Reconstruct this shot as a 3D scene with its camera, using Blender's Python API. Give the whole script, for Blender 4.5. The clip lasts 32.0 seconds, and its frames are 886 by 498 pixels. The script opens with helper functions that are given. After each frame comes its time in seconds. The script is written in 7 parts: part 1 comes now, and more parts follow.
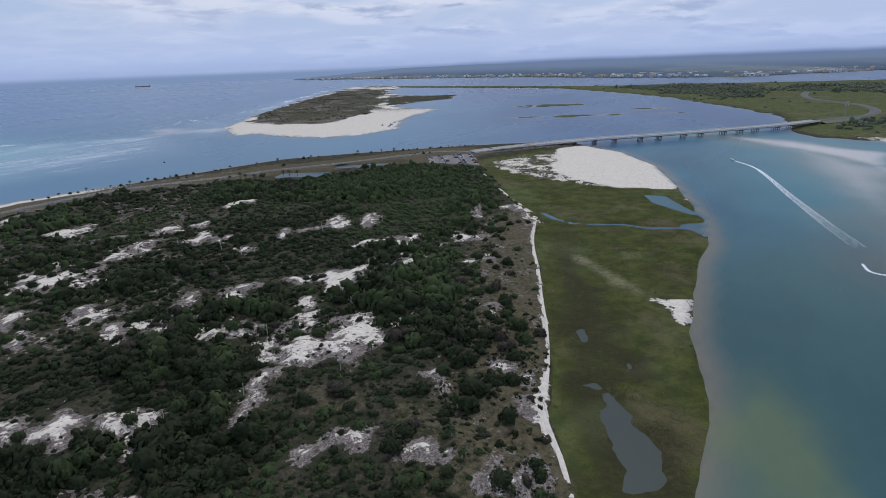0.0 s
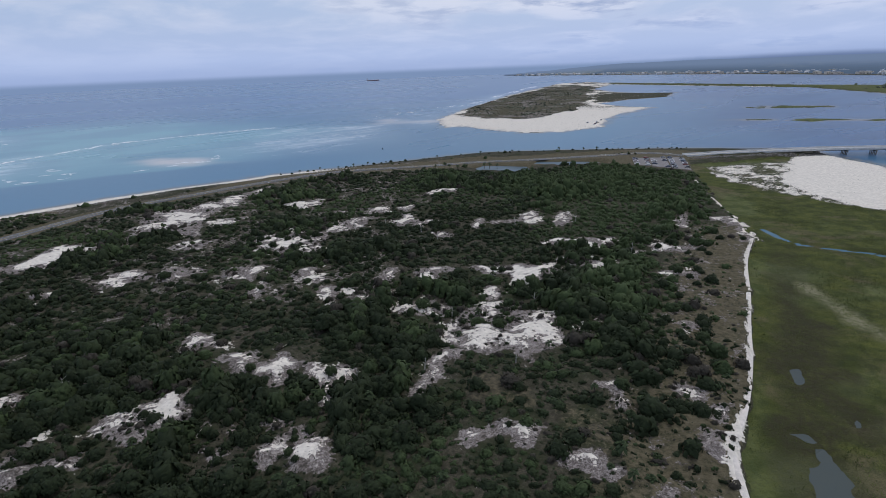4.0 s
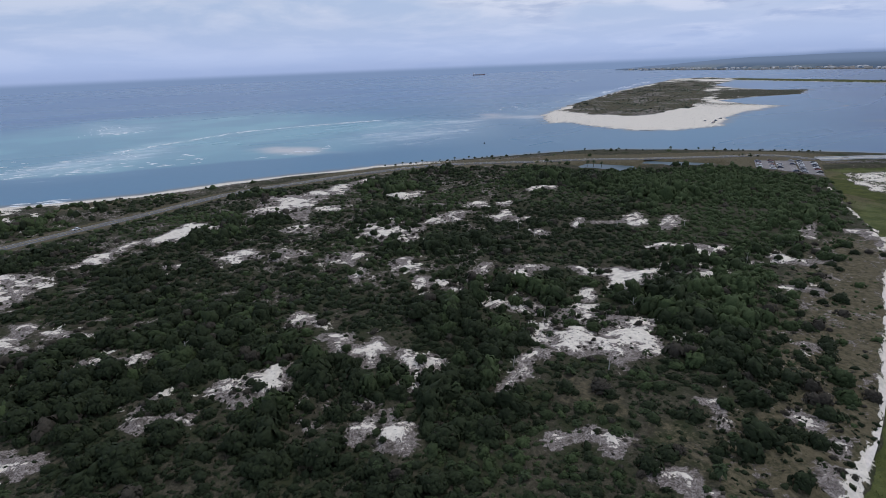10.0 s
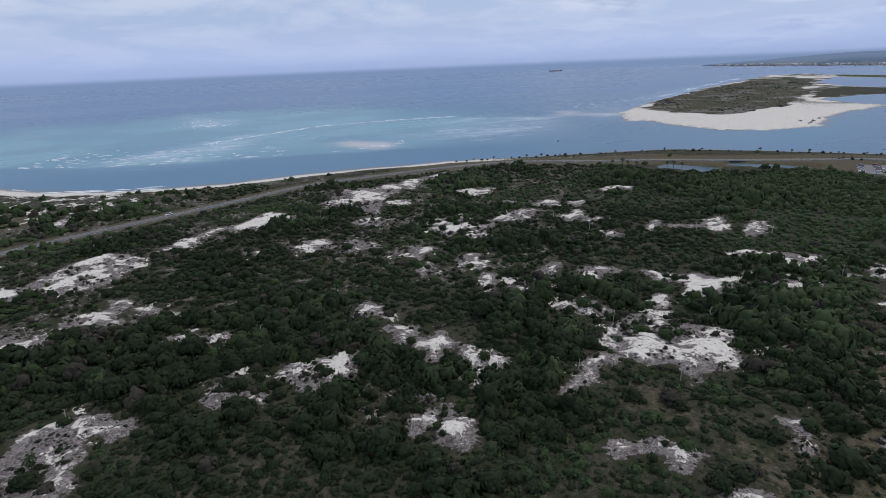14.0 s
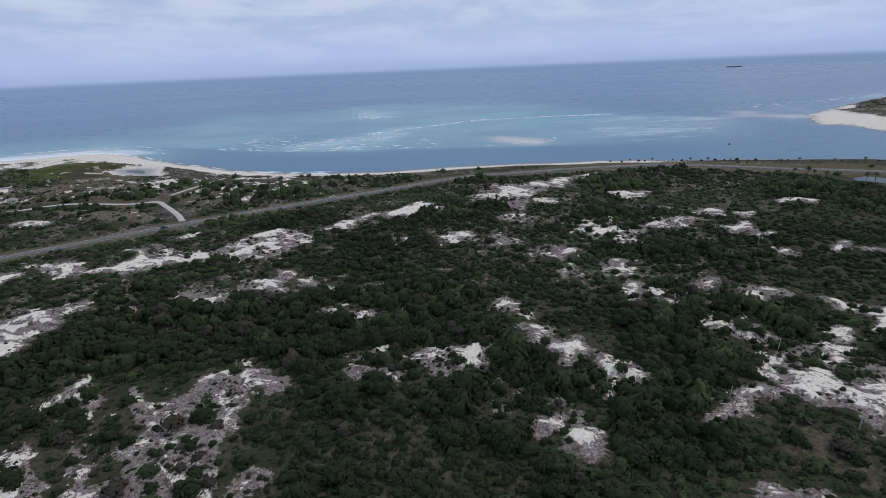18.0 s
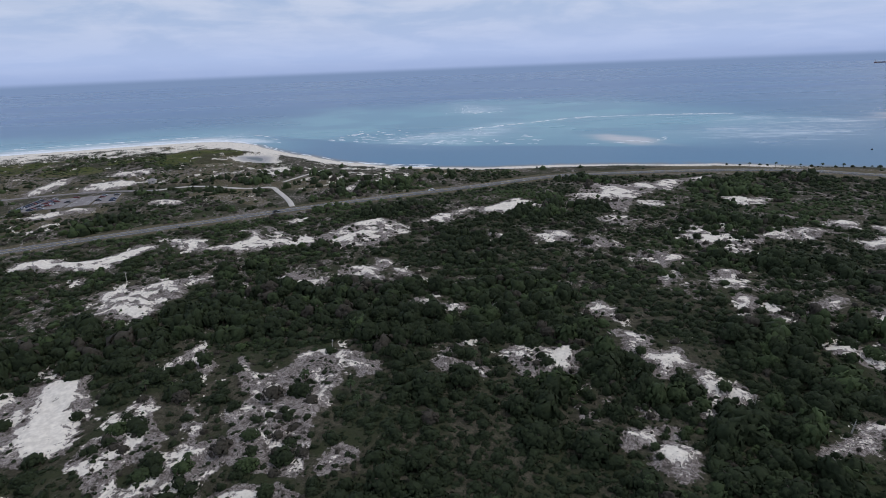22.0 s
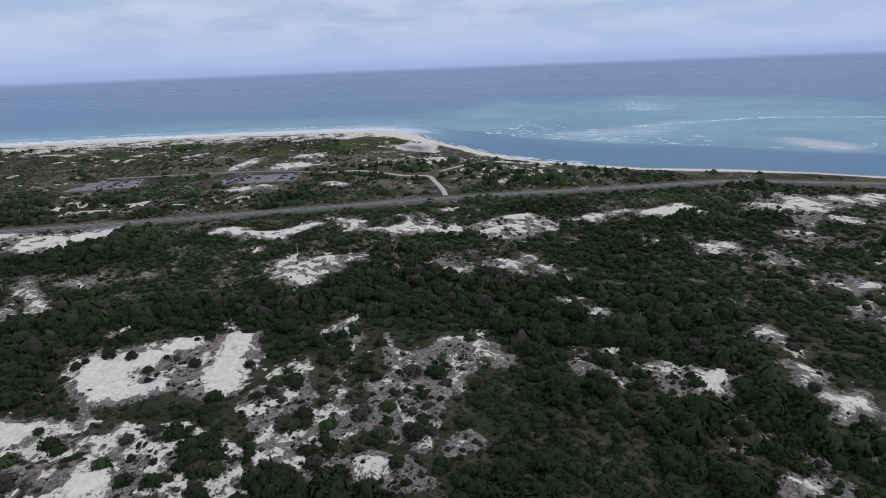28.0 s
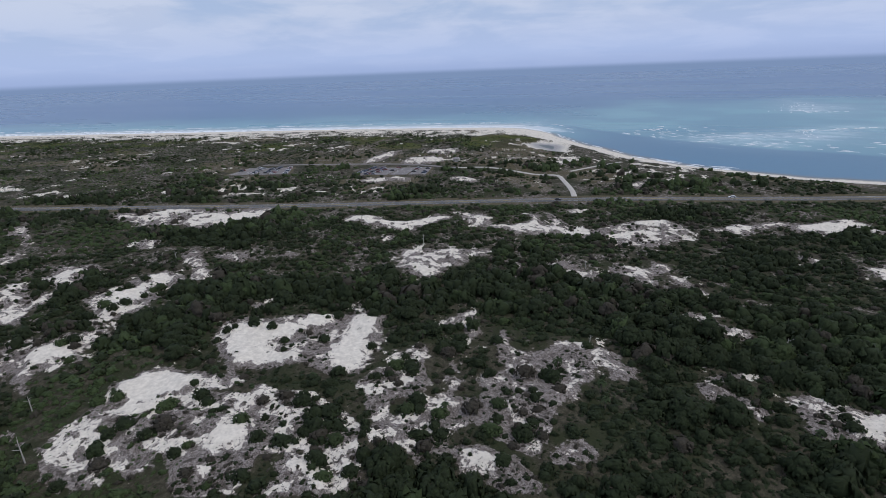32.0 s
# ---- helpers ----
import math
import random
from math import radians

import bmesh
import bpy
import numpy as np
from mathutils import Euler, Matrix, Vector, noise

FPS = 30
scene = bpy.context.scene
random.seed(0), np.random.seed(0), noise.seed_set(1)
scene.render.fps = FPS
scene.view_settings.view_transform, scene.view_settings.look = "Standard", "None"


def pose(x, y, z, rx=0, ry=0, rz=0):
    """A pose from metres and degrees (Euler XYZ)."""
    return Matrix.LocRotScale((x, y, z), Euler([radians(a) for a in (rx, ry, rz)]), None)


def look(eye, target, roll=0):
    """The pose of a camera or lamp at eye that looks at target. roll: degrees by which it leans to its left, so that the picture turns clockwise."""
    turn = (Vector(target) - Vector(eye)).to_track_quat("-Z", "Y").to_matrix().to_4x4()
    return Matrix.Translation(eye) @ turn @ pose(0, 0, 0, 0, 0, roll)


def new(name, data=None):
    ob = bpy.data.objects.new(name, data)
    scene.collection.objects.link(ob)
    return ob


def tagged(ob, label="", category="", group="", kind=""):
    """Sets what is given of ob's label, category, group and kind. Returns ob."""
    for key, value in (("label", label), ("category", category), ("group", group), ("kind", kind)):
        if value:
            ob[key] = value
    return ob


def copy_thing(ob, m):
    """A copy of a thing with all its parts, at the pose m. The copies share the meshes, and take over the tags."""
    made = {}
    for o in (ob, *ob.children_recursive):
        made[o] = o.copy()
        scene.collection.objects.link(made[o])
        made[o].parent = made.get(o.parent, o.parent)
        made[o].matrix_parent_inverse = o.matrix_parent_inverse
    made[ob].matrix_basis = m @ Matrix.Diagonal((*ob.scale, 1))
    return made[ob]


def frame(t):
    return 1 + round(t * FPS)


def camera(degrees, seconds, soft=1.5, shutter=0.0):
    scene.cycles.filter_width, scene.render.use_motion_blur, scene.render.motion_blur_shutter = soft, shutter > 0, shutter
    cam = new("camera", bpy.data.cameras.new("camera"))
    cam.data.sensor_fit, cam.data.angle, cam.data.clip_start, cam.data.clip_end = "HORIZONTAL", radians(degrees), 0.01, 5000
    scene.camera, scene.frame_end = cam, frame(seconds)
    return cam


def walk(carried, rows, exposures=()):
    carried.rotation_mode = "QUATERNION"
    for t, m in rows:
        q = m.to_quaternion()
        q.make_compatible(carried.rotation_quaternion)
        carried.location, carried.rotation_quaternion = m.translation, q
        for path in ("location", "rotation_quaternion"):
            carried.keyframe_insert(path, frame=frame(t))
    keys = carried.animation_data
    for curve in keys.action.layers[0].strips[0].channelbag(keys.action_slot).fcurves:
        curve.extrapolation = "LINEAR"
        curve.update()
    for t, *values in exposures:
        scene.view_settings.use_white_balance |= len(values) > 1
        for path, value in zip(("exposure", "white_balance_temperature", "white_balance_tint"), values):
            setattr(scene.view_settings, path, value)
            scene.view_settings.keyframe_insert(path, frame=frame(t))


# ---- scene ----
def view(yaw, pitch, lean):
    """A pose of the hovering camera: heading, tilt and lean in degrees."""
    return pose(0, 0, 90, 0, 0, yaw) @ pose(0, 0, 0, 90 + pitch) @ pose(0, 0, 0, 0, 0, -lean)


cam = camera(79.12, 32.0, soft=0.9)
walk(cam, [
    (0.0, view(1.96, -19.17, 2.17)),
    (0.5, view(3.69, -19.15, 2.14)),
    (1.0, view(5.62, -19.11, 2.16)),
    (1.5, view(7.82, -19.08, 2.16)),
    (2.0, view(10.34, -19.05, 2.18)),
    (2.5, view(13.48, -19.01, 2.22)),
    (3.0, view(16.87, -18.92, 2.28)),
    (3.5, view(20.31, -18.84, 2.33)),
    (4.0, view(23.09, -18.79, 2.30)),
    (4.5, view(25.26, -18.76, 2.30)),
    (6.5, view(30.74, -18.74, 2.32)),
    (7.0, view(31.36, -18.77, 2.32)),
    (7.5, view(31.76, -18.79, 2.33)),
    (8.0, view(32.02, -18.83, 2.33)),
    (8.5, view(32.21, -18.86, 2.31)),
    (9.0, view(32.51, -18.88, 2.30)),
    (9.5, view(33.15, -18.89, 2.31)),
    (10.0, view(33.86, -18.92, 2.33)),
    (10.5, view(34.68, -18.93, 2.36)),
    (11.0, view(35.64, -18.92, 2.40)),
    (11.5, view(36.68, -18.93, 2.39)),
    (12.0, view(37.54, -18.94, 2.35)),
    (12.5, view(38.45, -18.97, 2.36)),
    (13.0, view(39.37, -18.97, 2.36)),
    (13.5, view(40.42, -18.99, 2.38)),
    (14.0, view(41.50, -19.00, 2.42)),
    (14.5, view(42.64, -19.02, 2.39)),
    (16.5, view(49.27, -18.98, 2.41)),
    (17.0, view(52.19, -18.90, 2.47)),
    (17.5, view(55.00, -18.85, 2.39)),
    (18.0, view(57.43, -18.80, 2.42)),
    (18.5, view(59.62, -18.78, 2.38)),
    (19.0, view(61.39, -18.78, 2.38)),
    (19.5, view(62.97, -18.78, 2.39)),
    (20.0, view(64.22, -18.80, 2.38)),
    (20.5, view(65.53, -18.80, 2.38)),
    (21.0, view(66.77, -18.81, 2.36)),
    (21.5, view(67.56, -18.82, 2.34)),
    (22.0, view(68.05, -18.86, 2.33)),
    (22.5, view(68.44, -18.90, 2.29)),
    (23.0, view(68.73, -18.96, 2.28)),
    (23.5, view(69.11, -18.99, 2.27)),
    (24.0, view(69.46, -19.05, 2.20)),
    (24.5, view(70.27, -19.05, 2.21)),
    (25.0, view(71.75, -19.05, 2.22)),
    (25.5, view(74.09, -19.02, 2.23)),
    (27.5, view(82.76, -18.89, 2.17)),
    (28.0, view(84.42, -18.87, 2.22)),
    (28.5, view(85.95, -18.84, 2.21)),
    (29.0, view(87.26, -18.82, 2.19)),
    (29.5, view(88.56, -18.82, 2.16)),
    (30.0, view(90.14, -18.80, 2.18)),
    (30.5, view(92.09, -18.77, 2.20)),
    (31.0, view(94.11, -18.72, 2.19)),
    (31.5, view(96.17, -18.68, 2.17)),
    (32.0, view(98.22, -18.62, 2.26)),
])

# ---- daylight: high overcast with a weak, wide sun ahead over the inlet ----
SUN_EL, SUN_AZ = 58.0, 12.0
world = bpy.data.worlds.new("sky")
scene.world = world
world.use_nodes = True
wn, wl = world.node_tree.nodes, world.node_tree.links
wn.clear()


def wnode(kind, **kw):
    n = wn.new(kind)
    for k, v in kw.items():
        n.inputs[k].default_value = v
    return n


def wmath(op, a, b=None, clamp=False):
    n = wn.new("ShaderNodeMath")
    n.operation, n.use_clamp = op, clamp
    for i, v in enumerate((a, b)):
        if v is None:
            continue
        if isinstance(v, (int, float)):
            n.inputs[i].default_value = v
        else:
            wl.new(v, n.inputs[i])
    return n.outputs[0]


def wmix(fac, a, b):
    n = wn.new("ShaderNodeMix")
    n.data_type = "RGBA"
    for sock, v in ((n.inputs[0], fac), (n.inputs[6], a), (n.inputs[7], b)):
        if isinstance(v, (int, float)):
            sock.default_value = v
        elif isinstance(v, tuple):
            sock.default_value = (*v, 1)
        else:
            wl.new(v, sock)
    return n.outputs[2]


def wrange(v, a, b, c=0.0, d=1.0, smooth=True):
    n = wn.new("ShaderNodeMapRange")
    n.interpolation_type = "SMOOTHSTEP" if smooth else "LINEAR"
    wl.new(v, n.inputs[0])
    for i, q in enumerate((a, b, c, d)):
        n.inputs[i + 1].default_value = q
    return n.outputs[0]


sky = wn.new("ShaderNodeTexSky")
sky.sky_type, sky.sun_disc = "NISHITA", False
sky.sun_elevation, sky.sun_rotation = radians(SUN_EL), radians(SUN_AZ)
sky.air_density, sky.dust_density, sky.ozone_density = 1.0, 2.0, 1.0
wc = wn.new("ShaderNodeTexCoord")
ws = wn.new("ShaderNodeSeparateXYZ")
wl.new(wc.outputs["Generated"], ws.inputs[0])
dx, dy, dz = ws.outputs
# the cloud layer: the sky's direction laid out on a flat ceiling
up = wmath("ADD", wmath("MAXIMUM", dz, 0.0), 0.15)
wv = wn.new("ShaderNodeCombineXYZ")
wl.new(wmath("DIVIDE", dx, up), wv.inputs[0])
wl.new(wmath("DIVIDE", dy, up), wv.inputs[1])
clouds = wnode("ShaderNodeTexNoise", Scale=0.95, Detail=8.0, Roughness=0.56, Distortion=0.3)
wl.new(wv.outputs[0], clouds.inputs["Vector"])
bellies = wnode("ShaderNodeTexNoise", Scale=1.5, Detail=6.0, Roughness=0.6, Distortion=0.2)
wl.new(wv.outputs[0], bellies.inputs["Vector"])
cover_f = wmath("MULTIPLY", wrange(clouds.outputs[0], 0.41, 0.59), wrange(dx, -0.8, -0.2, 0.55, 1.0))
dark_f = wmath("MULTIPLY", wmath("MULTIPLY", wrange(bellies.outputs[0], 0.46, 0.59), wrange(clouds.outputs[0], 0.44, 0.6)), wrange(dx, -0.75, -0.1, 0.3, 1.0))
cloud_c = wmix(dark_f, (6.9, 7.3, 8.6), (3.2, 4.0, 6.0))
clear_c = wmix(0.72, sky.outputs[0], (4.2, 5.4, 8.2))
air = wmix(cover_f, clear_c, cloud_c)
# the milky band over the horizon and the far sea and land beyond the sheet's end
air = wmix(wrange(dz, 0.0, 0.13, 0.85, 0.0), air, (4.3, 5.4, 8.3))
air = wmix(wrange(dz, -0.006, 0.028, 0.52, 0.0), air, (2.6, 3.5, 6.0))
land_f = wmath("MULTIPLY", wrange(dx, -0.16, 0.2), wrange(dy, 0.0, 0.3))
far_c = wmix(land_f, (2.0, 2.85, 4.7), (1.45, 2.05, 3.7))
edge_n = wnode("ShaderNodeTexNoise", Scale=9.0, Detail=5.0)
wl.new(wc.outputs["Generated"], edge_n.inputs["Vector"])
lift = wmath("MULTIPLY", land_f, wmath("MULTIPLY", edge_n.outputs[0], 0.006))
below = wrange(wmath("SUBTRACT", dz, lift), -0.0095, 0.0, 1.0, 0.0)
bg = wn.new("ShaderNodeBackground")
wl.new(wmix(below, air, far_c), bg.inputs[0])
bg.inputs[1].default_value = 0.1
wo = wn.new("ShaderNodeOutputWorld")
wl.new(bg.outputs[0], wo.inputs[0])

sun = new("sun", bpy.data.lights.new("sun", "SUN"))
sun.data.energy, sun.data.angle, sun.data.color = 1.0, radians(34), (1.0, 0.96, 0.9)
sun.matrix_world = look((0, 0, 0), (-math.sin(radians(SUN_AZ)) * math.cos(radians(SUN_EL)), -math.cos(radians(SUN_AZ)) * math.cos(radians(SUN_EL)), -math.sin(radians(SUN_EL))))
scene.view_settings.exposure = 0.0


# ---- numbers on the plan ----
def fbm(X, Y, size, seed, octaves=3):
    """Smooth value noise, about -1 to 1, with features of that size in metres."""
    out, amp, tot = np.zeros(np.shape(X)), 1.0, 0.0
    for o in range(octaves):
        g = np.random.default_rng(seed * 31 + o).uniform(-1, 1, (256, 256))
        u, v = np.asarray(X) / size * 2 ** o + 511.3 + seed * 3.7, np.asarray(Y) / size * 2 ** o + 733.9
        i, j = np.floor(u).astype(int), np.floor(v).astype(int)
        a, b = u - i, v - j
        a, b = a * a * (3 - 2 * a), b * b * (3 - 2 * b)
        q = lambda m, n: g[(i + m) % 256, (j + n) % 256]
        out += amp * ((q(0, 0) * (1 - a) + q(1, 0) * a) * (1 - b) + (q(0, 1) * (1 - a) + q(1, 1) * a) * b)
        tot += amp
        amp *= 0.5
    return out / tot * 1.6


def to_line(X, Y, pts):
    """Distance to an open line."""
    d = np.full(np.shape(X), 1e9)
    for (ax, ay), (bx, by) in zip(pts, pts[1:]):
        ux, uy = bx - ax, by - ay
        s = np.clip(((X - ax) * ux + (Y - ay) * uy) / max(ux * ux + uy * uy, 1e-6), 0, 1)
        d = np.minimum(d, np.hypot(X - ax - s * ux, Y - ay - s * uy))
    return d


def inside(X, Y, pts):
    """Distance to the edge of an area, positive inside it."""
    ins = np.zeros(np.shape(X), bool)
    for (ax, ay), (bx, by) in zip(pts, pts[1:] + pts[:1]):
        if ay != by:
            ins ^= ((ay > Y) != (by > Y)) & (X < (bx - ax) * (Y - ay) / (by - ay) + ax)
    return np.where(ins, 1, -1) * to_line(X, Y, pts + pts[:1])


def step(a, b, v):
    s = np.clip((v - a) / (b - a), 0, 1)
    return s * s * (3 - 2 * s)


def smooth_line(pts, gap):
    """A curve through the points, cut every so many metres."""
    out, p = [], [2 * Vector(pts[0]) - Vector(pts[1])] + [Vector(q) for q in pts] + [2 * Vector(pts[-1]) - Vector(pts[-2])]
    for a, b, c, d in zip(p, p[1:], p[2:], p[3:]):
        n = max(1, round((c - b).length / gap))
        for k in range(n):
            s = k / n
            out.append(tuple(0.5 * (2 * b + (c - a) * s + (2 * a - 5 * b + 4 * c - d) * s * s + (3 * b - a - 3 * c + d) * s ** 3)))
    return out + [tuple(pts[-1])]


# coastlines, in metres from the point under the camera
SHORE = [(48, 92), (56, 106), (64, 121), (73, 147), (78, 165), (88, 187), (103, 220), (117, 245), (125, 257), (136, 286), (140, 302), (150, 349), (157, 382), (168, 458), (161, 535), (135, 590), (123, 624), (13, 613), (-105, 585), (-183, 557), (-300, 438), (-340, 398), (-357, 369), (-387, 332), (-413, 282), (-439, 221), (-467, 185), (-503, 148), (-551, 116), (-590, 102), (-645, 79), (-709, 57), (-765, 44), (-820, 14), (-848, -27), (-862, -117), (-870, -207), (-876, -290), (-885, -567), (-899, -956)]
MAIN = SHORE + [(-860, -2000), (-880, -4950), (-260, -4950), (-120, -1500), (-60, -400), (-20, -80), (25, 45)]
MARSH = [(23, 92), (22, 107), (22, 123), (27, 148), (30, 175), (35, 225), (37, 265), (44, 295), (39, 333), (29, 400), (22, 469), (19, 513), (52, 529), (108, 576), (154, 594)]
MARSH_AREA = [(10, 60)] + MARSH + [(172, 560), (185, 440), (160, 330), (140, 250), (92, 160), (72, 100), (45, 60)]
ISLE = [(-387, 906), (-412, 1085), (-428, 1295), (-457, 1641), (-459, 2087), (-466, 2428), (-350, 2536), (-232, 2360), (-231, 2082), (-243, 1898), (-175, 1720), (-71, 1616), (4, 1624), (-17, 1450), (-102, 1364), (-151, 1248), (-86, 1160), (-37, 1134), (-78, 1018), (-96, 920), (-89, 804), (-138, 743), (-185, 727), (-243, 763), (-299, 800), (-322, 787)]
ISLE_SCRUB = [(-373, 991), (-408, 1122), (-430, 1346), (-435, 1685), (-436, 2027), (-334, 2157), (-236, 1787), (-184, 1364), (-176, 1126), (-179, 1005), (-199, 921), (-248, 897), (-310, 940)]
ISLE_MARSH = [(-160, 1274), (-180, 1579), (-123, 1618), (-2, 1616), (-28, 1423), (-103, 1375)]
EAST = [(-243, 2246), (338, 1745), (422, 1433), (470, 1225), (471, 989), (471, 894), (468, 808), (442, 738), (392, 652), (380, 589), (425, 548)] + [(900, 420), (4950, 300), (4950, 1700)] + [(1212, 1612), (882, 1696), (700, 1784), (519, 1800), (365, 1887), (-262, 2421)]
EAST_WOODS = [[(464, 1636), (667, 1698), (814, 1563), (700, 1250), (595, 1135), (524, 1104), (516, 1308)], [(718, 1375), (921, 1465), (1300, 1452), (1300, 1200), (898, 1188), (765, 1212)], [(440, 672), (519, 705), (545, 693), (481, 634), (425, 632)], [(800, 800), (1300, 700), (1300, 1000), (850, 1050)]]
TOWN = [(-1235, 4260), (-833, 3993), (-392, 3650), (291, 3119), (715, 2445), (1029, 2102), (1694, 2264)] + [(4950, 2300), (4950, 4950), (-700, 4950)]
BRIDGE = [(15, 555), (57, 573), (119, 588), (187, 603), (248, 617), (321, 639), (402, 668), (500, 724), (550, 753), (595, 798), (626, 846), (648, 907), (651, 959), (660, 1047), (699, 1135), (760, 1227)]
ROAD = [(-330, -4900), (-335, -900)] + [(-345, -386), (-349, -272), (-352, -164), (-361, -44), (-366, 33), (-367, 107), (-365, 176), (-364, 248), (-345, 299), (-320, 355), (-277, 417), (-204, 462), (-172, 485), (-115, 513), (-63, 542), (-18, 566)] + BRIDGE[:1]
TRACK = [(-375, 40), (-398, 40), (-430, 37), (-452, 33), (-458, 15), (-487, -15), (-496, -33), (-494, -54)]
LANE = [(-494, -54), (-520, -120), (-525, -260)]
TRACK_BEACH = [(-469, 45), (-493, 71), (-513, 96)]
LOT_DUNES, LOT_FAR, LOT_BRIDGE = [(-464, -149), (-464, -79), (-498, -79), (-500, -137)], [(-471, -272), (-473, -211), (-509, -221), (-507, -267)], [(-31, 533), (14, 545), (20, 481), (-27, 500)]
PONDS = [[(-163, 458), (-122, 452), (-110, 465), (-119, 482), (-159, 478)], [(-117, 487), (-78, 486), (-48, 503), (-61, 518), (-114, 509)]]
MARSH_POOL = [(39.6, 131.6), (35.3, 119.1), (36.1, 109.6), (35.5, 98.3), (34.9, 94.1), (43.9, 95.3), (45.6, 102), (47.4, 106.1), (46.3, 110), (44.2, 117.5), (43.2, 125.8), (41.4, 130.5)]
SMALL_POOLS = [[(38.8, 168.9), (39.7, 159.5), (42.7, 161.2), (43, 170.1)], [(34.2, 135), (38.2, 131.4), (41.2, 133.2), (38.1, 137.2)], [(50.5, 151), (49.7, 142.6), (49.2, 138), (51.3, 143.3), (51.8, 150.2)], [(122, 289), (137, 293), (133, 273), (127, 267), (123, 281)]]
CREEK = [(51, 321), (57, 307), (64, 298), (79, 294), (91, 293), (104, 284), (121, 283), (135, 284)]
INLET = [(123, 363), (140, 357), (141, 327), (143, 304), (141, 290), (139, 302), (130, 319), (123, 339)]
SAND_POINT = [(72, 192), (89, 191), (79, 169), (77, 173), (77, 185)]
SPIT = [(104, 570), (139, 582), (161, 535), (170, 479), (164, 417), (150, 353), (147, 335), (151, 370), (134, 372), (110, 384), (88, 418), (79, 454), (96, 524)]
SPIT_EDGE = [(29, 505), (61, 531), (103, 547), (90, 452), (104, 395), (148, 368), (116, 380), (65, 415), (34, 462)]
PATH = [(43, 296), (37, 262), (34, 223), (31, 193), (29, 169), (26, 147), (23, 132), (20, 124), (21, 112), (22, 102), (22, 91)]
HOOK = [(-669, 3), (-674, 24), (-652, 54), (-630, 62), (-600, 54), (-568, 59), (-588, 30), (-632, 10)]
MARSH_RIM = [(21, 437), (29, 382), (34, 358), (41, 336), (45, 315), (44, 295)]
SHOAL_BANK = [(297, 628), (346, 570), (378, 484), (327, 414), (331, 478), (316, 538)]
PALE_BANK = [(322, 529), (331, 478), (330, 418), (245, 303), (261, 359)]
GREEN_SHOAL = [(80, 140), (92, 143), (90, 123), (82, 80), (48, 80), (62, 114)]
ROAD_L, TRACK_L, LANE_L, BEACH_L, PATH_L = smooth_line(ROAD, 9), smooth_line(TRACK, 5), smooth_line(LANE, 5), smooth_line(TRACK_BEACH, 5), smooth_line(PATH, 4)

BARE, WHITE_AREAS, GREY_AREAS, DRY_AREAS = [], [], [], []


def bare(ax, ay, bx, by, w):
    """A strip of open white dune sand between two points, w metres to each side."""
    BARE.append((ax, ay, bx, by, w))


def white_sand(*pts):
    """An open blowout of clean white sand."""
    WHITE_AREAS.append(list(pts))


def grey_sand(*pts):
    """Grey, littered sand with sparse dwarf plants."""
    GREY_AREAS.append(list(pts))


def dry_grass(*pts):
    """A clearing of short, brown dry grass."""
    DRY_AREAS.append(list(pts))


bare(-417, -460, -405, -424, 4.5)
bare(-383, -403, -403, -390, 5.6)
bare(-427, -412, -439, -405, 3.0)
bare(-393, -402, -381, -350, 3.4)
bare(-391, -343, -390, -319, 2.6)
white_sand((-34.7, 182.6), (-31.8, 170.7), (-28.7, 165.4), (-28.6, 159.3), (-30.3, 153.6), (-33.6, 156.8), (-38.3, 157), (-42.2, 159.1), (-46.2, 154.3), (-50.9, 154.4), (-49.2, 159), (-45.3, 162.8), (-43, 166), (-40.3, 172.5), (-39.5, 179.4))
white_sand((-64.5, 158.5), (-57.9, 155.9), (-53.5, 160.4), (-46.3, 158.5), (-41.9, 160.3), (-34.3, 161.2), (-30.5, 155.1), (-34.6, 157.2), (-40.5, 153.6), (-46.1, 153.9), (-50.5, 152.9), (-47.3, 147.4), (-47.6, 144), (-52.8, 144.8), (-55.3, 144.2), (-55.1, 149.5), (-59.4, 154.4))
white_sand((-39.2, 150), (-37.9, 154.5), (-35.6, 155.2), (-35.3, 150.6), (-33.2, 144.1), (-36.4, 147))
grey_sand((-67, 163.1), (-67.4, 173.8), (-62.5, 178.2), (-59.9, 180.4), (-55.7, 185.1), (-47.1, 185.7), (-34.7, 183), (-28.7, 165.5), (-30.3, 153.8), (-33.2, 144.1), (-39.8, 150.5), (-46.4, 143.9), (-56, 143.6), (-62.8, 147.9), (-68.3, 158.4))
white_sand((-61.4, 178.1), (-59, 179.5), (-57.8, 173), (-60.1, 171.6))
white_sand((-61.3, 142.4), (-57.2, 141.6), (-55.5, 139), (-59.1, 137), (-60.1, 132.5), (-57.1, 125.5), (-58.1, 123.7), (-58.9, 120.4), (-59.7, 117.5), (-60.8, 118.7), (-60, 122.2), (-59.5, 126.4), (-61, 132.6), (-63.2, 135), (-62.1, 138))
grey_sand((-92.1, 164.8), (-90, 168.1), (-87.7, 174.8), (-82.2, 176.9), (-79.3, 172.1), (-77.9, 163.3), (-81.4, 162.2), (-86.5, 167.1), (-89, 163.8))
white_sand((-86.8, 174.2), (-81.4, 176.4), (-79.6, 172.9), (-81.4, 169.6), (-85.1, 171.2))
grey_sand((-77.2, 176.7), (-73.2, 175.5), (-70, 169.1), (-74.2, 170.7))
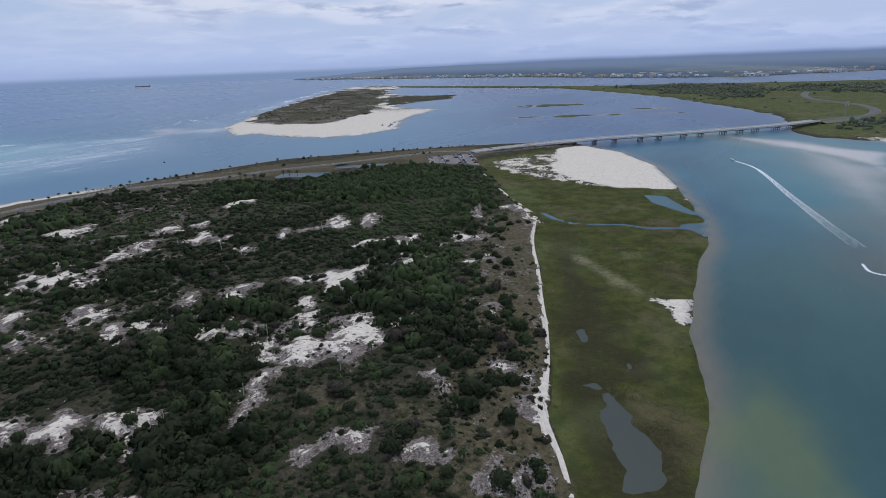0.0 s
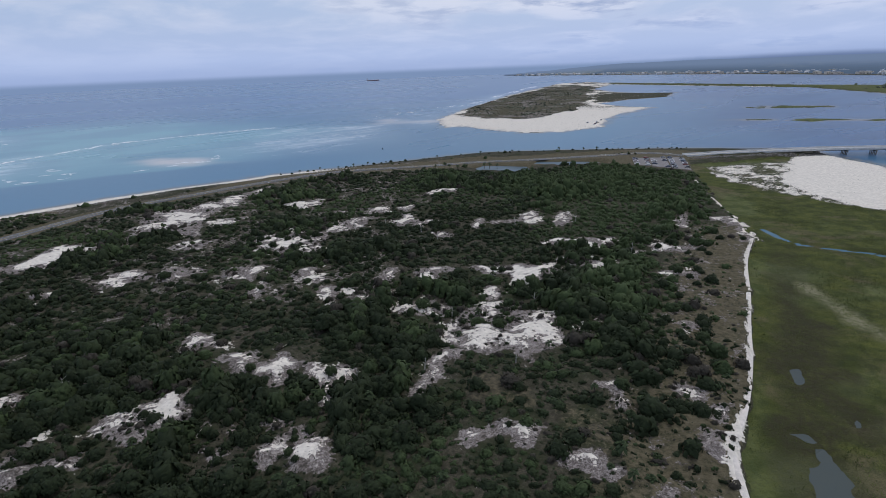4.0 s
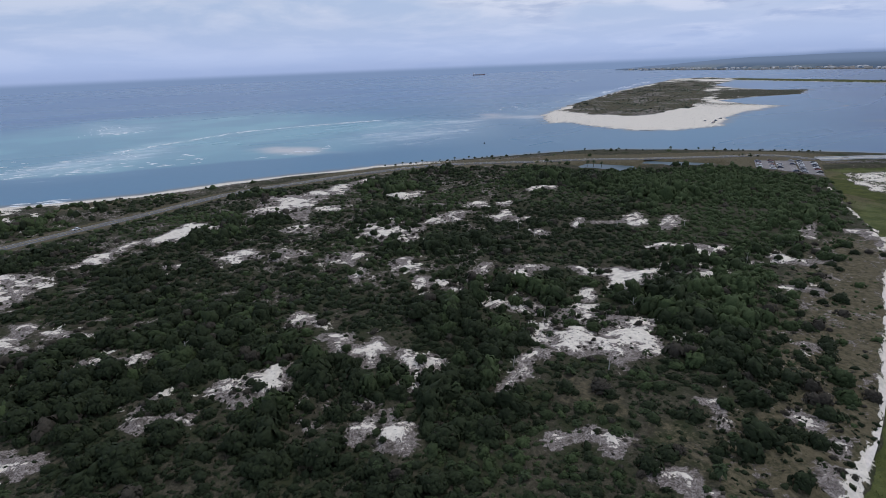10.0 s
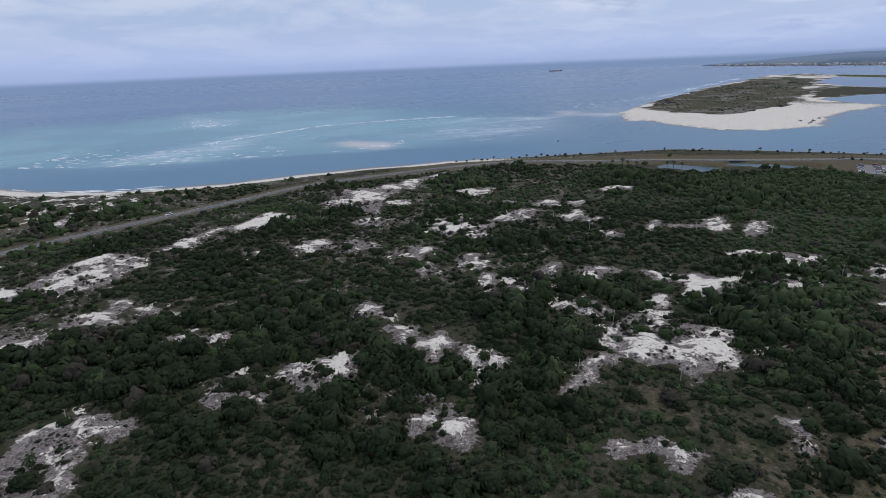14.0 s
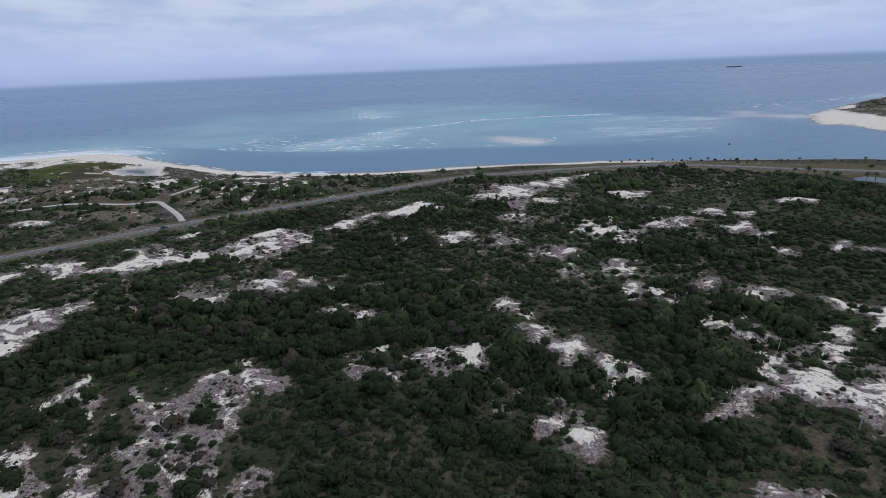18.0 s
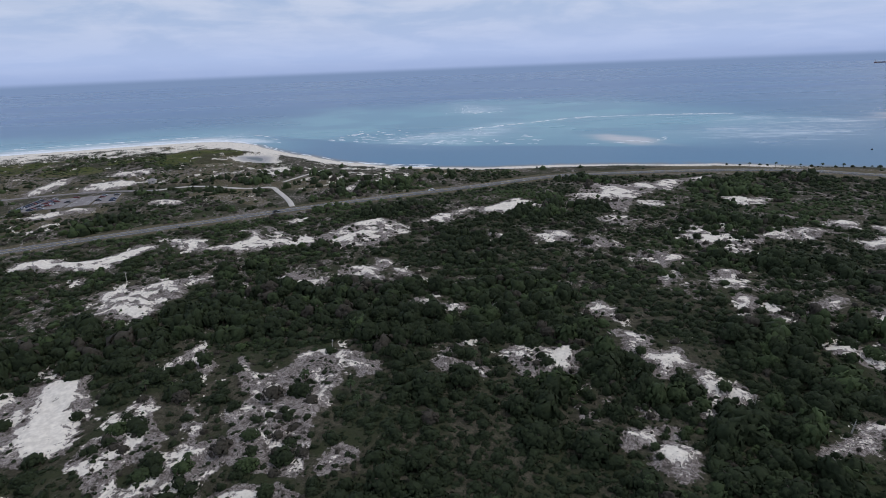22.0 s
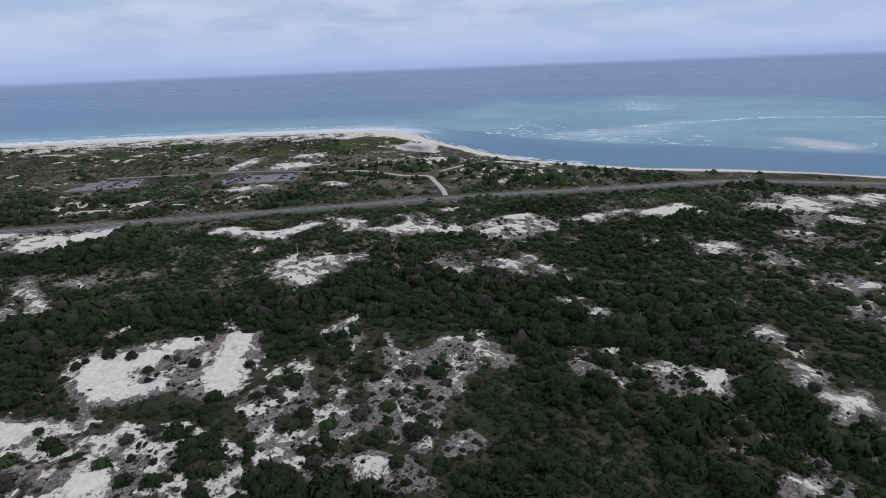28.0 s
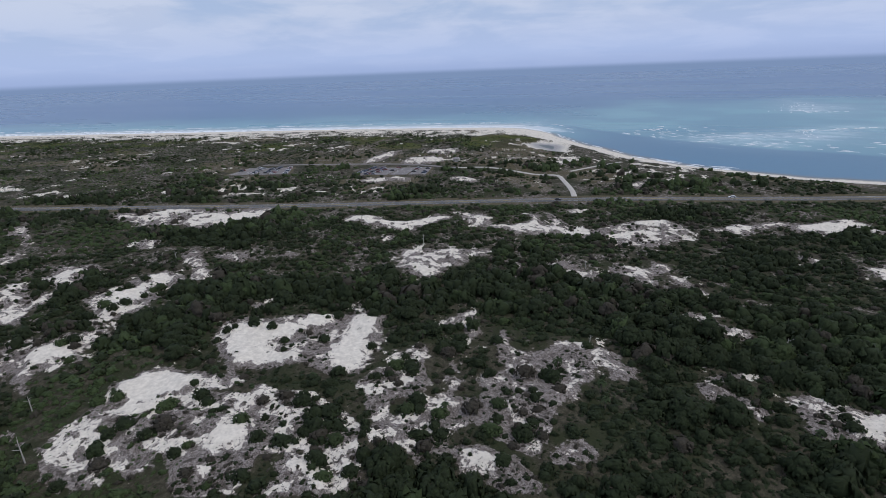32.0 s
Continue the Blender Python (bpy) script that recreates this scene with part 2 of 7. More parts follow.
white_sand((-55, 261), (-52, 268), (-47, 271), (-40, 268), (-35, 274), (-24, 277), (-22, 263), (-24, 256), (-33, 259), (-41, 265), (-47, 258))
white_sand((-78, 215), (-73, 218), (-66, 216), (-64, 220), (-60, 224), (-53, 224), (-43, 230), (-42, 225), (-44, 218), (-46, 212), (-47, 204), (-54, 206), (-59, 213), (-64, 213), (-66, 211), (-72, 212))
grey_sand((-45, 244), (-41, 240), (-33, 235), (-23, 243), (-19, 238), (-25, 230), (-33, 229), (-42, 232))
white_sand((-98, 203), (-95, 208), (-89, 211), (-82, 208), (-87, 207), (-91, 203), (-89, 196), (-91, 192), (-95, 194))
grey_sand((-114, 196), (-114, 203), (-109, 201), (-105, 190), (-104, 182), (-101, 175), (-104, 175), (-108, 178), (-112, 188))
white_sand((-80, 297), (-77, 305), (-75, 322), (-67, 304), (-68, 296), (-73, 296), (-82, 294), (-88, 291), (-90, 287), (-93, 289), (-88, 294))
white_sand((-58, 316), (-54, 322), (-51, 306), (-53, 296))
grey_sand((-58, 303), (-59, 322), (-52, 324), (-48, 302), (-51, 293))
white_sand((-101, 285), (-101, 294), (-96, 290), (-97, 281), (-99, 277))
white_sand((-147, 274), (-147, 284), (-147, 293), (-136, 281), (-132, 285), (-125, 285), (-129, 278), (-132, 274), (-138, 278), (-141, 273), (-142, 268))
white_sand((-116, 262), (-113, 265), (-109, 262), (-108, 256), (-113, 257))
white_sand((-159, 346), (-156, 359), (-148, 364), (-144, 367), (-143, 357), (-151, 352), (-155, 343))
white_sand((-171, 299), (-170, 303), (-166, 296), (-167, 293))
white_sand((-159, 307), (-154, 310), (-153, 303), (-155, 302))
white_sand((-4, 271), (0, 277), (5, 271), (14, 272), (10, 265), (5, 262), (0, 266), (-3, 266))
white_sand((-10, 261), (-7, 263), (-8, 258))
white_sand((3, 234), (9, 238), (17, 235), (15, 231), (8, 233))
white_sand((8, 321), (13, 339), (13, 317), (11, 308))
white_sand((26, 329), (33, 334), (40, 330), (43, 311), (44, 296), (42, 287), (39, 285), (41, 296), (38, 314), (33, 326))
grey_sand((8.1, 186.4), (13.7, 189), (15.4, 183.3), (11.1, 181.9))
grey_sand((-19.8, 171.1), (-17.3, 178.3), (-16.3, 173.4), (-18, 169.6))
white_sand((-34.5, 110.8), (-33.1, 112.4), (-30.4, 111.9), (-26.5, 114.1), (-24.3, 114), (-25.5, 112.2), (-25.7, 109.5), (-24.5, 106.2), (-25.8, 105.8), (-27.6, 108.4), (-29.5, 110.7), (-31.5, 110.1), (-33.5, 109.7))
white_sand((-40, 105.8), (-38.5, 106.8), (-34.6, 107.8), (-36.3, 106.3), (-38, 105.1), (-38.2, 103.2), (-39, 102.6))
white_sand((-17.9, 105.3), (-17, 106.8), (-15.1, 104.6), (-12.8, 105.6), (-12.2, 107.4), (-9.5, 107.3), (-7.4, 105.7), (-8, 104), (-7.2, 101.9), (-8.3, 102), (-9.3, 104.7), (-12.7, 104.1), (-16, 103.6))
grey_sand((-7.3, 105.2), (-3.3, 105.8), (-1.9, 102.1), (-3.9, 98.2), (-5.8, 99.2), (-7.9, 102.2))
white_sand((-5.3, 104.2), (-3.5, 104.6), (-3.9, 101.9))
grey_sand((-16.9, 137.6), (-12.1, 141.6), (-7.8, 142.4), (-6, 136.6), (-3.4, 130.6), (-2.6, 126.3), (-6.6, 127.8), (-8.5, 136.7), (-13.6, 138.4), (-17.6, 136.4))
white_sand((-12.8, 139.2), (-8.6, 141.5), (-6.8, 136.9), (-8.5, 139))
white_sand((8.6, 143.7), (13.8, 143.9), (14, 140.1), (11, 141.4))
grey_sand((14, 136.6), (20.9, 138.9), (20.4, 129.7), (15.7, 129.8))
white_sand((14.1, 122.5), (16.8, 120.3), (17.8, 116.6), (16.4, 117.2), (14.4, 118.5))
grey_sand((13.7, 126.3), (19.3, 127.5), (18.3, 114.8), (15.6, 116), (13.5, 121))
white_sand((3.1, 95.6), (5.6, 96.5), (6.9, 100.2), (7.1, 96.5), (11.1, 95.1), (10.6, 94.1), (6.7, 94.5), (4.2, 93.5), (2.7, 93.8))
grey_sand((3.1, 95.6), (9.3, 95.5), (16.7, 103.8), (18.9, 97.1), (18.9, 90.3), (2.2, 90.6))
dry_grass((-49.3, 132.4), (-43.4, 135.1), (-29.4, 131.8), (-25, 123.6), (-27.3, 118.7), (-39.1, 117.9), (-49, 120.5))
dry_grass((-19.3, 128.7), (-9.5, 123.2), (2.9, 126.7), (11.8, 122.6), (11.4, 111), (2.3, 109.1), (-8.9, 110.4), (-17.5, 111.7), (-23.1, 121))
white_sand((-299, 220), (-299, 230), (-292, 236), (-305, 252), (-301, 259), (-291, 258), (-280, 255), (-273, 244), (-281, 241), (-284, 233), (-288, 228), (-291, 220), (-295, 215))
grey_sand((-280, 197), (-292, 213), (-325, 249), (-316, 262), (-307, 276), (-284, 276), (-273, 265), (-276, 252), (-247, 219), (-262, 219), (-276, 213))
white_sand((-306, 275), (-309, 289), (-296, 285), (-303, 305), (-295, 313), (-284, 295), (-277, 281), (-285, 280), (-287, 273), (-298, 272))
white_sand((-302, 320), (-297, 343), (-284, 348), (-292, 337), (-291, 318), (-291, 308))
grey_sand((-250, 129), (-251, 133), (-242, 131), (-241, 127))
grey_sand((-234, 148), (-238, 158), (-233, 163), (-221, 166), (-214, 158), (-220, 155), (-223, 149), (-223, 144))
white_sand((-233, 158), (-232, 164), (-225, 162), (-226, 156))
grey_sand((-215, 162), (-214, 172), (-205, 171), (-203, 177), (-196, 176), (-199, 170), (-201, 164), (-206, 158))
grey_sand((-247, 197), (-245, 208), (-229, 211), (-226, 199), (-237, 194))
grey_sand((-264, 240), (-259, 251), (-247, 260), (-246, 253), (-251, 242))
grey_sand((-151.3, 118.3), (-151.1, 122.3), (-144.3, 123), (-138.9, 122), (-132.9, 117.5), (-140.2, 117.7), (-140.4, 112.6), (-141.9, 108.8), (-147.3, 108.9), (-146.6, 112.8))
white_sand((-149.4, 122.1), (-145.1, 122.4), (-146.2, 119.3))
white_sand((-203, 220), (-204, 230), (-199, 228), (-195, 226), (-193, 231), (-185, 226), (-183, 232), (-174, 231), (-173, 236), (-170, 228), (-176, 223), (-181, 218), (-182, 212), (-184, 208), (-193, 213))
grey_sand((-204, 219), (-206, 234), (-196, 243), (-175, 243), (-162, 221), (-163, 210), (-174, 205), (-188, 204))
white_sand((-183, 257), (-181, 263), (-174, 259), (-173, 248), (-176, 249))
white_sand((-176, 264), (-174, 273), (-169, 278), (-166, 269), (-170, 262))
grey_sand((-186, 260), (-171, 280), (-162, 266), (-167, 252), (-174, 247))
white_sand((-178, 298), (-178, 308), (-169, 302), (-169, 295), (-173, 293))
white_sand((-198, 286), (-194, 289), (-191, 281))
white_sand((-243, 292), (-236, 301), (-232, 305), (-224, 289), (-232, 293))
white_sand((-230, 305), (-231, 317), (-222, 306), (-223, 300))
white_sand((-113, 259), (-112, 264), (-107, 258), (-108, 254))
grey_sand((-147, 174), (-153, 184), (-152, 190), (-145, 192), (-141, 185), (-135, 182), (-134, 176), (-145, 181), (-144, 175))
white_sand((-151, 187), (-148, 192), (-145, 189), (-148, 185))
grey_sand((-191, 179), (-182, 188), (-174, 187), (-169, 175), (-165, 169), (-176, 172), (-181, 169))
white_sand((-179, 184), (-175, 189), (-170, 179), (-167, 172))
white_sand((-159, 164), (-159, 172), (-154, 167), (-154, 161))
grey_sand((-130.7, 171.4), (-132.1, 176.7), (-125.3, 175.6), (-120.5, 170.7), (-118.5, 163.5), (-118.2, 160.3), (-124.8, 167.2))
white_sand((-131, 173), (-127, 176), (-122, 170), (-121, 165))
grey_sand((-114, 169), (-118, 177), (-111, 181), (-114, 195), (-114, 203), (-110, 203), (-106, 191), (-106, 183), (-101, 175), (-105, 173), (-109, 172))
white_sand((-112, 195), (-111, 203), (-108, 193))
white_sand((-95, 196), (-97, 203), (-93, 207), (-90, 210), (-91, 202), (-91, 196))
white_sand((-87, 208), (-82, 207), (-86, 210))
white_sand((-27, 230), (-22, 236), (-21, 233), (-26, 228))
grey_sand((-91.9, 165.3), (-89.1, 174.1), (-84.6, 175.1), (-79.3, 171.7), (-77.1, 166.9), (-79.8, 162.7), (-88, 162.5), (-87.3, 156))
white_sand((-90.8, 165.6), (-88.8, 171.2), (-84.6, 170.1), (-87.6, 164.1))
white_sand((-85.5, 176), (-80.4, 174), (-78.1, 168.9), (-81.7, 170.2))
white_sand((-77, 174.3), (-72.6, 172.1), (-72.4, 169.1))
white_sand((-63.6, 195.2), (-60, 193.5), (-59.1, 187.3))
grey_sand((-101.7, 77.2), (-101.4, 78.9), (-97.1, 79.8), (-95.4, 81.3), (-92.1, 78.3), (-92.4, 76.3), (-96.3, 75.2))
grey_sand((-107.7, 83.7), (-108.9, 88), (-106.9, 85.1), (-102.6, 84.2), (-104.8, 82.1))
grey_sand((-103.5, 89.4), (-100, 88.1), (-95, 84.7), (-95.5, 83.5))
white_sand((-84.4, 80.1), (-85.8, 82.7), (-85, 85.1), (-84, 88.5), (-82, 85.4), (-82.6, 82.4), (-81.1, 78.6))
white_sand((-77.5, 82.8), (-78.4, 86.2), (-77.3, 89.5), (-75.4, 90.6), (-73.4, 90.3), (-71.2, 86.3), (-68.1, 83.1), (-68.6, 81.6), (-71.8, 83.5), (-74.3, 83.3), (-74.7, 80.6))
grey_sand((-82.9, 78.5), (-87, 84), (-84.5, 89), (-77.5, 84), (-79.8, 88), (-74.1, 92.5), (-70, 88.2), (-67.4, 82.3), (-70.4, 80.6), (-74.7, 79.4), (-80.7, 82.3))
white_sand((-82.6, 92.6), (-80, 91.8), (-76.8, 90), (-79.1, 89.9))
white_sand((-93.7, 92.6), (-90.2, 93.4), (-87.1, 93.4), (-90.1, 91))
white_sand((-127.8, 113.7), (-124.9, 117.6), (-120.3, 119.1), (-116.3, 115.3), (-120.5, 114.4), (-113.2, 110.5), (-110.7, 111.8), (-109.5, 118.9), (-111.2, 122.4), (-105.4, 119.7), (-101.2, 118.9), (-102.8, 115.2), (-101.5, 110.7), (-100.8, 107.2), (-105, 110.8), (-111.1, 109.5), (-115.9, 108.2), (-121.4, 111.2))
grey_sand((-129.5, 112.8), (-122.8, 119.6), (-114.9, 113.8), (-112.1, 122), (-100.4, 119.4), (-99.6, 109.8), (-99.7, 105.9), (-105.3, 109.8), (-113.6, 107), (-121.1, 109.6))
white_sand((-97.4, 118.4), (-94.3, 118.8), (-89.6, 120), (-88.5, 123.2), (-84.8, 121.8), (-83.7, 118.3), (-88.9, 117.5), (-89.5, 114.4), (-90.7, 112.6), (-93.7, 115))
white_sand((-87.6, 111.2), (-86.8, 113.5), (-83.9, 109.5), (-82.2, 105.2), (-83.7, 104.4), (-87.3, 105.2), (-85.5, 106.9))
grey_sand((-332, 16), (-317, 26), (-302, 29), (-302, 21), (-323, 18))
white_sand((-286, 43), (-290, 50), (-290, 58), (-286, 63), (-290, 67), (-285, 75), (-276, 79), (-275, 72), (-279, 61), (-270, 57), (-274, 51), (-280, 45))
grey_sand((-291, 44), (-308, 65), (-310, 83), (-298, 89), (-277, 89), (-268, 76), (-260, 66), (-268, 52))
white_sand((-302, 64), (-307, 73), (-310, 83), (-302, 87), (-298, 79), (-299, 70))
white_sand((-334, 33), (-337, 41), (-331, 37))
white_sand((-254, -21), (-252, -18), (-253, -15), (-249, -16), (-249, -20))
grey_sand((-238, -2), (-240, 2), (-233, 4), (-228, 2), (-233, -1))
grey_sand((-237, 12), (-238, 17), (-238, 24), (-239, 29), (-232, 27), (-223, 32), (-219, 32), (-220, 27), (-228, 23), (-233, 18), (-233, 13))
white_sand((-236, 12), (-237, 18), (-238, 24), (-233, 22), (-233, 18))
white_sand((-227, 27), (-224, 32), (-220, 29))
grey_sand((-231, 40), (-236, 45), (-234, 55), (-236, 61), (-233, 68), (-224, 62), (-223, 58), (-212, 55), (-219, 52), (-226, 47), (-225, 42))
white_sand((-228, 50), (-232, 57), (-227, 58), (-221, 55), (-213, 56), (-218, 53))
white_sand((-241, 61), (-236, 66), (-230, 67), (-229, 64), (-234, 61))
grey_sand((-222, 65), (-220, 70), (-207, 74), (-203, 76), (-210, 68))
grey_sand((-183.6, 58.3), (-187.4, 62.5), (-183.2, 68.7), (-177.2, 69.7), (-171.9, 75.6), (-167.5, 74.7), (-164.1, 77.8), (-163.1, 74.9), (-166.9, 71), (-172.3, 67.6), (-178, 66.5), (-181.1, 61.9))
white_sand((-178.6, 67.9), (-173.9, 70.6), (-172, 75.7), (-168.4, 74.7), (-171.8, 69.7))
white_sand((-167.7, 75.3), (-164.5, 78), (-162.8, 75.3))
white_sand((-289, 104), (-296, 114), (-300, 123), (-301, 133), (-303, 146), (-297, 137), (-294, 128), (-288, 121), (-284, 116), (-291, 110))
white_sand((-298, 146), (-303, 156), (-305, 166), (-310, 178), (-301, 184), (-285, 184), (-278, 177), (-287, 177), (-286, 166), (-279, 157), (-289, 155), (-288, 148), (-287, 143))
grey_sand((-175.3, -25.1), (-178.9, -23), (-179, -20.7), (-184.5, -19.2), (-179.9, -17.1), (-168, -13.8), (-161.4, -14.7), (-165, -17.6), (-172.4, -20.6))
white_sand((-177, -24.7), (-177.2, -21.8), (-172.8, -21.3), (-173, -23.5))
grey_sand((-158.5, -6.7), (-170.2, -5.2), (-168.7, -2.9), (-158.5, -1.4), (-156.1, 2.3), (-157.3, 8.8), (-162.2, 16.3), (-160.7, 24.9), (-152.1, 31.7), (-144.1, 32.1), (-142.6, 29.9), (-148.4, 25.5), (-142.7, 23.2), (-135.4, 19.1), (-129.7, 16.3), (-125.6, 11.8), (-121.4, 10.3), (-113, 8.7), (-107.9, 6.5), (-104, 6.4), (-111.1, -5), (-115.7, -9.2), (-118.3, -10.2), (-118.9, -7.9), (-121.7, -5.2), (-127.6, -3.5), (-131.5, -5.7), (-137.6, -9.3), (-141.2, -6.4), (-144.2, -1.9), (-151.2, -5.7))
white_sand((-141.7, -0.7), (-146.8, 1.3), (-149.2, 5.3), (-148.1, 7.1), (-144.6, 4.7), (-137.8, 3.1), (-138.2, 1), (-140.3, -0.8))
white_sand((-135.8, -8.7), (-139.5, -7.8), (-139.3, -3.8), (-135.2, -5.4), (-132.4, -7.6))
white_sand((-135.2, 10.7), (-136.2, 13.1), (-136, 16.1), (-131.4, 16.6), (-130.2, 14.9), (-133.2, 11.8))
white_sand((-133.2, 8.9), (-130.2, 12.7), (-129.3, 14), (-127, 11.4), (-130.4, 9.8))
white_sand((-138.3, -1.8), (-135.4, 2.8), (-134.5, 6.9), (-132.2, 5.2), (-135.5, 0))
white_sand((-152.9, 6.6), (-155.7, 8.6), (-155.3, 10.5), (-151.9, 8.1))
white_sand((-160.9, 14.8), (-160.7, 18.7), (-156.4, 18.4), (-157.3, 15.5))
white_sand((-157.4, 25.5), (-152.3, 30.9), (-152.9, 28.4), (-154.8, 25.3))
white_sand((-144.7, 27.9), (-145, 30.6), (-145.3, 33.3), (-141.1, 31.7), (-141.4, 28.8))
grey_sand((-153.1, -39.9), (-148.1, -34), (-153.9, -32.7), (-155.8, -29), (-152, -27.5), (-148, -29.7), (-148.2, -32.2), (-143.7, -33), (-139.4, -33.7), (-137.6, -37.9), (-137.4, -41.1), (-140.1, -42), (-140.4, -38.8), (-147.2, -38.6))
grey_sand((-146.2, -32.6), (-141.7, -27.5), (-136.3, -27.1), (-139.5, -30.3))
grey_sand((-133.7, -24.2), (-136.1, -26), (-131.9, -26.9), (-129.6, -25.1))
grey_sand((-148.3, -21.6), (-145.7, -18.9), (-140.5, -16.3), (-141.1, -18.2))
grey_sand((-138.7, -20.7), (-136.2, -13.9), (-133.5, -16.4), (-128.4, -17.6), (-126.5, -19.9), (-121.5, -10.1), (-122.2, -7.7), (-121.1, -4.1), (-117.6, -5.6), (-118.1, -11.4), (-124.7, -17), (-124, -21), (-121.9, -22.5), (-125.4, -28.1), (-128.5, -27.2), (-126.9, -20.5), (-131.4, -18.8))
white_sand((-105.3, 9.1), (-107.2, 11.3), (-108.4, 12.9), (-109.4, 15.7), (-107.5, 17.2), (-106, 16.8), (-107.4, 14.6), (-105.5, 12.2), (-104.1, 10))
grey_sand((-145.1, 54.8), (-146.4, 58.4), (-144.7, 65.8), (-140.6, 61.8), (-138.8, 57.9), (-140.3, 55.6), (-134.9, 57.5), (-134, 55.7), (-131.4, 52.6), (-136.4, 52), (-140.4, 52.2))
white_sand((-138.2, 51.8), (-137.4, 54.4), (-134.8, 57), (-133.1, 54.3), (-132.2, 52.5))
grey_sand((-132.6, 58.3), (-131.5, 63.2), (-130.6, 69.7), (-126.1, 65.2), (-124, 61.2), (-129.2, 59.1))
grey_sand((-134, 71.7), (-135.9, 77), (-133.3, 83), (-131.3, 86.1), (-126.2, 97.3), (-114.8, 85.4), (-117.7, 79.1), (-115.8, 73.8), (-119.1, 70), (-125.1, 72.6), (-129.5, 72.2))
white_sand((-131.6, 84.2), (-128.2, 87.4), (-128.6, 92.2), (-124.2, 94.7), (-120.2, 89.4), (-114.2, 86), (-117.9, 83.4), (-117.6, 79.1), (-120.7, 82.3), (-124.6, 82.8), (-128.6, 83.3))
white_sand((-134, 74.8), (-133.4, 80.9), (-131.5, 80.8), (-130.6, 74.9))
white_sand((-320, -270), (-328, -272), (-320, -255), (-320, -249), (-328, -248), (-340, -248), (-343, -242), (-343, -226), (-330, -225), (-324, -229), (-310, -226), (-299, -226), (-302, -234), (-313, -246), (-316, -261))
white_sand((-302, -211), (-320, -214), (-327, -208), (-330, -198), (-320, -188), (-327, -184), (-335, -177), (-342, -169), (-339, -163), (-324, -162), (-316, -168), (-310, -173), (-302, -176), (-302, -184), (-299, -194), (-293, -199))
grey_sand((-316, -269), (-331, -268), (-347, -248), (-343, -224), (-346, -170), (-330, -159), (-306, -171), (-290, -195), (-299, -213), (-297, -231))
grey_sand((-260, -212), (-271, -211), (-266, -198), (-250, -196), (-255, -206))
grey_sand((-243, -173), (-252, -169), (-243, -161), (-235, -153), (-223, -146), (-212, -143), (-212, -148), (-226, -159), (-234, -163))
white_sand((-237, -164), (-243, -162), (-231, -158))
white_sand((-223, -153), (-225, -149), (-215, -147))
grey_sand((-243, -153), (-250, -149), (-246, -139), (-235, -134), (-237, -142), (-240, -148))
grey_sand((-243, -125), (-250, -118), (-246, -105), (-242, -111))
white_sand((-209, -218), (-217, -222), (-222, -221), (-221, -213), (-223, -212), (-213, -208), (-206, -204), (-201, -204), (-202, -208), (-208, -214))
grey_sand((-209, -224), (-225, -226), (-229, -212), (-214, -194), (-206, -201), (-196, -201), (-202, -212))
white_sand((-192, -228), (-200, -230), (-204, -227), (-198, -225), (-189, -219), (-183, -216), (-181, -217))
grey_sand((-195, -231), (-206, -229), (-190, -209), (-197, -207), (-185, -197), (-179, -199), (-166, -193), (-163, -198))
white_sand((-187, -217), (-190, -213), (-181, -208), (-178, -209))
white_sand((-177, -202), (-181, -201), (-187, -202), (-192, -203), (-186, -198), (-182, -198), (-175, -197))
white_sand((-170, -206), (-175, -205), (-177, -203), (-171, -199), (-165, -199))
white_sand((-177, -167), (-186, -169), (-195, -173), (-198, -169), (-205, -167), (-215, -171), (-219, -167), (-216, -159), (-212, -154), (-208, -158), (-199, -157), (-195, -159), (-189, -157), (-184, -157), (-181, -151), (-176, -151), (-173, -155), (-168, -156), (-170, -160))
white_sand((-192, -155), (-199, -155), (-192, -151), (-189, -152))
grey_sand((-185, -180), (-195, -177), (-215, -173), (-216, -154), (-199, -153), (-179, -148), (-168, -155), (-159, -150), (-154, -156), (-165, -159), (-177, -170))
grey_sand((-236, -273), (-240, -267), (-243, -267), (-231, -262), (-223, -259))
grey_sand((-287, -322), (-300, -320), (-264, -282), (-244, -266), (-275, -298), (-275, -306))
grey_sand((-184, -104), (-187, -100), (-179, -98), (-175, -98))
white_sand((-149.7, -98.1), (-161.9, -102.3), (-169.4, -102.3), (-168.8, -91.7), (-168.7, -82.7), (-175.4, -76.7), (-178.4, -69.6), (-171.4, -66.5), (-165.8, -73.4), (-160.3, -78.4), (-157.6, -82.7), (-151.2, -85.6), (-149.6, -77.1), (-146.9, -69.1), (-143.1, -69.9), (-141.4, -79), (-139.3, -89.8))
white_sand((-149.1, -85.8), (-150.6, -81.4), (-147.6, -78.1), (-148.7, -72.7), (-142.5, -68.2), (-142.2, -73.8), (-143.7, -78.3), (-146.5, -83.5))
white_sand((-138.8, -55.8), (-148.2, -60.2), (-162.3, -59.5), (-177.2, -60.6), (-180.5, -57.8), (-175.8, -49.4), (-164.5, -49), (-151.3, -48.4), (-140.7, -48.8))
grey_sand((-157.4, -107.8), (-168.7, -107.5), (-173.9, -101.2), (-172, -91.2), (-177.7, -75.6), (-176.6, -50.9), (-165.5, -46.1), (-142.4, -46), (-137, -53.4), (-141.1, -65.8), (-140.6, -73.1), (-150.5, -89.4), (-139.7, -85.9), (-139.3, -91.5))
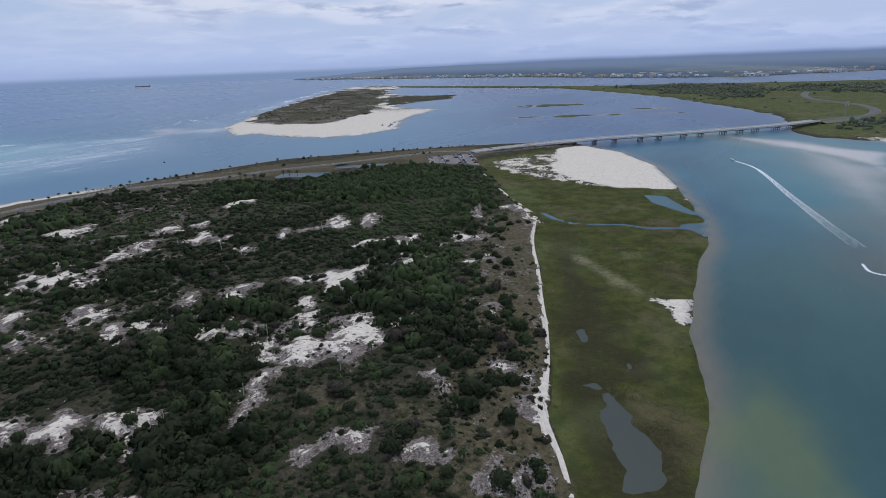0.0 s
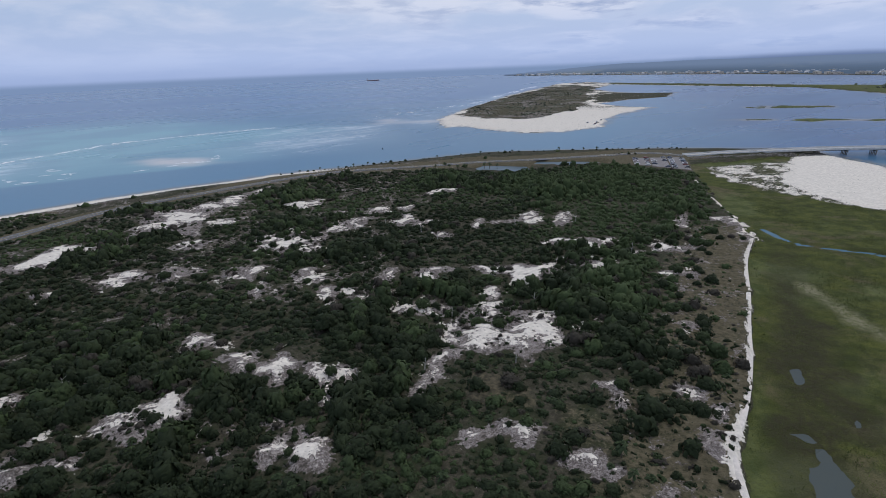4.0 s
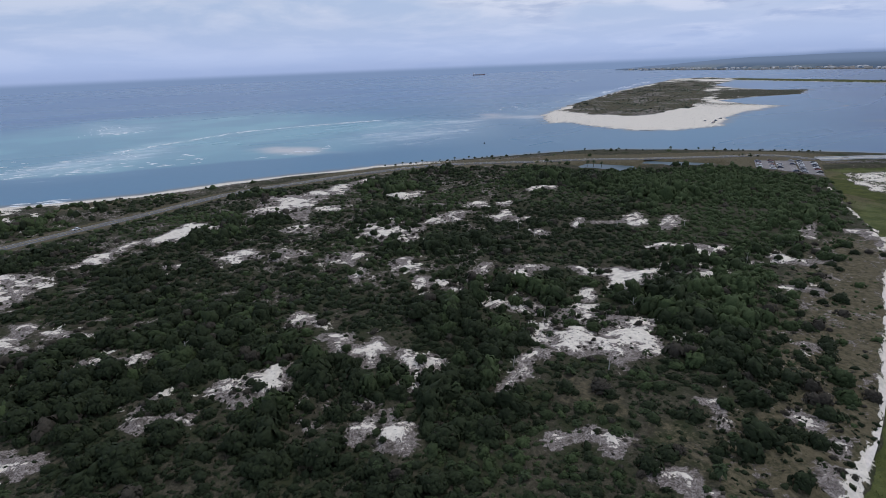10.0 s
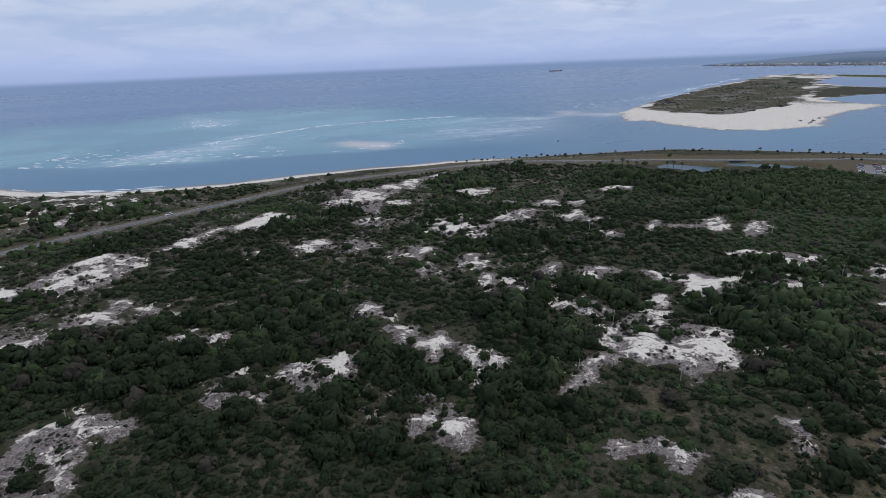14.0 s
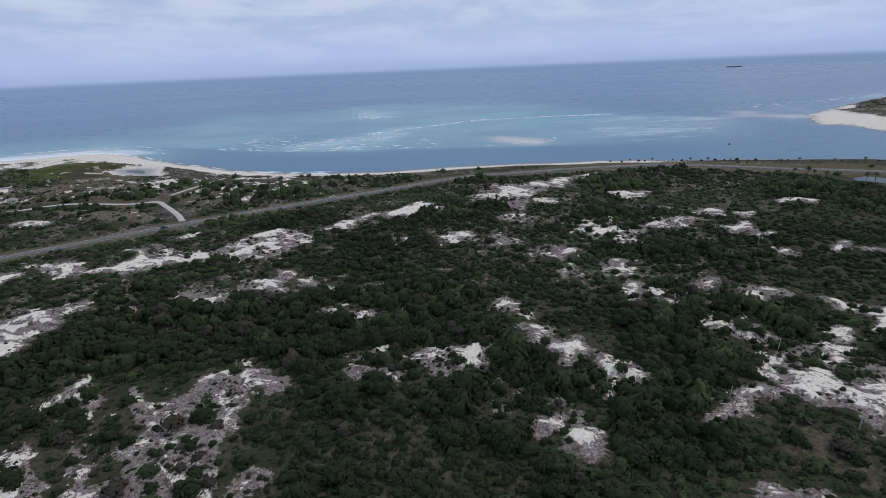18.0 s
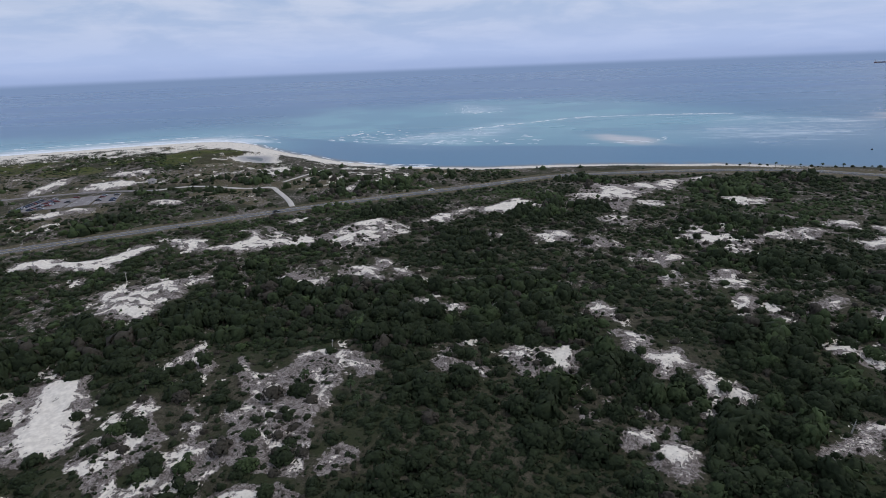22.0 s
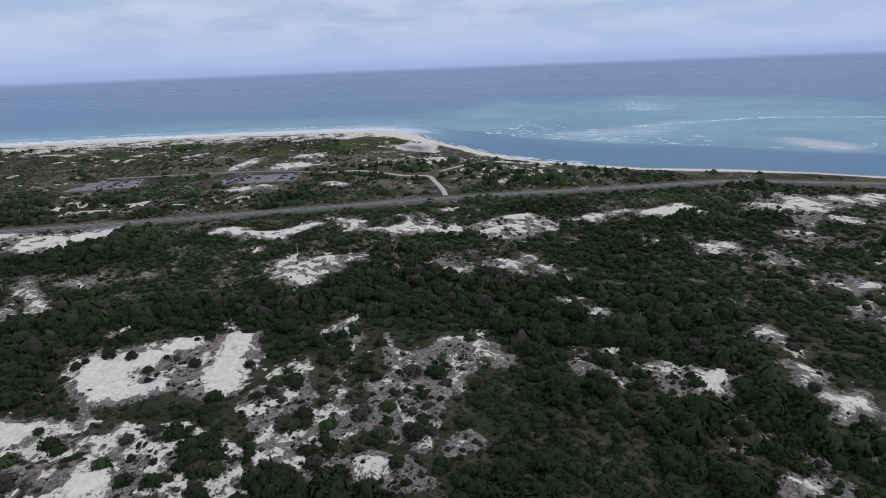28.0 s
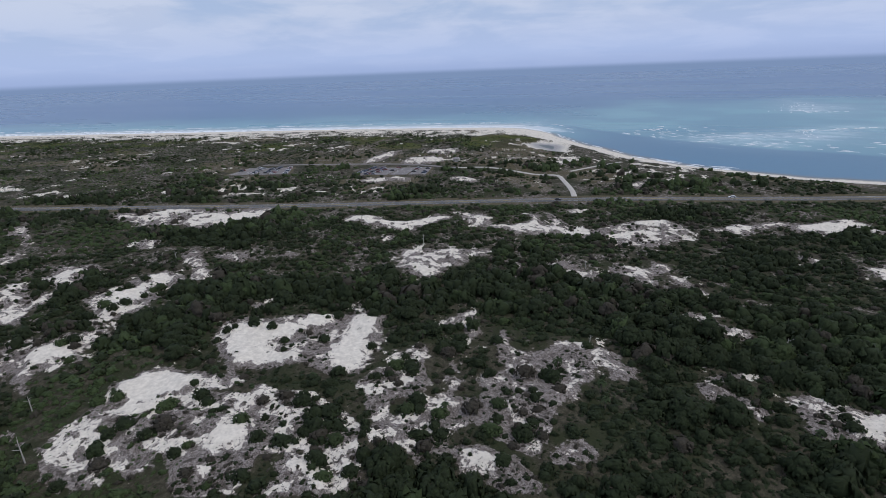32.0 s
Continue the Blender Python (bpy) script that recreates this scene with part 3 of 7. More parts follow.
white_sand((-124.8, -119), (-128.8, -115.4), (-133, -115.6), (-136.8, -109.5), (-134, -101.9), (-134.3, -97.3), (-129.8, -92.8), (-125.3, -91.9), (-125, -96.2), (-123.3, -98.7), (-120.3, -100.3), (-116.1, -101.7), (-113.2, -104), (-111.8, -105.5), (-114.2, -109), (-118.1, -110.3), (-120.6, -114.9))
grey_sand((-106.2, -117.1), (-111.3, -116.3), (-120.6, -118.5), (-124.9, -120), (-134, -116.4), (-134.4, -96.4), (-136.8, -86.4), (-130.9, -79.7), (-127.5, -85.1), (-124, -92), (-115.5, -95.4), (-108.3, -92.2), (-108.8, -100.8), (-104.9, -104.5), (-98.3, -104), (-94.9, -96.6), (-96.3, -91.6), (-99.7, -88), (-93.9, -85.4), (-89.9, -88.4), (-92.1, -94.5), (-87.5, -95.1), (-85.4, -99), (-89.2, -106.8), (-91.5, -112.7), (-93.9, -111.9), (-92.3, -103.5), (-98.2, -105.4), (-98.8, -110.7))
white_sand((-92.6, -113.8), (-93.9, -111.9), (-91, -107.7), (-90.2, -109.2))
white_sand((-91.3, -105.7), (-93.5, -104.6), (-91.6, -102.2), (-89.4, -103.3))
white_sand((-100.2, -109.5), (-101.6, -106.7), (-99.7, -101.2), (-97, -98.3), (-98.3, -104), (-98.7, -107.5))
white_sand((-110.4, -109.6), (-113.3, -108.5), (-111.6, -105.4), (-109.2, -106.9))
white_sand((-138.1, -163.7), (-143.9, -162.8), (-150.2, -159.7), (-154.8, -154.7), (-156.5, -148.1), (-150.8, -151.2), (-144.8, -149.5), (-139.3, -145.8), (-137.2, -150.2), (-133.3, -154.8), (-128.3, -153.1), (-125, -152.9), (-128, -156.8), (-133.1, -157.8))
white_sand((-138, -172), (-139, -169), (-136, -162), (-134, -164), (-135, -169))
grey_sand((-146.8, -181.3), (-153.6, -174.3), (-156.8, -158.6), (-150.8, -151.3), (-137.8, -142.4), (-131.7, -153.4), (-119.6, -144.6), (-120.7, -149.6), (-128.2, -156), (-129.3, -163.3))
grey_sand((-102.5, -135.7), (-104.2, -130.6), (-98.6, -124.7), (-97.3, -127), (-99.2, -132.2))
grey_sand((-96.3, -79.7), (-109.1, -83.9), (-110.7, -79.2), (-115, -71.8), (-110.5, -67.1), (-103.8, -64.6), (-101.2, -70.7), (-98.9, -72.5), (-94.8, -74.4), (-96.7, -79.9))
white_sand((-106.1, -77.3), (-109.8, -75.5), (-111.6, -69.2), (-106.9, -67.7), (-103.4, -68.9), (-102, -72.7), (-100.7, -74.9))
white_sand((-98.3, -81.7), (-100.6, -81), (-98.6, -78.2), (-95.9, -78.7))
grey_sand((-119.7, -75.8), (-128.2, -76.6), (-128.5, -71.4), (-126, -66.8), (-120.9, -59.6), (-118.6, -56.3), (-104.8, -51.7), (-103.6, -53.4), (-114.6, -58.7), (-115.4, -63.8), (-118.8, -70.3), (-116, -72.2))
white_sand((-122.4, -75.4), (-125.4, -74.3), (-118.4, -71.7), (-117.4, -73.7))
white_sand((-96.9, -54.2), (-100, -52.7), (-97.4, -48.2), (-95.7, -45.5), (-93.2, -42.5), (-89.1, -39.8), (-88.6, -45.4), (-92, -46.1), (-94.5, -49.1), (-95.1, -52.1), (-93.3, -52))
white_sand((-103.2, -45.3), (-104, -41.3), (-99.8, -39.2), (-100.6, -41.6))
grey_sand((-95, -53.4), (-100.9, -53.1), (-103.9, -42.7), (-98.4, -36.8), (-93, -34.6), (-89.3, -37.9), (-87.7, -55.4), (-91.5, -51.8))
white_sand((-94.5, -40.3), (-95.8, -36.7), (-92.2, -35), (-90.2, -36.9))
white_sand((-88.7, -54.6), (-90.4, -51.4), (-88.2, -49.1), (-87.7, -54.8))
grey_sand((-87.8, -73.6), (-91.7, -72.6), (-88, -71), (-86.2, -71.9))
white_sand((-306, -106), (-320, -103), (-320, -90), (-310, -77), (-310, -66), (-313, -58), (-322, -49), (-315, -40), (-309, -45), (-302, -53), (-294, -58), (-294, -70), (-302, -79), (-304, -90), (-309, -100))
white_sand((-317, -27), (-320, -22), (-315, -18), (-300, -21), (-302, -24), (-310, -28))
grey_sand((-326, -39), (-322, -19), (-302, -14), (-297, -24))
white_sand((-298, -14), (-298, -6), (-303, 7), (-313, 10), (-323, 4), (-319, 12), (-303, 13), (-300, 24), (-291, 28), (-295, 36), (-289, 42), (-281, 44), (-279, 34), (-287, 23), (-287, 14), (-283, 8), (-287, 0), (-295, -8))
white_sand((-233, -55), (-242, -52), (-246, -48), (-246, -41), (-238, -38), (-236, -34), (-230, -36), (-219, -36), (-219, -41), (-225, -46), (-230, -51))
white_sand((-246, -39), (-246, -31), (-251, -25), (-241, -23), (-234, -26), (-238, -30), (-242, -33), (-243, -39))
white_sand((-254, -41), (-257, -32), (-255, -25), (-250, -32), (-250, -36))
white_sand((-256, -58), (-257, -50), (-252, -49), (-249, -54))
white_sand((-252, -21), (-255, -15), (-248, -18))
grey_sand((-230, -56), (-259, -58), (-259, -49), (-257, -41), (-258, -24), (-238, -22), (-230, -35), (-216, -35), (-218, -42))
grey_sand((-278, -73), (-278, -67), (-269, -68))
grey_sand((-237, -2), (-241, 3), (-231, 4), (-229, 0))
grey_sand((-185.2, -69), (-191.4, -61.6), (-185.7, -58.8), (-182.6, -63.6))
grey_sand((-175.6, -23.1), (-183.1, -20.7), (-180.8, -17.3), (-173.7, -15.7), (-167.1, -13.2), (-160.8, -14.1), (-162.7, -16.7), (-171.2, -19.5))
white_sand((-180.6, -20.5), (-183.3, -17.5), (-175.9, -16.5), (-167, -13.2), (-164.8, -15), (-171.2, -17.5))
grey_sand((-148.3, -38.2), (-152.3, -35.3), (-156.5, -31.3), (-152.8, -27.9), (-143.5, -29.1), (-143.2, -33.5))
grey_sand((-130.2, -46.9), (-139.8, -43.5), (-143.8, -33.6), (-140.9, -27.8), (-131.8, -24.6), (-126, -26.9), (-128.2, -33.8), (-120.1, -33.6), (-115.1, -34), (-117.2, -39.1), (-127.6, -42.8))
grey_sand((-112.7, -37.9), (-115.5, -32.6), (-118, -31.6), (-126.3, -25.4), (-129.5, -19.4), (-126.1, -11.1), (-133.3, -6.8), (-130.7, -3.5), (-120.2, -4.7), (-117.3, -10.4), (-112.3, -15.8), (-105.8, -15.7), (-104.4, -20.3), (-99.4, -21.5), (-101.1, -23.9), (-104.8, -27.3), (-106.5, -32), (-105.3, -34.5), (-108.2, -38.2))
white_sand((-120.9, -24.4), (-122.5, -20.8), (-126.5, -17.4), (-124, -12.5), (-122.8, -17), (-119.8, -20.4))
white_sand((-114.4, -33.9), (-111.1, -30.1), (-106.4, -31.9), (-111, -31.6))
white_sand((-106.4, -13.5), (-106.8, -8.3), (-105.3, -5.5), (-103.1, -2.1), (-101.3, -4), (-102.3, -6.7), (-104.9, -10.9), (-103.2, -12.7))
grey_sand((-106.3, -14.4), (-104.4, -1.5), (-96.7, 6), (-93.5, 8.3), (-92.4, -3.7), (-97.3, -6.4), (-98.7, -11.6))
white_sand((-103.9, -42.7), (-102.1, -39.3), (-94.7, -35.7), (-91, -37.2), (-90.9, -38.4))
grey_sand((-97, -120.2), (-111.2, -118), (-124.9, -120.1), (-124.2, -90.4), (-126.7, -56.8), (-112.7, -39.4), (-94.7, -34.4), (-103.1, -48.2), (-100, -61.3), (-87.2, -60.5), (-85.8, -75.7), (-99.9, -86.6), (-92.8, -98), (-85, -103))
white_sand((-532, -154), (-567, -150), (-592, -145), (-598, -134), (-576, -132), (-552, -138), (-530, -143), (-525, -150))
white_sand((-529, -115), (-556, -111), (-558, -101), (-561, -88), (-547, -75), (-524, -74), (-520, -89), (-517, -103))
white_sand((-603, -102), (-610, -94), (-594, -80), (-571, -75), (-578, -85), (-592, -96))
white_sand((-609, -81), (-607, -68), (-583, -63), (-573, -69), (-591, -75))
white_sand((-443, -109), (-449, -101), (-441, -91), (-429, -94), (-436, -105))
white_sand((-437, -130), (-442, -121), (-447, -112), (-434, -108), (-424, -114), (-428, -126))
white_sand((-441, -52), (-445, -43), (-437, -33), (-426, -35), (-432, -48))
white_sand((-405, 81), (-416, 93), (-414, 97), (-397, 86))
white_sand((-542, 37), (-535, 52), (-526, 46))
white_sand((-546, -8), (-543, 2), (-533, -4))


def areas(X, Y, polys, far=9.0):
    """Distance into the nearest of several areas, negative outside, no less than -far."""
    out = np.full(np.shape(X), -far)
    for pts in polys:
        px, py = [p[0] for p in pts], [p[1] for p in pts]
        near = (X > min(px) - far) & (X < max(px) + far) & (Y > min(py) - far) & (Y < max(py) + far)
        if near.any():
            out[near] = np.maximum(out[near], inside(X[near], Y[near], pts))
    return out


def strips(X, Y, rows):
    out = np.full(np.shape(X), -9.0)
    for ax, ay, bx, by, w in rows:
        near = (np.abs(X - (ax + bx) / 2) < abs(ax - bx) / 2 + 4 * w) & (np.abs(Y - (ay + by) / 2) < abs(ay - by) / 2 + 4 * w)
        if near.any():
            out[near] = np.maximum(out[near], 1 - to_line(X[near], Y[near], [(ax, ay), (bx, by)]) / w)
    return out


INLAND = [(-352, 200), (-344, 280), (-300, 350), (-250, 415), (-180, 440), (-100, 440), (-45, 480), (30, 470), (60, 200)]
SEA_SIDE = SHORE[17:] + [(-860, -2000), (-880, -4950)]


def plan(X, Y):
    """The place as numbers: height, and how far each point is sand, thin sand, marsh, grass, scrub."""
    X, Y = np.asarray(X, float), np.asarray(Y, float)
    wob = fbm(X, Y, 22, 5, 4)
    main = inside(X, Y, MAIN) + wob * np.where(X > 0, 1.2, 2.2)
    isle = inside(X, Y, ISLE) + wob * 5
    east = inside(X, Y, EAST) + wob * 8
    town = inside(X, Y, TOWN) + wob * 14
    islets = np.full(X.shape, -1e3)
    for (ax, ay), w in zip(ISLET_MID, ISLET_R):
        islets = np.maximum(islets, w - np.hypot((X - ax) / 3.2, (Y - ay) / 1.0) + wob * 3 + 1.0 * w * fbm(X, Y, 24, 99, 3))
    land = np.maximum.reduce([main, isle, east, town, islets])
    marsh = step(-1.5, 1.5, inside(X, Y, MARSH_AREA) + fbm(X, Y, 9, 8) * 1.2) * (main > -6)
    spit = inside(X, Y, SPIT) + fbm(X, Y, 16, 9, 4) * 5
    speckle = step(-4, 5, inside(X, Y, SPIT_EDGE) + 3 * fbm(X, Y, 12, 97, 2)) * (0.42 + 0.4 * step(-0.1, 0.4, fbm(X, Y, 8, 44, 4)))
    z = np.where(land > 0, np.minimum(land * 0.07, 1.6), np.maximum(land * 0.04, -3.0))
    dune = step(8, 40, main) * (1 - marsh)
    road_d = np.minimum(to_line(X, Y, ROAD_L), 60)
    track_d = np.minimum.reduce([to_line(X, Y, TRACK_L), to_line(X, Y, LANE_L), to_line(X, Y, BEACH_L)])
    flat_d = np.minimum(road_d, track_d + 5)
    for lot in (LOT_DUNES, LOT_FAR, LOT_BRIDGE):
        lot_d = np.maximum(-inside(X, Y, lot), 0)
        flat_d = np.minimum(flat_d, lot_d + 5)
        track_d = np.minimum(track_d, lot_d * 0.8)
    z = z + dune * step(9, 26, flat_d) * (1.0 + 0.9 * fbm(X, Y, 34, 3, 4) + 0.5 * fbm(X, Y, 9, 4, 2))
    z = z + dune * step(9, 26, flat_d) * 0.28 * fbm(X, Y, 4.6, 6, 2)
    z = np.where(marsh > 0.02, z * (1 - marsh) + marsh * np.clip(main * 0.14, -2.0, 0.5), z)
    # white sand
    rad = np.hypot(X, Y)
    n = 0.45 * fbm(X, Y, 13, 11, 3) + 0.75 * fbm(X, Y, 5, 12, 3)
    white_d, grey_d, dry_d = areas(X, Y, WHITE_AREAS), areas(X, Y, GREY_AREAS), areas(X, Y, DRY_AREAS)
    coarse = np.clip(rad / 150, 0.8, 1.8)
    s_raw, t_raw = np.clip(white_d / (1.6 * coarse), -3, 1), np.clip(grey_d / (1.6 * coarse), -3, 1)
    sand = (0.74 + 0.4 * step(0.3, 2.2, white_d)) * (1 - 0.2 * step(380, 450, rad)) * step(-0.9, 0.6, white_d / coarse + (1.05 + 1.5 * step(150, 260, rad)) * n - 0.3 * step(120, 220, rad) - 0.3 * step(380, 450, rad))
    az = np.degrees(np.arctan2(-X, Y))
    # less white sand in this sector: part litter, part cloud shade as colour
    litter_shade = step(4, 14, az) * step(97, 87, az) * step(215, 165, rad)
    # more white flecks in this sector, so the sand looks sunlit
    pale = step(94, 106, az) * step(210, 150, rad)
    sand *= 1 - 0.2 * litter_shade
    # tufts of brush that break the open sand, and white flecks within the littered ground
    sand *= 1 - 0.8 * step(0.3, 0.55, fbm(X, Y, 4.2, 18, 2) - (0.12 - 0.09 * step(180, 250, rad)) * np.clip(white_d, 0, 4) + 0.08 * step(180, 250, rad))
    sand = np.maximum(sand, (0.66 + 0.12 * pale) * step(0.12, 0.5, fbm(X, Y, 4.0, 13, 3) + 0.3 * pale) * step(-0.8, 0.6, grey_d / coarse + n))
    # stray flecks in the scrub round the openings
    stray = step(-9.0, -1.0, np.maximum(white_d, grey_d)) * step(110, 170, rad) * (rad < 400)
    sand = np.maximum(sand, 0.78 * step(0.46, 0.62, fbm(X, Y, 5.5, 17, 3) + 0.2 * fbm(X, Y, 20, 95, 2)) * stray)
    sand = np.maximum(sand, 0.8 * step(-0.2, 0.55, strips(X, Y, BARE) + n))
    lit = step(-0.7, 0.6, np.maximum(grey_d, white_d + 1.9) / coarse + 1.3 * n)
    lit = np.maximum(lit, 0.6 * step(0.3, 0.55, fbm(X, Y, 5.5, 17, 3) + 0.2 * fbm(X, Y, 20, 95, 2)) * stray)
    dry = step(-2.0, 2.0, dry_d + 2.0 * n)
    path_d = to_line(X, Y, PATH_L)
    brow = step(17, 9, path_d + 5 * fbm(X, Y, 12, 96, 2))
    sea = np.where(main > -20, to_line(X, Y, SEA_SIDE), 1e3)
    wide = 21 + 4 * step(440, 560, -X) + 30 * step(610, 780, -X)
    beach = step(0, 7, wide - sea + wob * 4) * (main > -8) * step(250, 330, -X)
    backdune = step(0.1, 0.45, fbm(X, Y, 26, 14, 4) + 0.5 * (1 - sea / 140)) * step(470, 560, -X) * (sea < 150) * (main > 0)
    sand = np.maximum.reduce([sand, beach, 0.55 * backdune * step(0.2, 0.5, fbm(X, Y, 13, 15, 3)) * step(8, 14, road_d), (0.6 + 0.45 * fbm(X, Y, 13, 15, 3)) * step(690, 740, -X) * step(150, 100, sea + 20 * fbm(X, Y, 40, 16, 2)) * (main > 0), 1.1 * step(-4, 5, spit) * (land > -3)])
    sand = np.maximum(sand, 1.05 * step(-2.0, 1.5, inside(X, Y, SAND_POINT) + 1.2 * fbm(X, Y, 7, 36, 3)))
    sand = np.maximum(sand, 1.1 * step(-0.8, 0.6, 0.55 + 1.5 * step(135, 122, Y) * step(105, 117, Y) + 0.7 * fbm(X, Y, 9, 17, 2) - to_line(X, Y, PATH_L)))
    sand = np.maximum(sand, 0.85 * step(-0.8, 0.8, 0.7 + 2.6 * fbm(X, Y, 9, 56, 3) - to_line(X, Y, MARSH_RIM)))
    isle_scrub = inside(X, Y, ISLE_SCRUB) + wob * 16 + fbm(X, Y, 90, 21, 3) * 12
    sand = np.maximum(sand, (isle > -4) * step(8, -8, isle_scrub))
    sand = np.where((isle > -4) & (Y > 1000), sand * (1 - 0.65 * step(1020, 1250, Y) * step(-0.4, 0.3, fbm(X, Y, 60, 57, 3))), sand)
    isle_marsh = step(-12, 8, inside(X, Y, ISLE_MARSH) + wob * 12)
    sand = sand * (1 - 0.8 * isle_marsh)
    hook = inside(X, Y, HOOK) + wob * 2
    sand = np.maximum(sand, step(-5, 3, hook))
    sand = np.maximum(sand, step(2, -6, east - 4) * (east > -4) * step(0.1, 0.6, fbm(X, Y, 120, 22, 2) + 0.3))
    sand = np.maximum(sand, (east > -4) * step(26, 12, east + 8 * fbm(X, Y, 30, 58, 3)) * step(400, 440, X) * step(700, 620, Y))
    sand = np.maximum(sand, 0.85 * (east > -4) * step(14, 4, east + 5 * fbm(X, Y, 30, 58, 3)) * step(330, 250, X))
    z = z + dune * (0.8 * step(-0.6, 1.0, s_raw) + 0.5 * step(-0.5, 0.8, t_raw) * (0.5 + fbm(X, Y, 7, 16, 3)))
    z = np.where(hook > 0, np.minimum(z, 0.35 - 0.02 * hook), z)
    point_lawn = step(-6, 8, inside(X, Y, [(-711, -64), (-739, -47), (-733, -2), (-687, 25), (-666, 22), (-658, 5), (-635, 1), (-600, 15), (-562, 39), (-610, -8), (-618, -28), (-677, -58)]) + wob * 4)
    sand = np.where(point_lawn > 0.3, np.minimum(sand, 0.25 * (sea > 30)), sand)
    tan_belt = step(5, 0, to_line(X, Y, [(56, 240), (61, 226), (67, 209), (73, 192)]) + 2.2 * fbm(X, Y, 9, 37, 3))
    # pools and creeks
    wet = np.maximum.reduce([inside(X, Y, PONDS[0]), inside(X, Y, PONDS[1]), inside(X, Y, MARSH_POOL) + fbm(X, Y, 5, 30, 4) * 1.6, areas(X, Y, SMALL_POOLS) - 0.2 + fbm(X, Y, 4, 32, 3) * 1.0, inside(X, Y, INLET) - 1.5 + wob,
                             1.5 - to_line(X, Y, CREEK) + fbm(X, Y, 8, 31) * 0.7])
    z = np.where(wet > -2.5, np.minimum(z, 0.3 - 0.25 * (wet + 1.2)), z)
    z = np.where(wet > 0, np.maximum(z, -0.9), z)
    # verges, lawns
    grass = step(13 + 14 * step(300, 380, Y), 8 + 12 * step(300, 380, Y), road_d) * step(2, 7, main) + step(0, 12, inside(X, Y, [(-470, 25), (-385, 35), (-385, 10), (-470, -50)])) * 0.8
    grass = np.maximum(grass, step(0, 8, inside(X, Y, [(-190, 445), (-30, 495), (-20, 545), (-250, 470)])) * 0.9)
    grass = np.maximum(grass, step(0, 30, town - 10) * 0.6)
    grass = np.maximum(grass, step(0, 15, inside(X, Y, [(-720, -30), (-660, 70), (-560, 30), (-600, -40)])) * (sea > 22))
    grass = np.clip(grass, 0, 1)
    meadow = np.where(east > 6, 1.0, 0.0) + (islets > 1) + 0.3 * (town > 8)
    flats = 0.85 * step(-0.1, 0.4, fbm(X, Y, 50, 48, 3)) * step(590, 640, -X) * step(95, 130, sea) * (main > 0)
    open_strip = step(46, 18, to_line(X, Y, PATH_L)) * (1 - marsh) * (main > 0)
    lit = np.maximum(lit, open_strip * (1 - 0.45 * step(160, 130, rad)) * (0.24 + 0.46 * step(0.15, 0.6, fbm(X, Y, 9, 41, 4))))
    lit = np.maximum(lit, 0.45 * step(0.2, 0.6, fbm(X, Y, 10, 42, 4) + 0.3 * fbm(X, Y, 60, 47, 2)) * step(372, 380, -X) * (main > 6))
    lit = np.where(brow * (1 - marsh) > 0.1, lit * (1 - 0.35 * brow * step(135, 165, rad)), lit)
    grass = np.maximum.reduce([grass, 0.62 * open_strip, 0.45 * dry, 0.7 * brow * (1 - marsh)])
    grass = np.maximum(grass, 0.6 * step(0.1, 0.5, fbm(X, Y, 60, 43, 3)) * step(380, 400, -X) * (main > 20))
    for lot in (LOT_DUNES, LOT_FAR, LOT_BRIDGE):
        sand *= step(2, -2, inside(X, Y, lot))
        grass = np.maximum(grass, step(-4, 0, inside(X, Y, lot)))
    sand *= step(4.5, 7.5, road_d)
    gaps = step(-0.05, -0.45, fbm(X, Y, 10, 73, 3) + 0.35 * fbm(X, Y, 38, 74, 2)) * step(40, 140, -X + 0.35 * (200 - Y)) * step(150, 230, np.hypot(X, Y))
    lit = np.maximum(lit, 0.46 * gaps * (main > 12) * (1 - marsh))
    seaward = step(374, 384, -X) * (main > 8) * step(8, 13, road_d)
    lit = np.maximum(lit, 0.4 * seaward * step(0.24, 0.54, fbm(X, Y, 14, 54, 4)))
    sand = np.maximum(sand, 0.78 * seaward * step(0.5, 0.64, fbm(X, Y, 8, 52, 4) + 0.4 * fbm(X, Y, 70, 53, 2)) * step(8, 15, track_d))
    sand = np.maximum(sand, speckle)
    # where shrubs grow
    scrub = step(10, 22, main) * (1 - marsh) * step(9.5, 14, road_d) * (1 - np.clip(sand * 1.6 - 0.25, 0, 1)) * (1 - (0.36 + 0.42 * step(0.2, -0.3, fbm(X, Y, 7, 19, 2))) * lit * step(-0.2, 0.3, np.maximum(t_raw, open_strip))) * (wet < -3)
    scrub *= 1 - 0.93 * np.clip(grass - 0.05, 0, 1) * (road_d < 40) - 0.6 * np.clip(grass, 0, 1) * (road_d >= 40)
    scrub *= 1 - (0.66 - 0.5 * step(210, 150, np.hypot(X, Y))) * open_strip
    scrub *= 0.3 + 0.7 * step(2, 26, -inside(X, Y, MARSH_AREA) + 10 * fbm(X, Y, 13, 55, 3))
    scrub *= 1 - (X > 15) * (Y > 470)
    scrub *= np.where((Y > 230) & (road_d < 59), np.where(inside(X, Y, INLAND) > 0, 1.0, 0.05), 1.0)
    scrub *= step(6, 15, track_d) * (1 - 0.8 * dry) * (1 - 0.62 * brow)
    scrub = np.maximum(scrub, 0.12 * (white_d > -1.5) * (white_d < 5) * (rad > 185))
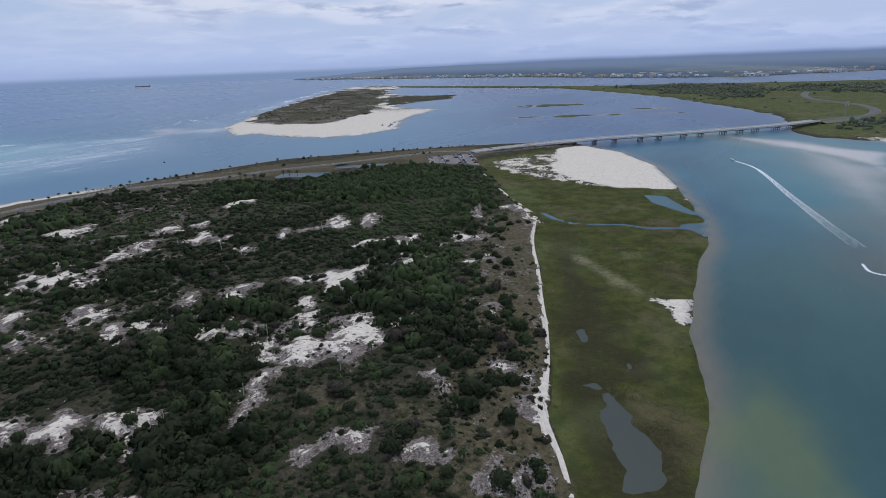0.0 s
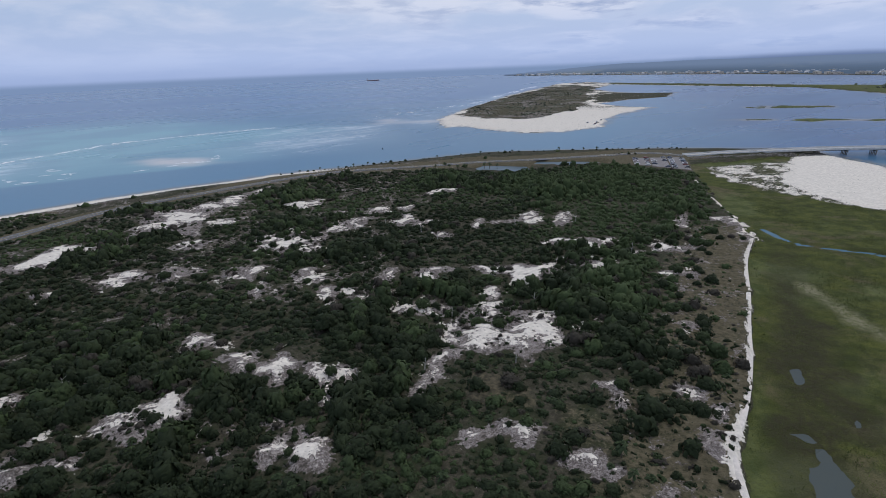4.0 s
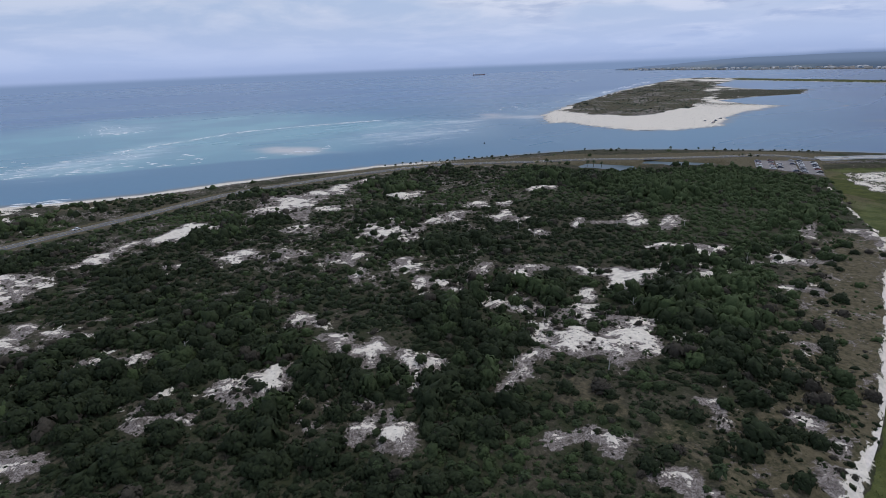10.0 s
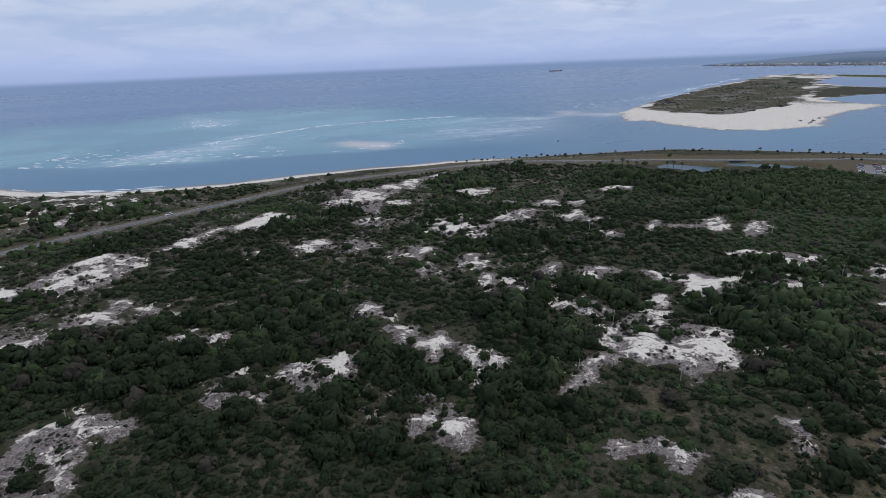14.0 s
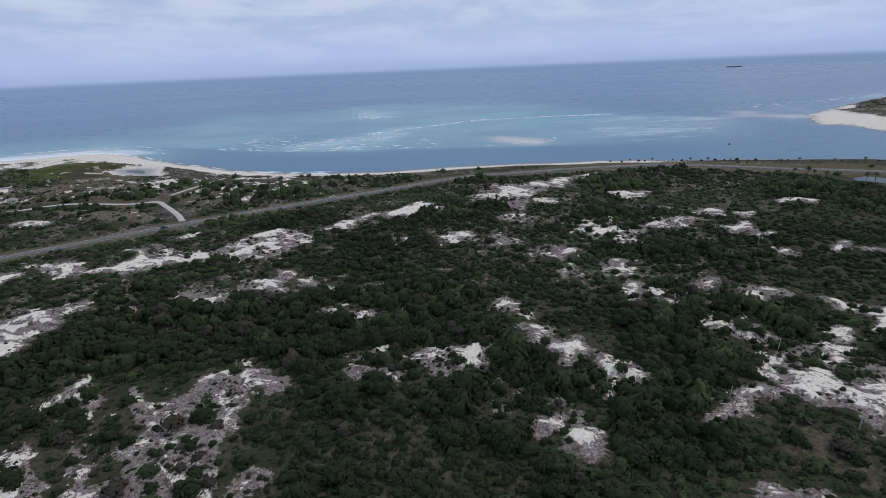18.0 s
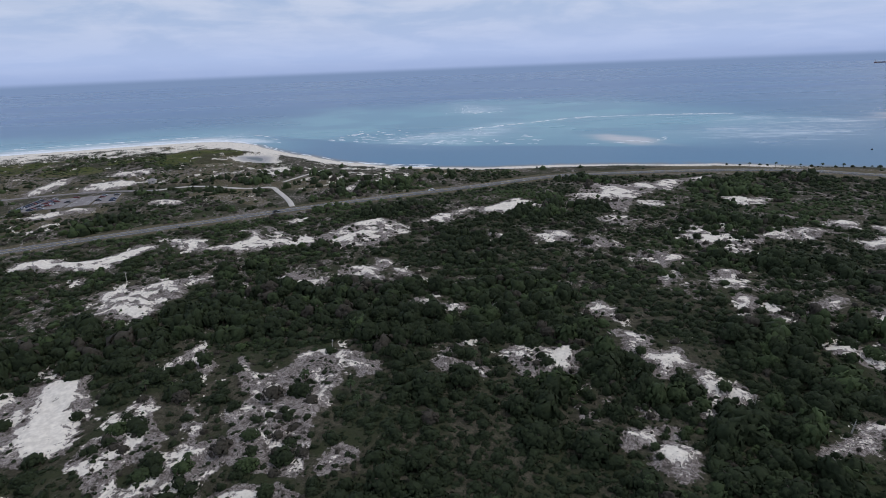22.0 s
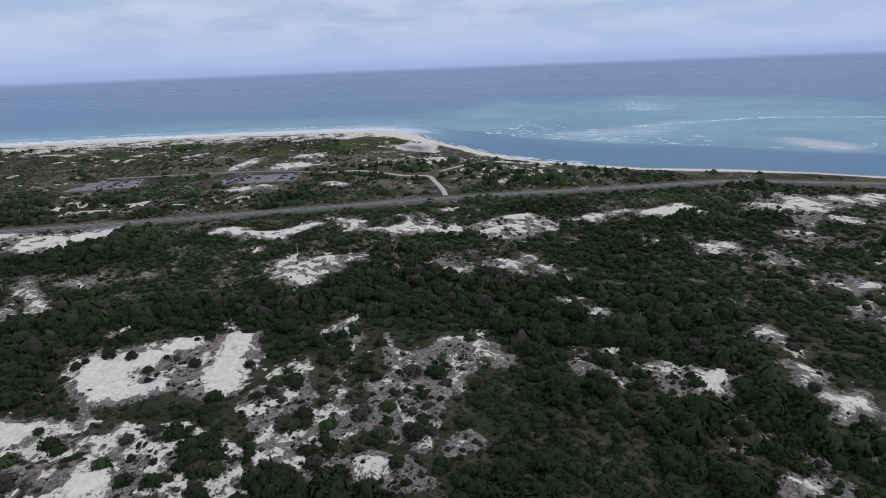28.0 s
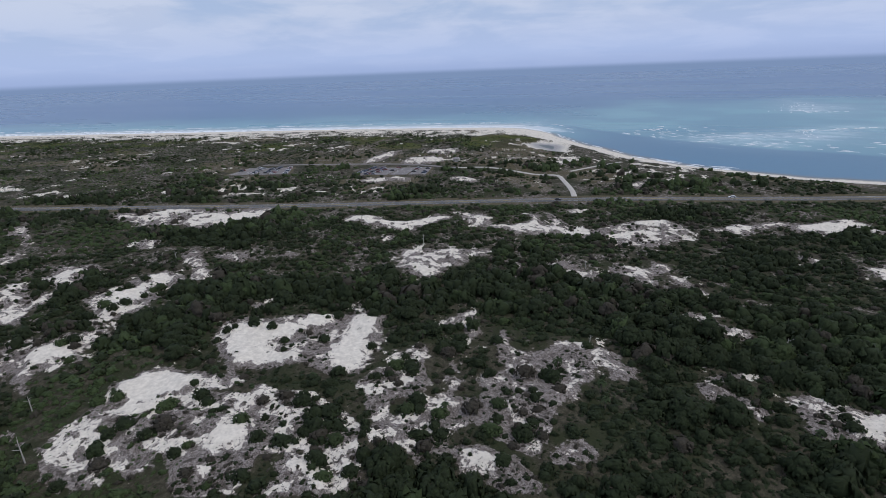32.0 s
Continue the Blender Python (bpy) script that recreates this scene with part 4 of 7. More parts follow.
    scrub = np.maximum(scrub, 0.75 * open_strip * step(190, 150, rad) * step(2.0, 4.0, path_d) * step(-0.25, 0.1, fbm(X, Y, 8, 57, 3)) * (1 - np.clip(sand * 1.6 - 0.25, 0, 1)))
    scrub = np.maximum(scrub, 0.5 * pale * (white_d < 1.0) * step(0.0, 0.3, fbm(X, Y, 8, 58, 3)))
    scrub *= (1 - 0.92 * point_lawn) * (1 - 0.6 * step(690, 740, -X) * step(140, 110, sea))
    scrub *= np.where(X < -375, 0.55 + 0.45 * step(-0.3, 0.2, fbm(X, Y, 40, 45, 3)), 1.0)
    scrub *= step(0, 60, np.where(X < -440, sea - wide - 12, 199)) * 0.96 + 0.04 * (sea > wide)
    lit = np.maximum(lit, 0.7 * (town > 5) * step(-0.1, 0.4, fbm(X, Y, 150, 49, 3)))
    # browner, wetter marsh along the path and round the pools, fresher green toward the river
    brown = np.clip(step(30, 16, to_line(X, Y, PATH_L) + 9 * fbm(X, Y, 14, 80, 3)) * step(5, 13, to_line(X, Y, PATH_L)) + step(-9, 0, wet + 5 * fbm(X, Y, 8, 81, 3)), 0, 1)
    grass = np.where(marsh > 0.4, brown * step(330, 230, Y) * (1 - tan_belt), grass)
    fresh = np.clip(0.34 * step(4, 20, east) * step(250, 420, X) + 0.5 * (islets > 1) + 0.35 * marsh * step(0.0, 0.5, fbm(X, Y, 40, 98, 3) + 0.3 * step(7, 2, path_d)) + 0.25 * tan_belt, 0, 1)
    green = np.clip(np.maximum.reduce([marsh, meadow, flats, point_lawn, 0.42 * (isle_scrub > -4) * (isle > 3), 0.5 * isle_marsh]), 0, 1)
    grass = np.maximum(grass, 0.5 * (isle_scrub > -4) * (isle > 3))
    lit = np.maximum(lit, 0.65 * (isle_scrub > -4) * step(0.0, 0.5, fbm(X, Y, 35, 50, 3)))
    low = np.where((isle_scrub > 0) & (isle > 5), 0.38 + 0.4 * step(0, 0.5, fbm(X, Y, 60, 51, 2)), 0.0)
    woods = np.clip((east > 10) * (0.95 * step(-25, 15, areas(X, Y, EAST_WOODS, 80.0) + 45 * fbm(X, Y, 110, 24, 3)) + 0.05 * (fbm(X, Y, 60, 25, 2) > 0.4)) + (town > 25) * 0.95 * step(-0.4, 0.2, fbm(X, Y, 220, 26, 3)), 0, 1)
    return dict(z=z, land=land, main=main, marsh=marsh, green=green, fresh=fresh, tan=tan_belt, sand=np.clip(sand, 0, 1.15), lit=np.clip(lit, 0, 1), grass=grass, scrub=np.clip(scrub, 0, 1), isle_scrub=low, woods=woods, ones=np.ones_like(z) * (main > 10), edge=np.clip(np.maximum(white_d, grey_d) / 2.8, -3, 1), rim=np.clip(step(-2.2, -0.2, np.maximum(white_d, grey_d)) * step(0, -2.0, white_d - 2.6 - 2.5 * step(200, 260, rad)) * (0.5 + 0.5 * step(-0.2, 0.3, fbm(X, Y, 9, 77, 2))) * (main > 12) * (1 - marsh) * step(9, 14, road_d), 0, 1), dwarf=np.clip(np.maximum(0.62 * step(-6.5, 0, white_d), 0.5 * step(-6, -1, grey_d) * step(2, 0, grey_d)), 0, 1), wet=wet, road=road_d, east=east, town=town, isle=isle)


_i = [(106, 1134), (261, 1108), (161, 889), (240, 919), (313, 990), (343, 990), (344, 899), (375, 898), (100, 901), (126, 902)]
ISLET_MID = [((_i[0][0] + _i[1][0]) / 2, (_i[0][1] + _i[1][1]) / 2), ((_i[2][0] + _i[3][0]) / 2, (_i[2][1] + _i[3][1]) / 2), ((_i[4][0] + _i[5][0]) / 2, _i[4][1]), ((_i[6][0] + _i[7][0]) / 2, _i[6][1]), ((_i[8][0] + _i[9][0]) / 2, _i[8][1])]
ISLET_R = [22, 13, 7, 7, 6]


# ---- materials ----
class Mat:
    """A small builder for node materials."""

    def __init__(self, name, rough=0.8, spec=0.3, metal=0.0):
        self.m = bpy.data.materials.new(name)
        self.m.use_nodes = True
        self.n, self.l = self.m.node_tree.nodes, self.m.node_tree.links
        self.b = self.n["Principled BSDF"]
        self.b.inputs["Roughness"].default_value = rough
        self.b.inputs["Specular IOR Level"].default_value = spec
        self.b.inputs["Metallic"].default_value = metal
        self.co = self.n.new("ShaderNodeTexCoord").outputs["Object"]

    def put(self, sock, v):
        if isinstance(v, (int, float)):
            sock.default_value = v
        elif isinstance(v, tuple):
            sock.default_value = (*v, 1) if len(v) == 3 else v
        else:
            self.l.new(v, sock)

    def noise(self, scale, detail=4.0, rough=0.55, dist=0.0, stretch=None, where=None):
        n = self.n.new("ShaderNodeTexNoise")
        for k, v in (("Scale", scale), ("Detail", detail), ("Roughness", rough), ("Distortion", dist)):
            n.inputs[k].default_value = v
        src = where or self.co
        if stretch:
            mp = self.n.new("ShaderNodeMapping")
            mp.inputs["Scale"].default_value = stretch[:3]
            mp.inputs["Rotation"].default_value = (0, 0, stretch[3] if len(stretch) > 3 else 0)
            self.l.new(src, mp.inputs[0])
            src = mp.outputs[0]
        self.l.new(src, n.inputs["Vector"])
        return n.outputs[0]

    def attr(self, name, part="Fac"):
        n = self.n.new("ShaderNodeAttribute")
        n.attribute_name = name
        return n.outputs[part]

    def split(self, name):
        s = self.n.new("ShaderNodeSeparateColor")
        self.l.new(self.attr(name, "Color"), s.inputs[0])
        return s.outputs

    def math(self, op, a, b=0.0, clamp=False):
        n = self.n.new("ShaderNodeMath")
        n.operation, n.use_clamp = op, clamp
        self.put(n.inputs[0], a), self.put(n.inputs[1], b)
        return n.outputs[0]

    def ramp(self, v, a, b, c=0.0, d=1.0):
        n = self.n.new("ShaderNodeMapRange")
        n.interpolation_type = "SMOOTHSTEP"
        self.l.new(v, n.inputs[0])
        for i, q in enumerate((a, b, c, d)):
            n.inputs[i + 1].default_value = q
        return n.outputs[0]

    def mix(self, f, a, b):
        n = self.n.new("ShaderNodeMix")
        n.data_type = "RGBA"
        self.put(n.inputs[0], f), self.put(n.inputs[6], a), self.put(n.inputs[7], b)
        return n.outputs[2]

    def bump(self, h, strength=0.5, dist=0.1):
        n = self.n.new("ShaderNodeBump")
        n.inputs["Strength"].default_value, n.inputs["Distance"].default_value = strength, dist
        self.l.new(h, n.inputs["Height"])
        self.l.new(n.outputs[0], self.b.inputs["Normal"])
        return self

    def color(self, c):
        self.put(self.b.inputs["Base Color"], c)
        return self

    def rough(self, v):
        self.put(self.b.inputs["Roughness"], v)
        return self


def plain(name, c, rough=0.7, metal=0.0, vary=0.25, scale=1.5, spec=0.3):
    """A painted or natural surface with soft stains and grain."""
    m = Mat(name, rough, spec, metal)
    f = m.math("ADD", m.math("MULTIPLY", m.noise(scale), 0.6), m.math("MULTIPLY", m.noise(scale * 9, 3), 0.4))
    m.color(m.mix(m.ramp(f, 0.3, 0.7), tuple(q * (1 - vary) for q in c), tuple(min(q * (1 + vary * 0.6), 0.95) for q in c)))
    m.bump(f, 0.2, 0.03)
    return m.m


def ground_material():
    m = Mat("dune_ground", 0.95, 0.1)
    sand, marsh, grass = m.split("cover")
    lit, fresh, tan = m.attr("litter"), m.attr("fresh"), m.attr("tan")
    wet = m.attr("damp")
    n1, n2, n3 = m.noise(0.11, 6, 0.6), m.noise(0.6, 6, 0.65), m.noise(2.6, 4, 0.6)
    soil = m.mix(m.ramp(n2, 0.35, 0.65), (0.046, 0.04, 0.027), (0.1, 0.085, 0.06))
    soil = m.mix(m.ramp(n1, 0.42, 0.62), soil, (0.038, 0.043, 0.02))
    n4 = m.noise(5.5, 3, 0.7)
    streak = m.noise(0.9, 6, 0.7, 1.2)
    grey = m.mix(m.ramp(streak, 0.4, 0.62), (0.14, 0.114, 0.1), (0.345, 0.302, 0.272))
    grey = m.mix(m.ramp(n4, 0.56, 0.68, 0.0, 0.7), grey, (0.55, 0.5, 0.455))
    grey = m.mix(m.ramp(n3, 0.5, 0.62, 0.0, 0.85), grey, (0.062, 0.05, 0.042))
    grey = m.mix(m.ramp(m.noise(0.35, 5, 0.6), 0.52, 0.66, 0.0, 0.85), grey, (0.055, 0.047, 0.036))
    white = m.mix(m.ramp(n2, 0.3, 0.75), (0.6, 0.54, 0.455), (0.82, 0.75, 0.64))
    white = m.mix(m.ramp(m.math("SUBTRACT", n4, m.math("MULTIPLY", m.ramp(sand, 0.95, 1.1), 0.06)), 0.64, 0.74, 0.0, 0.38), white, (0.12, 0.1, 0.085))
    white = m.mix(m.math("MULTIPLY", wet, 0.8), white, (0.28, 0.275, 0.285))
    green = m.mix(m.ramp(n1, 0.35, 0.66), (0.049, 0.057, 0.0145), (0.096, 0.104, 0.025))
    green = m.mix(m.ramp(m.noise(0.028, 5, 0.6, 0.6), 0.5, 0.66), green, (0.125, 0.105, 0.055))
    green = m.mix(m.ramp(n3, 0.46, 0.72, 0.0, 0.6), green, (0.02, 0.032, 0.012))
    green = m.mix(m.ramp(m.noise(0.2, 7, 0.72, 0.8), 0.48, 0.62, 0.0, 0.5), green, (0.03, 0.04, 0.015))
    green = m.mix(m.math("MULTIPLY", m.math("MULTIPLY", grass, marsh), m.ramp(n2, 0.2, 0.7, 0.35, 0.95)), green, (0.042, 0.038, 0.02))
    green = m.mix(m.math("MULTIPLY", fresh, m.ramp(n2, 0.25, 0.7, 0.5, 1.0)), green, m.mix(m.ramp(n1, 0.35, 0.65), (0.11, 0.138, 0.05), (0.165, 0.19, 0.09)))
    green = m.mix(m.math("MULTIPLY", tan, m.ramp(n2, 0.3, 0.62, 0.2, 0.9)), green, (0.25, 0.225, 0.14))
    soil = m.mix(m.ramp(n3, 0.42, 0.6, 0.0, 0.6), soil, (0.027, 0.031, 0.017))
    lawn = m.mix(m.ramp(n2, 0.3, 0.7), (0.07, 0.061, 0.034), (0.14, 0.117, 0.073))
    n5, n6, n7 = m.noise(0.75, 5, 0.6, 0.5), m.noise(9.0, 2, 0.6), m.noise(0.26, 5, 0.6, 0.5)
    jag = m.math("MULTIPLY", m.math("SUBTRACT", m.math("ADD", m.math("MULTIPLY", n2, 0.6), m.math("MULTIPLY", n3, 0.4)), 0.5), 2.1)
    rag = m.math("MULTIPLY", m.math("SUBTRACT", m.math("ADD", m.math("ADD", m.math("MULTIPLY", n5, 0.46), m.math("MULTIPLY", n7, 0.28)), m.math("ADD", m.math("MULTIPLY", n3, 0.19), m.math("MULTIPLY", n6, 0.07))), 0.5), 4.6)
    c = m.mix(m.ramp(m.math("ADD", grass, jag), 0.3, 0.7), soil, lawn)
    c = m.mix(m.ramp(m.math("ADD", lit, rag), 0.46, 0.58), c, grey)
    c = m.mix(m.ramp(m.math("ADD", sand, m.math("MULTIPLY", rag, 0.95)), 0.57, 0.65), c, white)
    c = m.mix(m.ramp(m.math("ADD", m.math("SUBTRACT", marsh, m.math("MULTIPLY", sand, 1.2)), m.math("MULTIPLY", jag, 0.3)), 0.4, 0.6), c, green)
    m.color(c)
    m.bump(m.math("MULTIPLY", m.math("ADD", m.math("ADD", n2, streak), m.math("MULTIPLY", n3, 0.4)), m.math("SUBTRACT", 1.0, m.math("MULTIPLY", sand, 0.75))), 0.7, 0.5)
    return m.m


def water_material():
    m = Mat("sea_water", 0.3, 0.11)
    m.b.inputs["IOR"].default_value = 1.33

    def drawn(scale, detail, rough, turn, length):
        """Noise drawn out along one heading, as wind and swell draw out foam."""
        mp = m.n.new("ShaderNodeMapping")
        mp.vector_type = "TEXTURE"
        mp.inputs["Rotation"].default_value = (0, 0, turn)
        mp.inputs["Scale"].default_value = (length, 1, 1)
        m.l.new(m.co, mp.inputs[0])
        return m.noise(scale, detail, rough, 0.3, where=mp.outputs[0])
    turq, bank, river = m.split("bed")
    shallow, froth, far_out = m.attr("shallow"), m.attr("froth"), m.attr("far_out")
    big, mid, fine = drawn(0.0028, 4, 0.55, 1.2, 3.2), drawn(0.016, 5, 0.6, 1.0, 2.8), drawn(0.3, 3, 0.6, 0.9, 2.0)
    c = m.mix(m.ramp(big, 0.35, 0.65), (0.07, 0.168, 0.262), (0.09, 0.203, 0.3))
    c = m.mix(m.math("MULTIPLY", far_out, m.ramp(big, 0.3, 0.7, 0.55, 1.0)), c, (0.1, 0.185, 0.325))
    c = m.mix(m.math("MULTIPLY", turq, m.ramp(m.math("ADD", big, m.math("MULTIPLY", mid, 0.5)), 0.4, 1.0, 0.6, 1.0)), c, (0.195, 0.385, 0.425))
    flow = m.mix(m.ramp(mid, 0.3, 0.7), (0.02, 0.094, 0.14), (0.033, 0.14, 0.19))
    flow = m.mix(m.attr("silt"), flow, m.mix(m.ramp(mid, 0.3, 0.7), (0.038, 0.088, 0.094), (0.058, 0.12, 0.12)))
    c = m.mix(river, c, flow)
    c = m.mix(m.attr("bay"), c, m.mix(m.ramp(mid, 0.3, 0.7), (0.028, 0.077, 0.172), (0.042, 0.107, 0.222)))
    c = m.mix(m.math("MULTIPLY", m.attr("teal"), 0.75), c, (0.06, 0.21, 0.235))
    c = m.mix(m.math("MULTIPLY", shallow, 0.97), c, m.mix(m.attr("mud"), (0.2, 0.175, 0.13), (0.068, 0.078, 0.068)))
    c = m.mix(m.math("MULTIPLY", m.attr("algae"), m.ramp(mid, 0.2, 0.7, 0.5, 0.9)), c, (0.14, 0.18, 0.09))
    c = m.mix(m.math("MULTIPLY", bank, m.ramp(mid, 0.25, 0.6, 0.6, 1.0)), c, (0.58, 0.54, 0.51))
    c = m.mix(m.ramp(fine, 0.35, 0.75, 0.0, 0.07), c, (0.03, 0.06, 0.09))
    # milky, torn foam drawn out over the breakers
    torn = m.math("ADD", m.math("MULTIPLY", drawn(0.05, 6, 0.7, 0.95, 4.0), 0.55), m.math("MULTIPLY", drawn(0.2, 4, 0.7, 0.8, 3.0), 0.45))
    c = m.mix(m.math("MULTIPLY", froth, 0.16), c, (0.5, 0.6, 0.63))
    c = m.mix(m.ramp(m.math("ADD", torn, m.math("MULTIPLY", froth, 0.24)), 0.66, 0.86, 0.0, 0.62), c, (0.7, 0.75, 0.77))
    m.color(c)
    m.bump(m.math("ADD", drawn(0.09, 3, 0.5, 0.9, 2.2), m.math("MULTIPLY", fine, 0.4)), 0.012, 0.5)
    m.rough(m.ramp(big, 0.3, 0.7, 0.26, 0.3))
    return m.m


def leaf_material(name, dark, light, dry):
    m = Mat(name, 0.75, 0.1)
    geo = m.n.new("ShaderNodeNewGeometry")
    inf = m.n.new("ShaderNodeObjectInfo")
    tone = m.math("ADD", m.attr("tone"), m.math("MULTIPLY", inf.outputs["Random"], 0.12))
    sprig, leafy = m.noise(1.9, 4, 0.7), m.noise(8.0, 3, 0.7)
    c = m.mix(m.math("MULTIPLY", geo.outputs["Random Per Island"], 0.6), dark, light)
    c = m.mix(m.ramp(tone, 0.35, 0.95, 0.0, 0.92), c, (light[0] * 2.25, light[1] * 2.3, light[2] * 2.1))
    c = m.mix(m.ramp(sprig, 0.5, 0.68, 0.0, 0.55), c, (light[0] * 1.85, light[1] * 1.9, light[2] * 1.6))
    c = m.mix(m.ramp(tone, 1.05, 1.3), c, dry)
    c = m.mix(m.ramp(leafy, 0.42, 0.62, 0.55, 0.0), c, (dark[0] * 0.8, dark[1] * 0.8, dark[2] * 0.8))
    m.color(c)
    m.bump(m.math("ADD", leafy, sprig), 0.4, 0.35)
    thin = m.n.new("ShaderNodeBsdfTranslucent")
    m.put(thin.inputs["Color"], c)
    both = m.n.new("ShaderNodeMixShader")
    both.inputs[0].default_value = 0.12
    m.l.new(m.b.outputs[0], both.inputs[1])
    m.l.new(thin.outputs[0], both.inputs[2])
    m.l.new(both.outputs[0], m.n["Material Output"].inputs["Surface"])
    return m.m


GROUND, WATER = ground_material(), water_material()
LEAF = leaf_material("scrub_leaf", (0.0265, 0.035, 0.018), (0.036, 0.05, 0.0215), (0.08, 0.066, 0.054))
# leaf colour paled and greyed to carry the haze of distance
HAZED_LEAF = leaf_material("hazed_scrub_leaf", (0.045, 0.054, 0.042), (0.085, 0.095, 0.07), (0.16, 0.145, 0.12))
# lighter copy of the scrub leaf, with sunlight put into its colour
SUNLIT_LEAF = leaf_material("sunlit_scrub_leaf", (0.026, 0.035, 0.016), (0.05, 0.065, 0.029), (0.11, 0.095, 0.07))
PALM = leaf_material("palm_frond", (0.03, 0.045, 0.02), (0.085, 0.11, 0.055), (0.2, 0.16, 0.1))
BARK = plain("bark", (0.11, 0.09, 0.07), 0.95, scale=4)
SNAG = plain("bleached_wood", (0.42, 0.39, 0.35), 0.9, scale=3)
ASPHALT = plain("asphalt", (0.12, 0.12, 0.122), 0.9, vary=0.18, scale=0.6)
SHELL = plain("crushed_shell_track", (0.5, 0.46, 0.41), 0.95, scale=0.8)
SANDPATH = plain("footpath_sand", (0.7, 0.63, 0.55), 0.95, vary=0.2, scale=0.7)
VERGE = plain("dry_verge_grass", (0.16, 0.165, 0.1), 0.95, vary=0.35, scale=0.25)
LOT = plain("sandy_asphalt", (0.22, 0.2, 0.19), 0.95, vary=0.25, scale=0.4)
CONCRETE = plain("bridge_concrete", (0.58, 0.57, 0.55), 0.85, scale=0.4)
DECKING = plain("worn_bridge_deck", (0.42, 0.41, 0.39), 0.9, vary=0.15, scale=0.3)
PILE = plain("stained_concrete", (0.17, 0.16, 0.14), 0.9, scale=0.6)
WHITE = plain("road_paint_white", (0.72, 0.72, 0.7), 0.7, vary=0.12)
YELLOW = plain("road_paint_yellow", (0.62, 0.43, 0.08), 0.7, vary=0.12)
FOAM = plain("sea_foam", (0.82, 0.84, 0.85), 0.9, vary=0.08, scale=0.3)
ROCK = plain("riprap_rock", (0.2, 0.18, 0.16), 0.95, vary=0.4, scale=0.3)
GLASS = plain("dark_glass", (0.03, 0.035, 0.04), 0.1, spec=0.6, vary=0.1)
TYRE = plain("tyre_rubber", (0.03, 0.03, 0.03), 0.9)
STEEL = plain("galvanised_steel", (0.4, 0.41, 0.42), 0.5, 0.6)
WALLS = [plain("wall_paint", c, 0.8, scale=0.2) for c in ((0.75, 0.74, 0.72), (0.6, 0.55, 0.48), (0.45, 0.44, 0.43), (0.7, 0.62, 0.5))]
ROOFS = [plain("roof_cover", c, 0.8, scale=0.2) for c in ((0.6, 0.6, 0.6), (0.3, 0.28, 0.27), (0.72, 0.72, 0.72))]
PAINTS = [plain("car_paint", c, 0.3, 0.0, 0.06, spec=0.5) for c in ((0.75, 0.75, 0.75), (0.05, 0.05, 0.055), (0.3, 0.31, 0.33), (0.2, 0.045, 0.04), (0.05, 0.07, 0.12), (0.5, 0.47, 0.4))]


# ---- mesh helpers ----
def mesh_np(name, V, F, mats=(), attrs=None, cols=None, smooth=False):
    """A mesh from arrays: vertices, faces of one size, float and colour values per vertex."""
    V, F = np.asarray(V, np.float32), np.asarray(F, np.int32)
    me = bpy.data.meshes.new(name)
    k = F.shape[1]
    me.vertices.add(len(V)), me.loops.add(F.size), me.polygons.add(len(F))
    me.vertices.foreach_set("co", V.ravel())
    me.loops.foreach_set("vertex_index", F.ravel())
    me.polygons.foreach_set("loop_start", np.arange(0, F.size, k, dtype=np.int32))
    me.polygons.foreach_set("loop_total", np.full(len(F), k, np.int32))
    me.update(calc_edges=True)
    for key, val in (attrs or {}).items():
        me.attributes.new(key, "FLOAT", "POINT").data.foreach_set("value", np.asarray(val, np.float32).ravel())
    for key, val in (cols or {}).items():
        me.attributes.new(key, "FLOAT_COLOR", "POINT").data.foreach_set("color", np.asarray(val, np.float32).ravel())
    for m in mats:
        me.materials.append(m)
    if smooth:
        me.polygons.foreach_set("use_smooth", np.ones(len(F), bool))
    me.validate()
    return me


def part(name, bm, material, parent=None, label=""):
    """One bmesh as one mesh object, under its thing."""
    me = bpy.data.meshes.new(name)
    bm.to_mesh(me)
    bm.free()
    if material:
        me.materials.append(material)
    ob = new(name, me)
    ob.parent = parent
    return tagged(ob, label)


def box(bm, x, y, z, sx, sy, sz, turn=0.0, top=1.0):
    """A box from its middle and size; top narrows its upper face."""
    vs = []
    c, s = math.cos(turn), math.sin(turn)
    for k in (-1, 1):
        f = top if k > 0 else 1.0
        for i, j in ((-1, -1), (1, -1), (1, 1), (-1, 1)):
            a, b = i * sx / 2 * f, j * sy / 2 * f
            vs.append(bm.verts.new((x + a * c - b * s, y + a * s + b * c, z + k * sz / 2)))
    for q in ((3, 2, 1, 0), (4, 5, 6, 7), (0, 1, 5, 4), (1, 2, 6, 5), (2, 3, 7, 6), (3, 0, 4, 7)):
        bm.faces.new([vs[i] for i in q])
    return bm


def tube(bm, a, b, r0, r1, n=7):
    a, b = Vector(a), Vector(b)
    q = (b - a).to_track_quat("Z", "Y")
    rings = []
    for p, r in ((a, r0), (b, r1)):
        rings.append([bm.verts.new(p + q @ Vector((r * math.cos(i / n * math.tau), r * math.sin(i / n * math.tau), 0))) for i in range(n)])
    for i in range(n):
        bm.faces.new((rings[0][i], rings[0][(i + 1) % n], rings[1][(i + 1) % n], rings[1][i]))
    bm.faces.new(rings[1]), bm.faces.new(rings[0][::-1])
    return bm


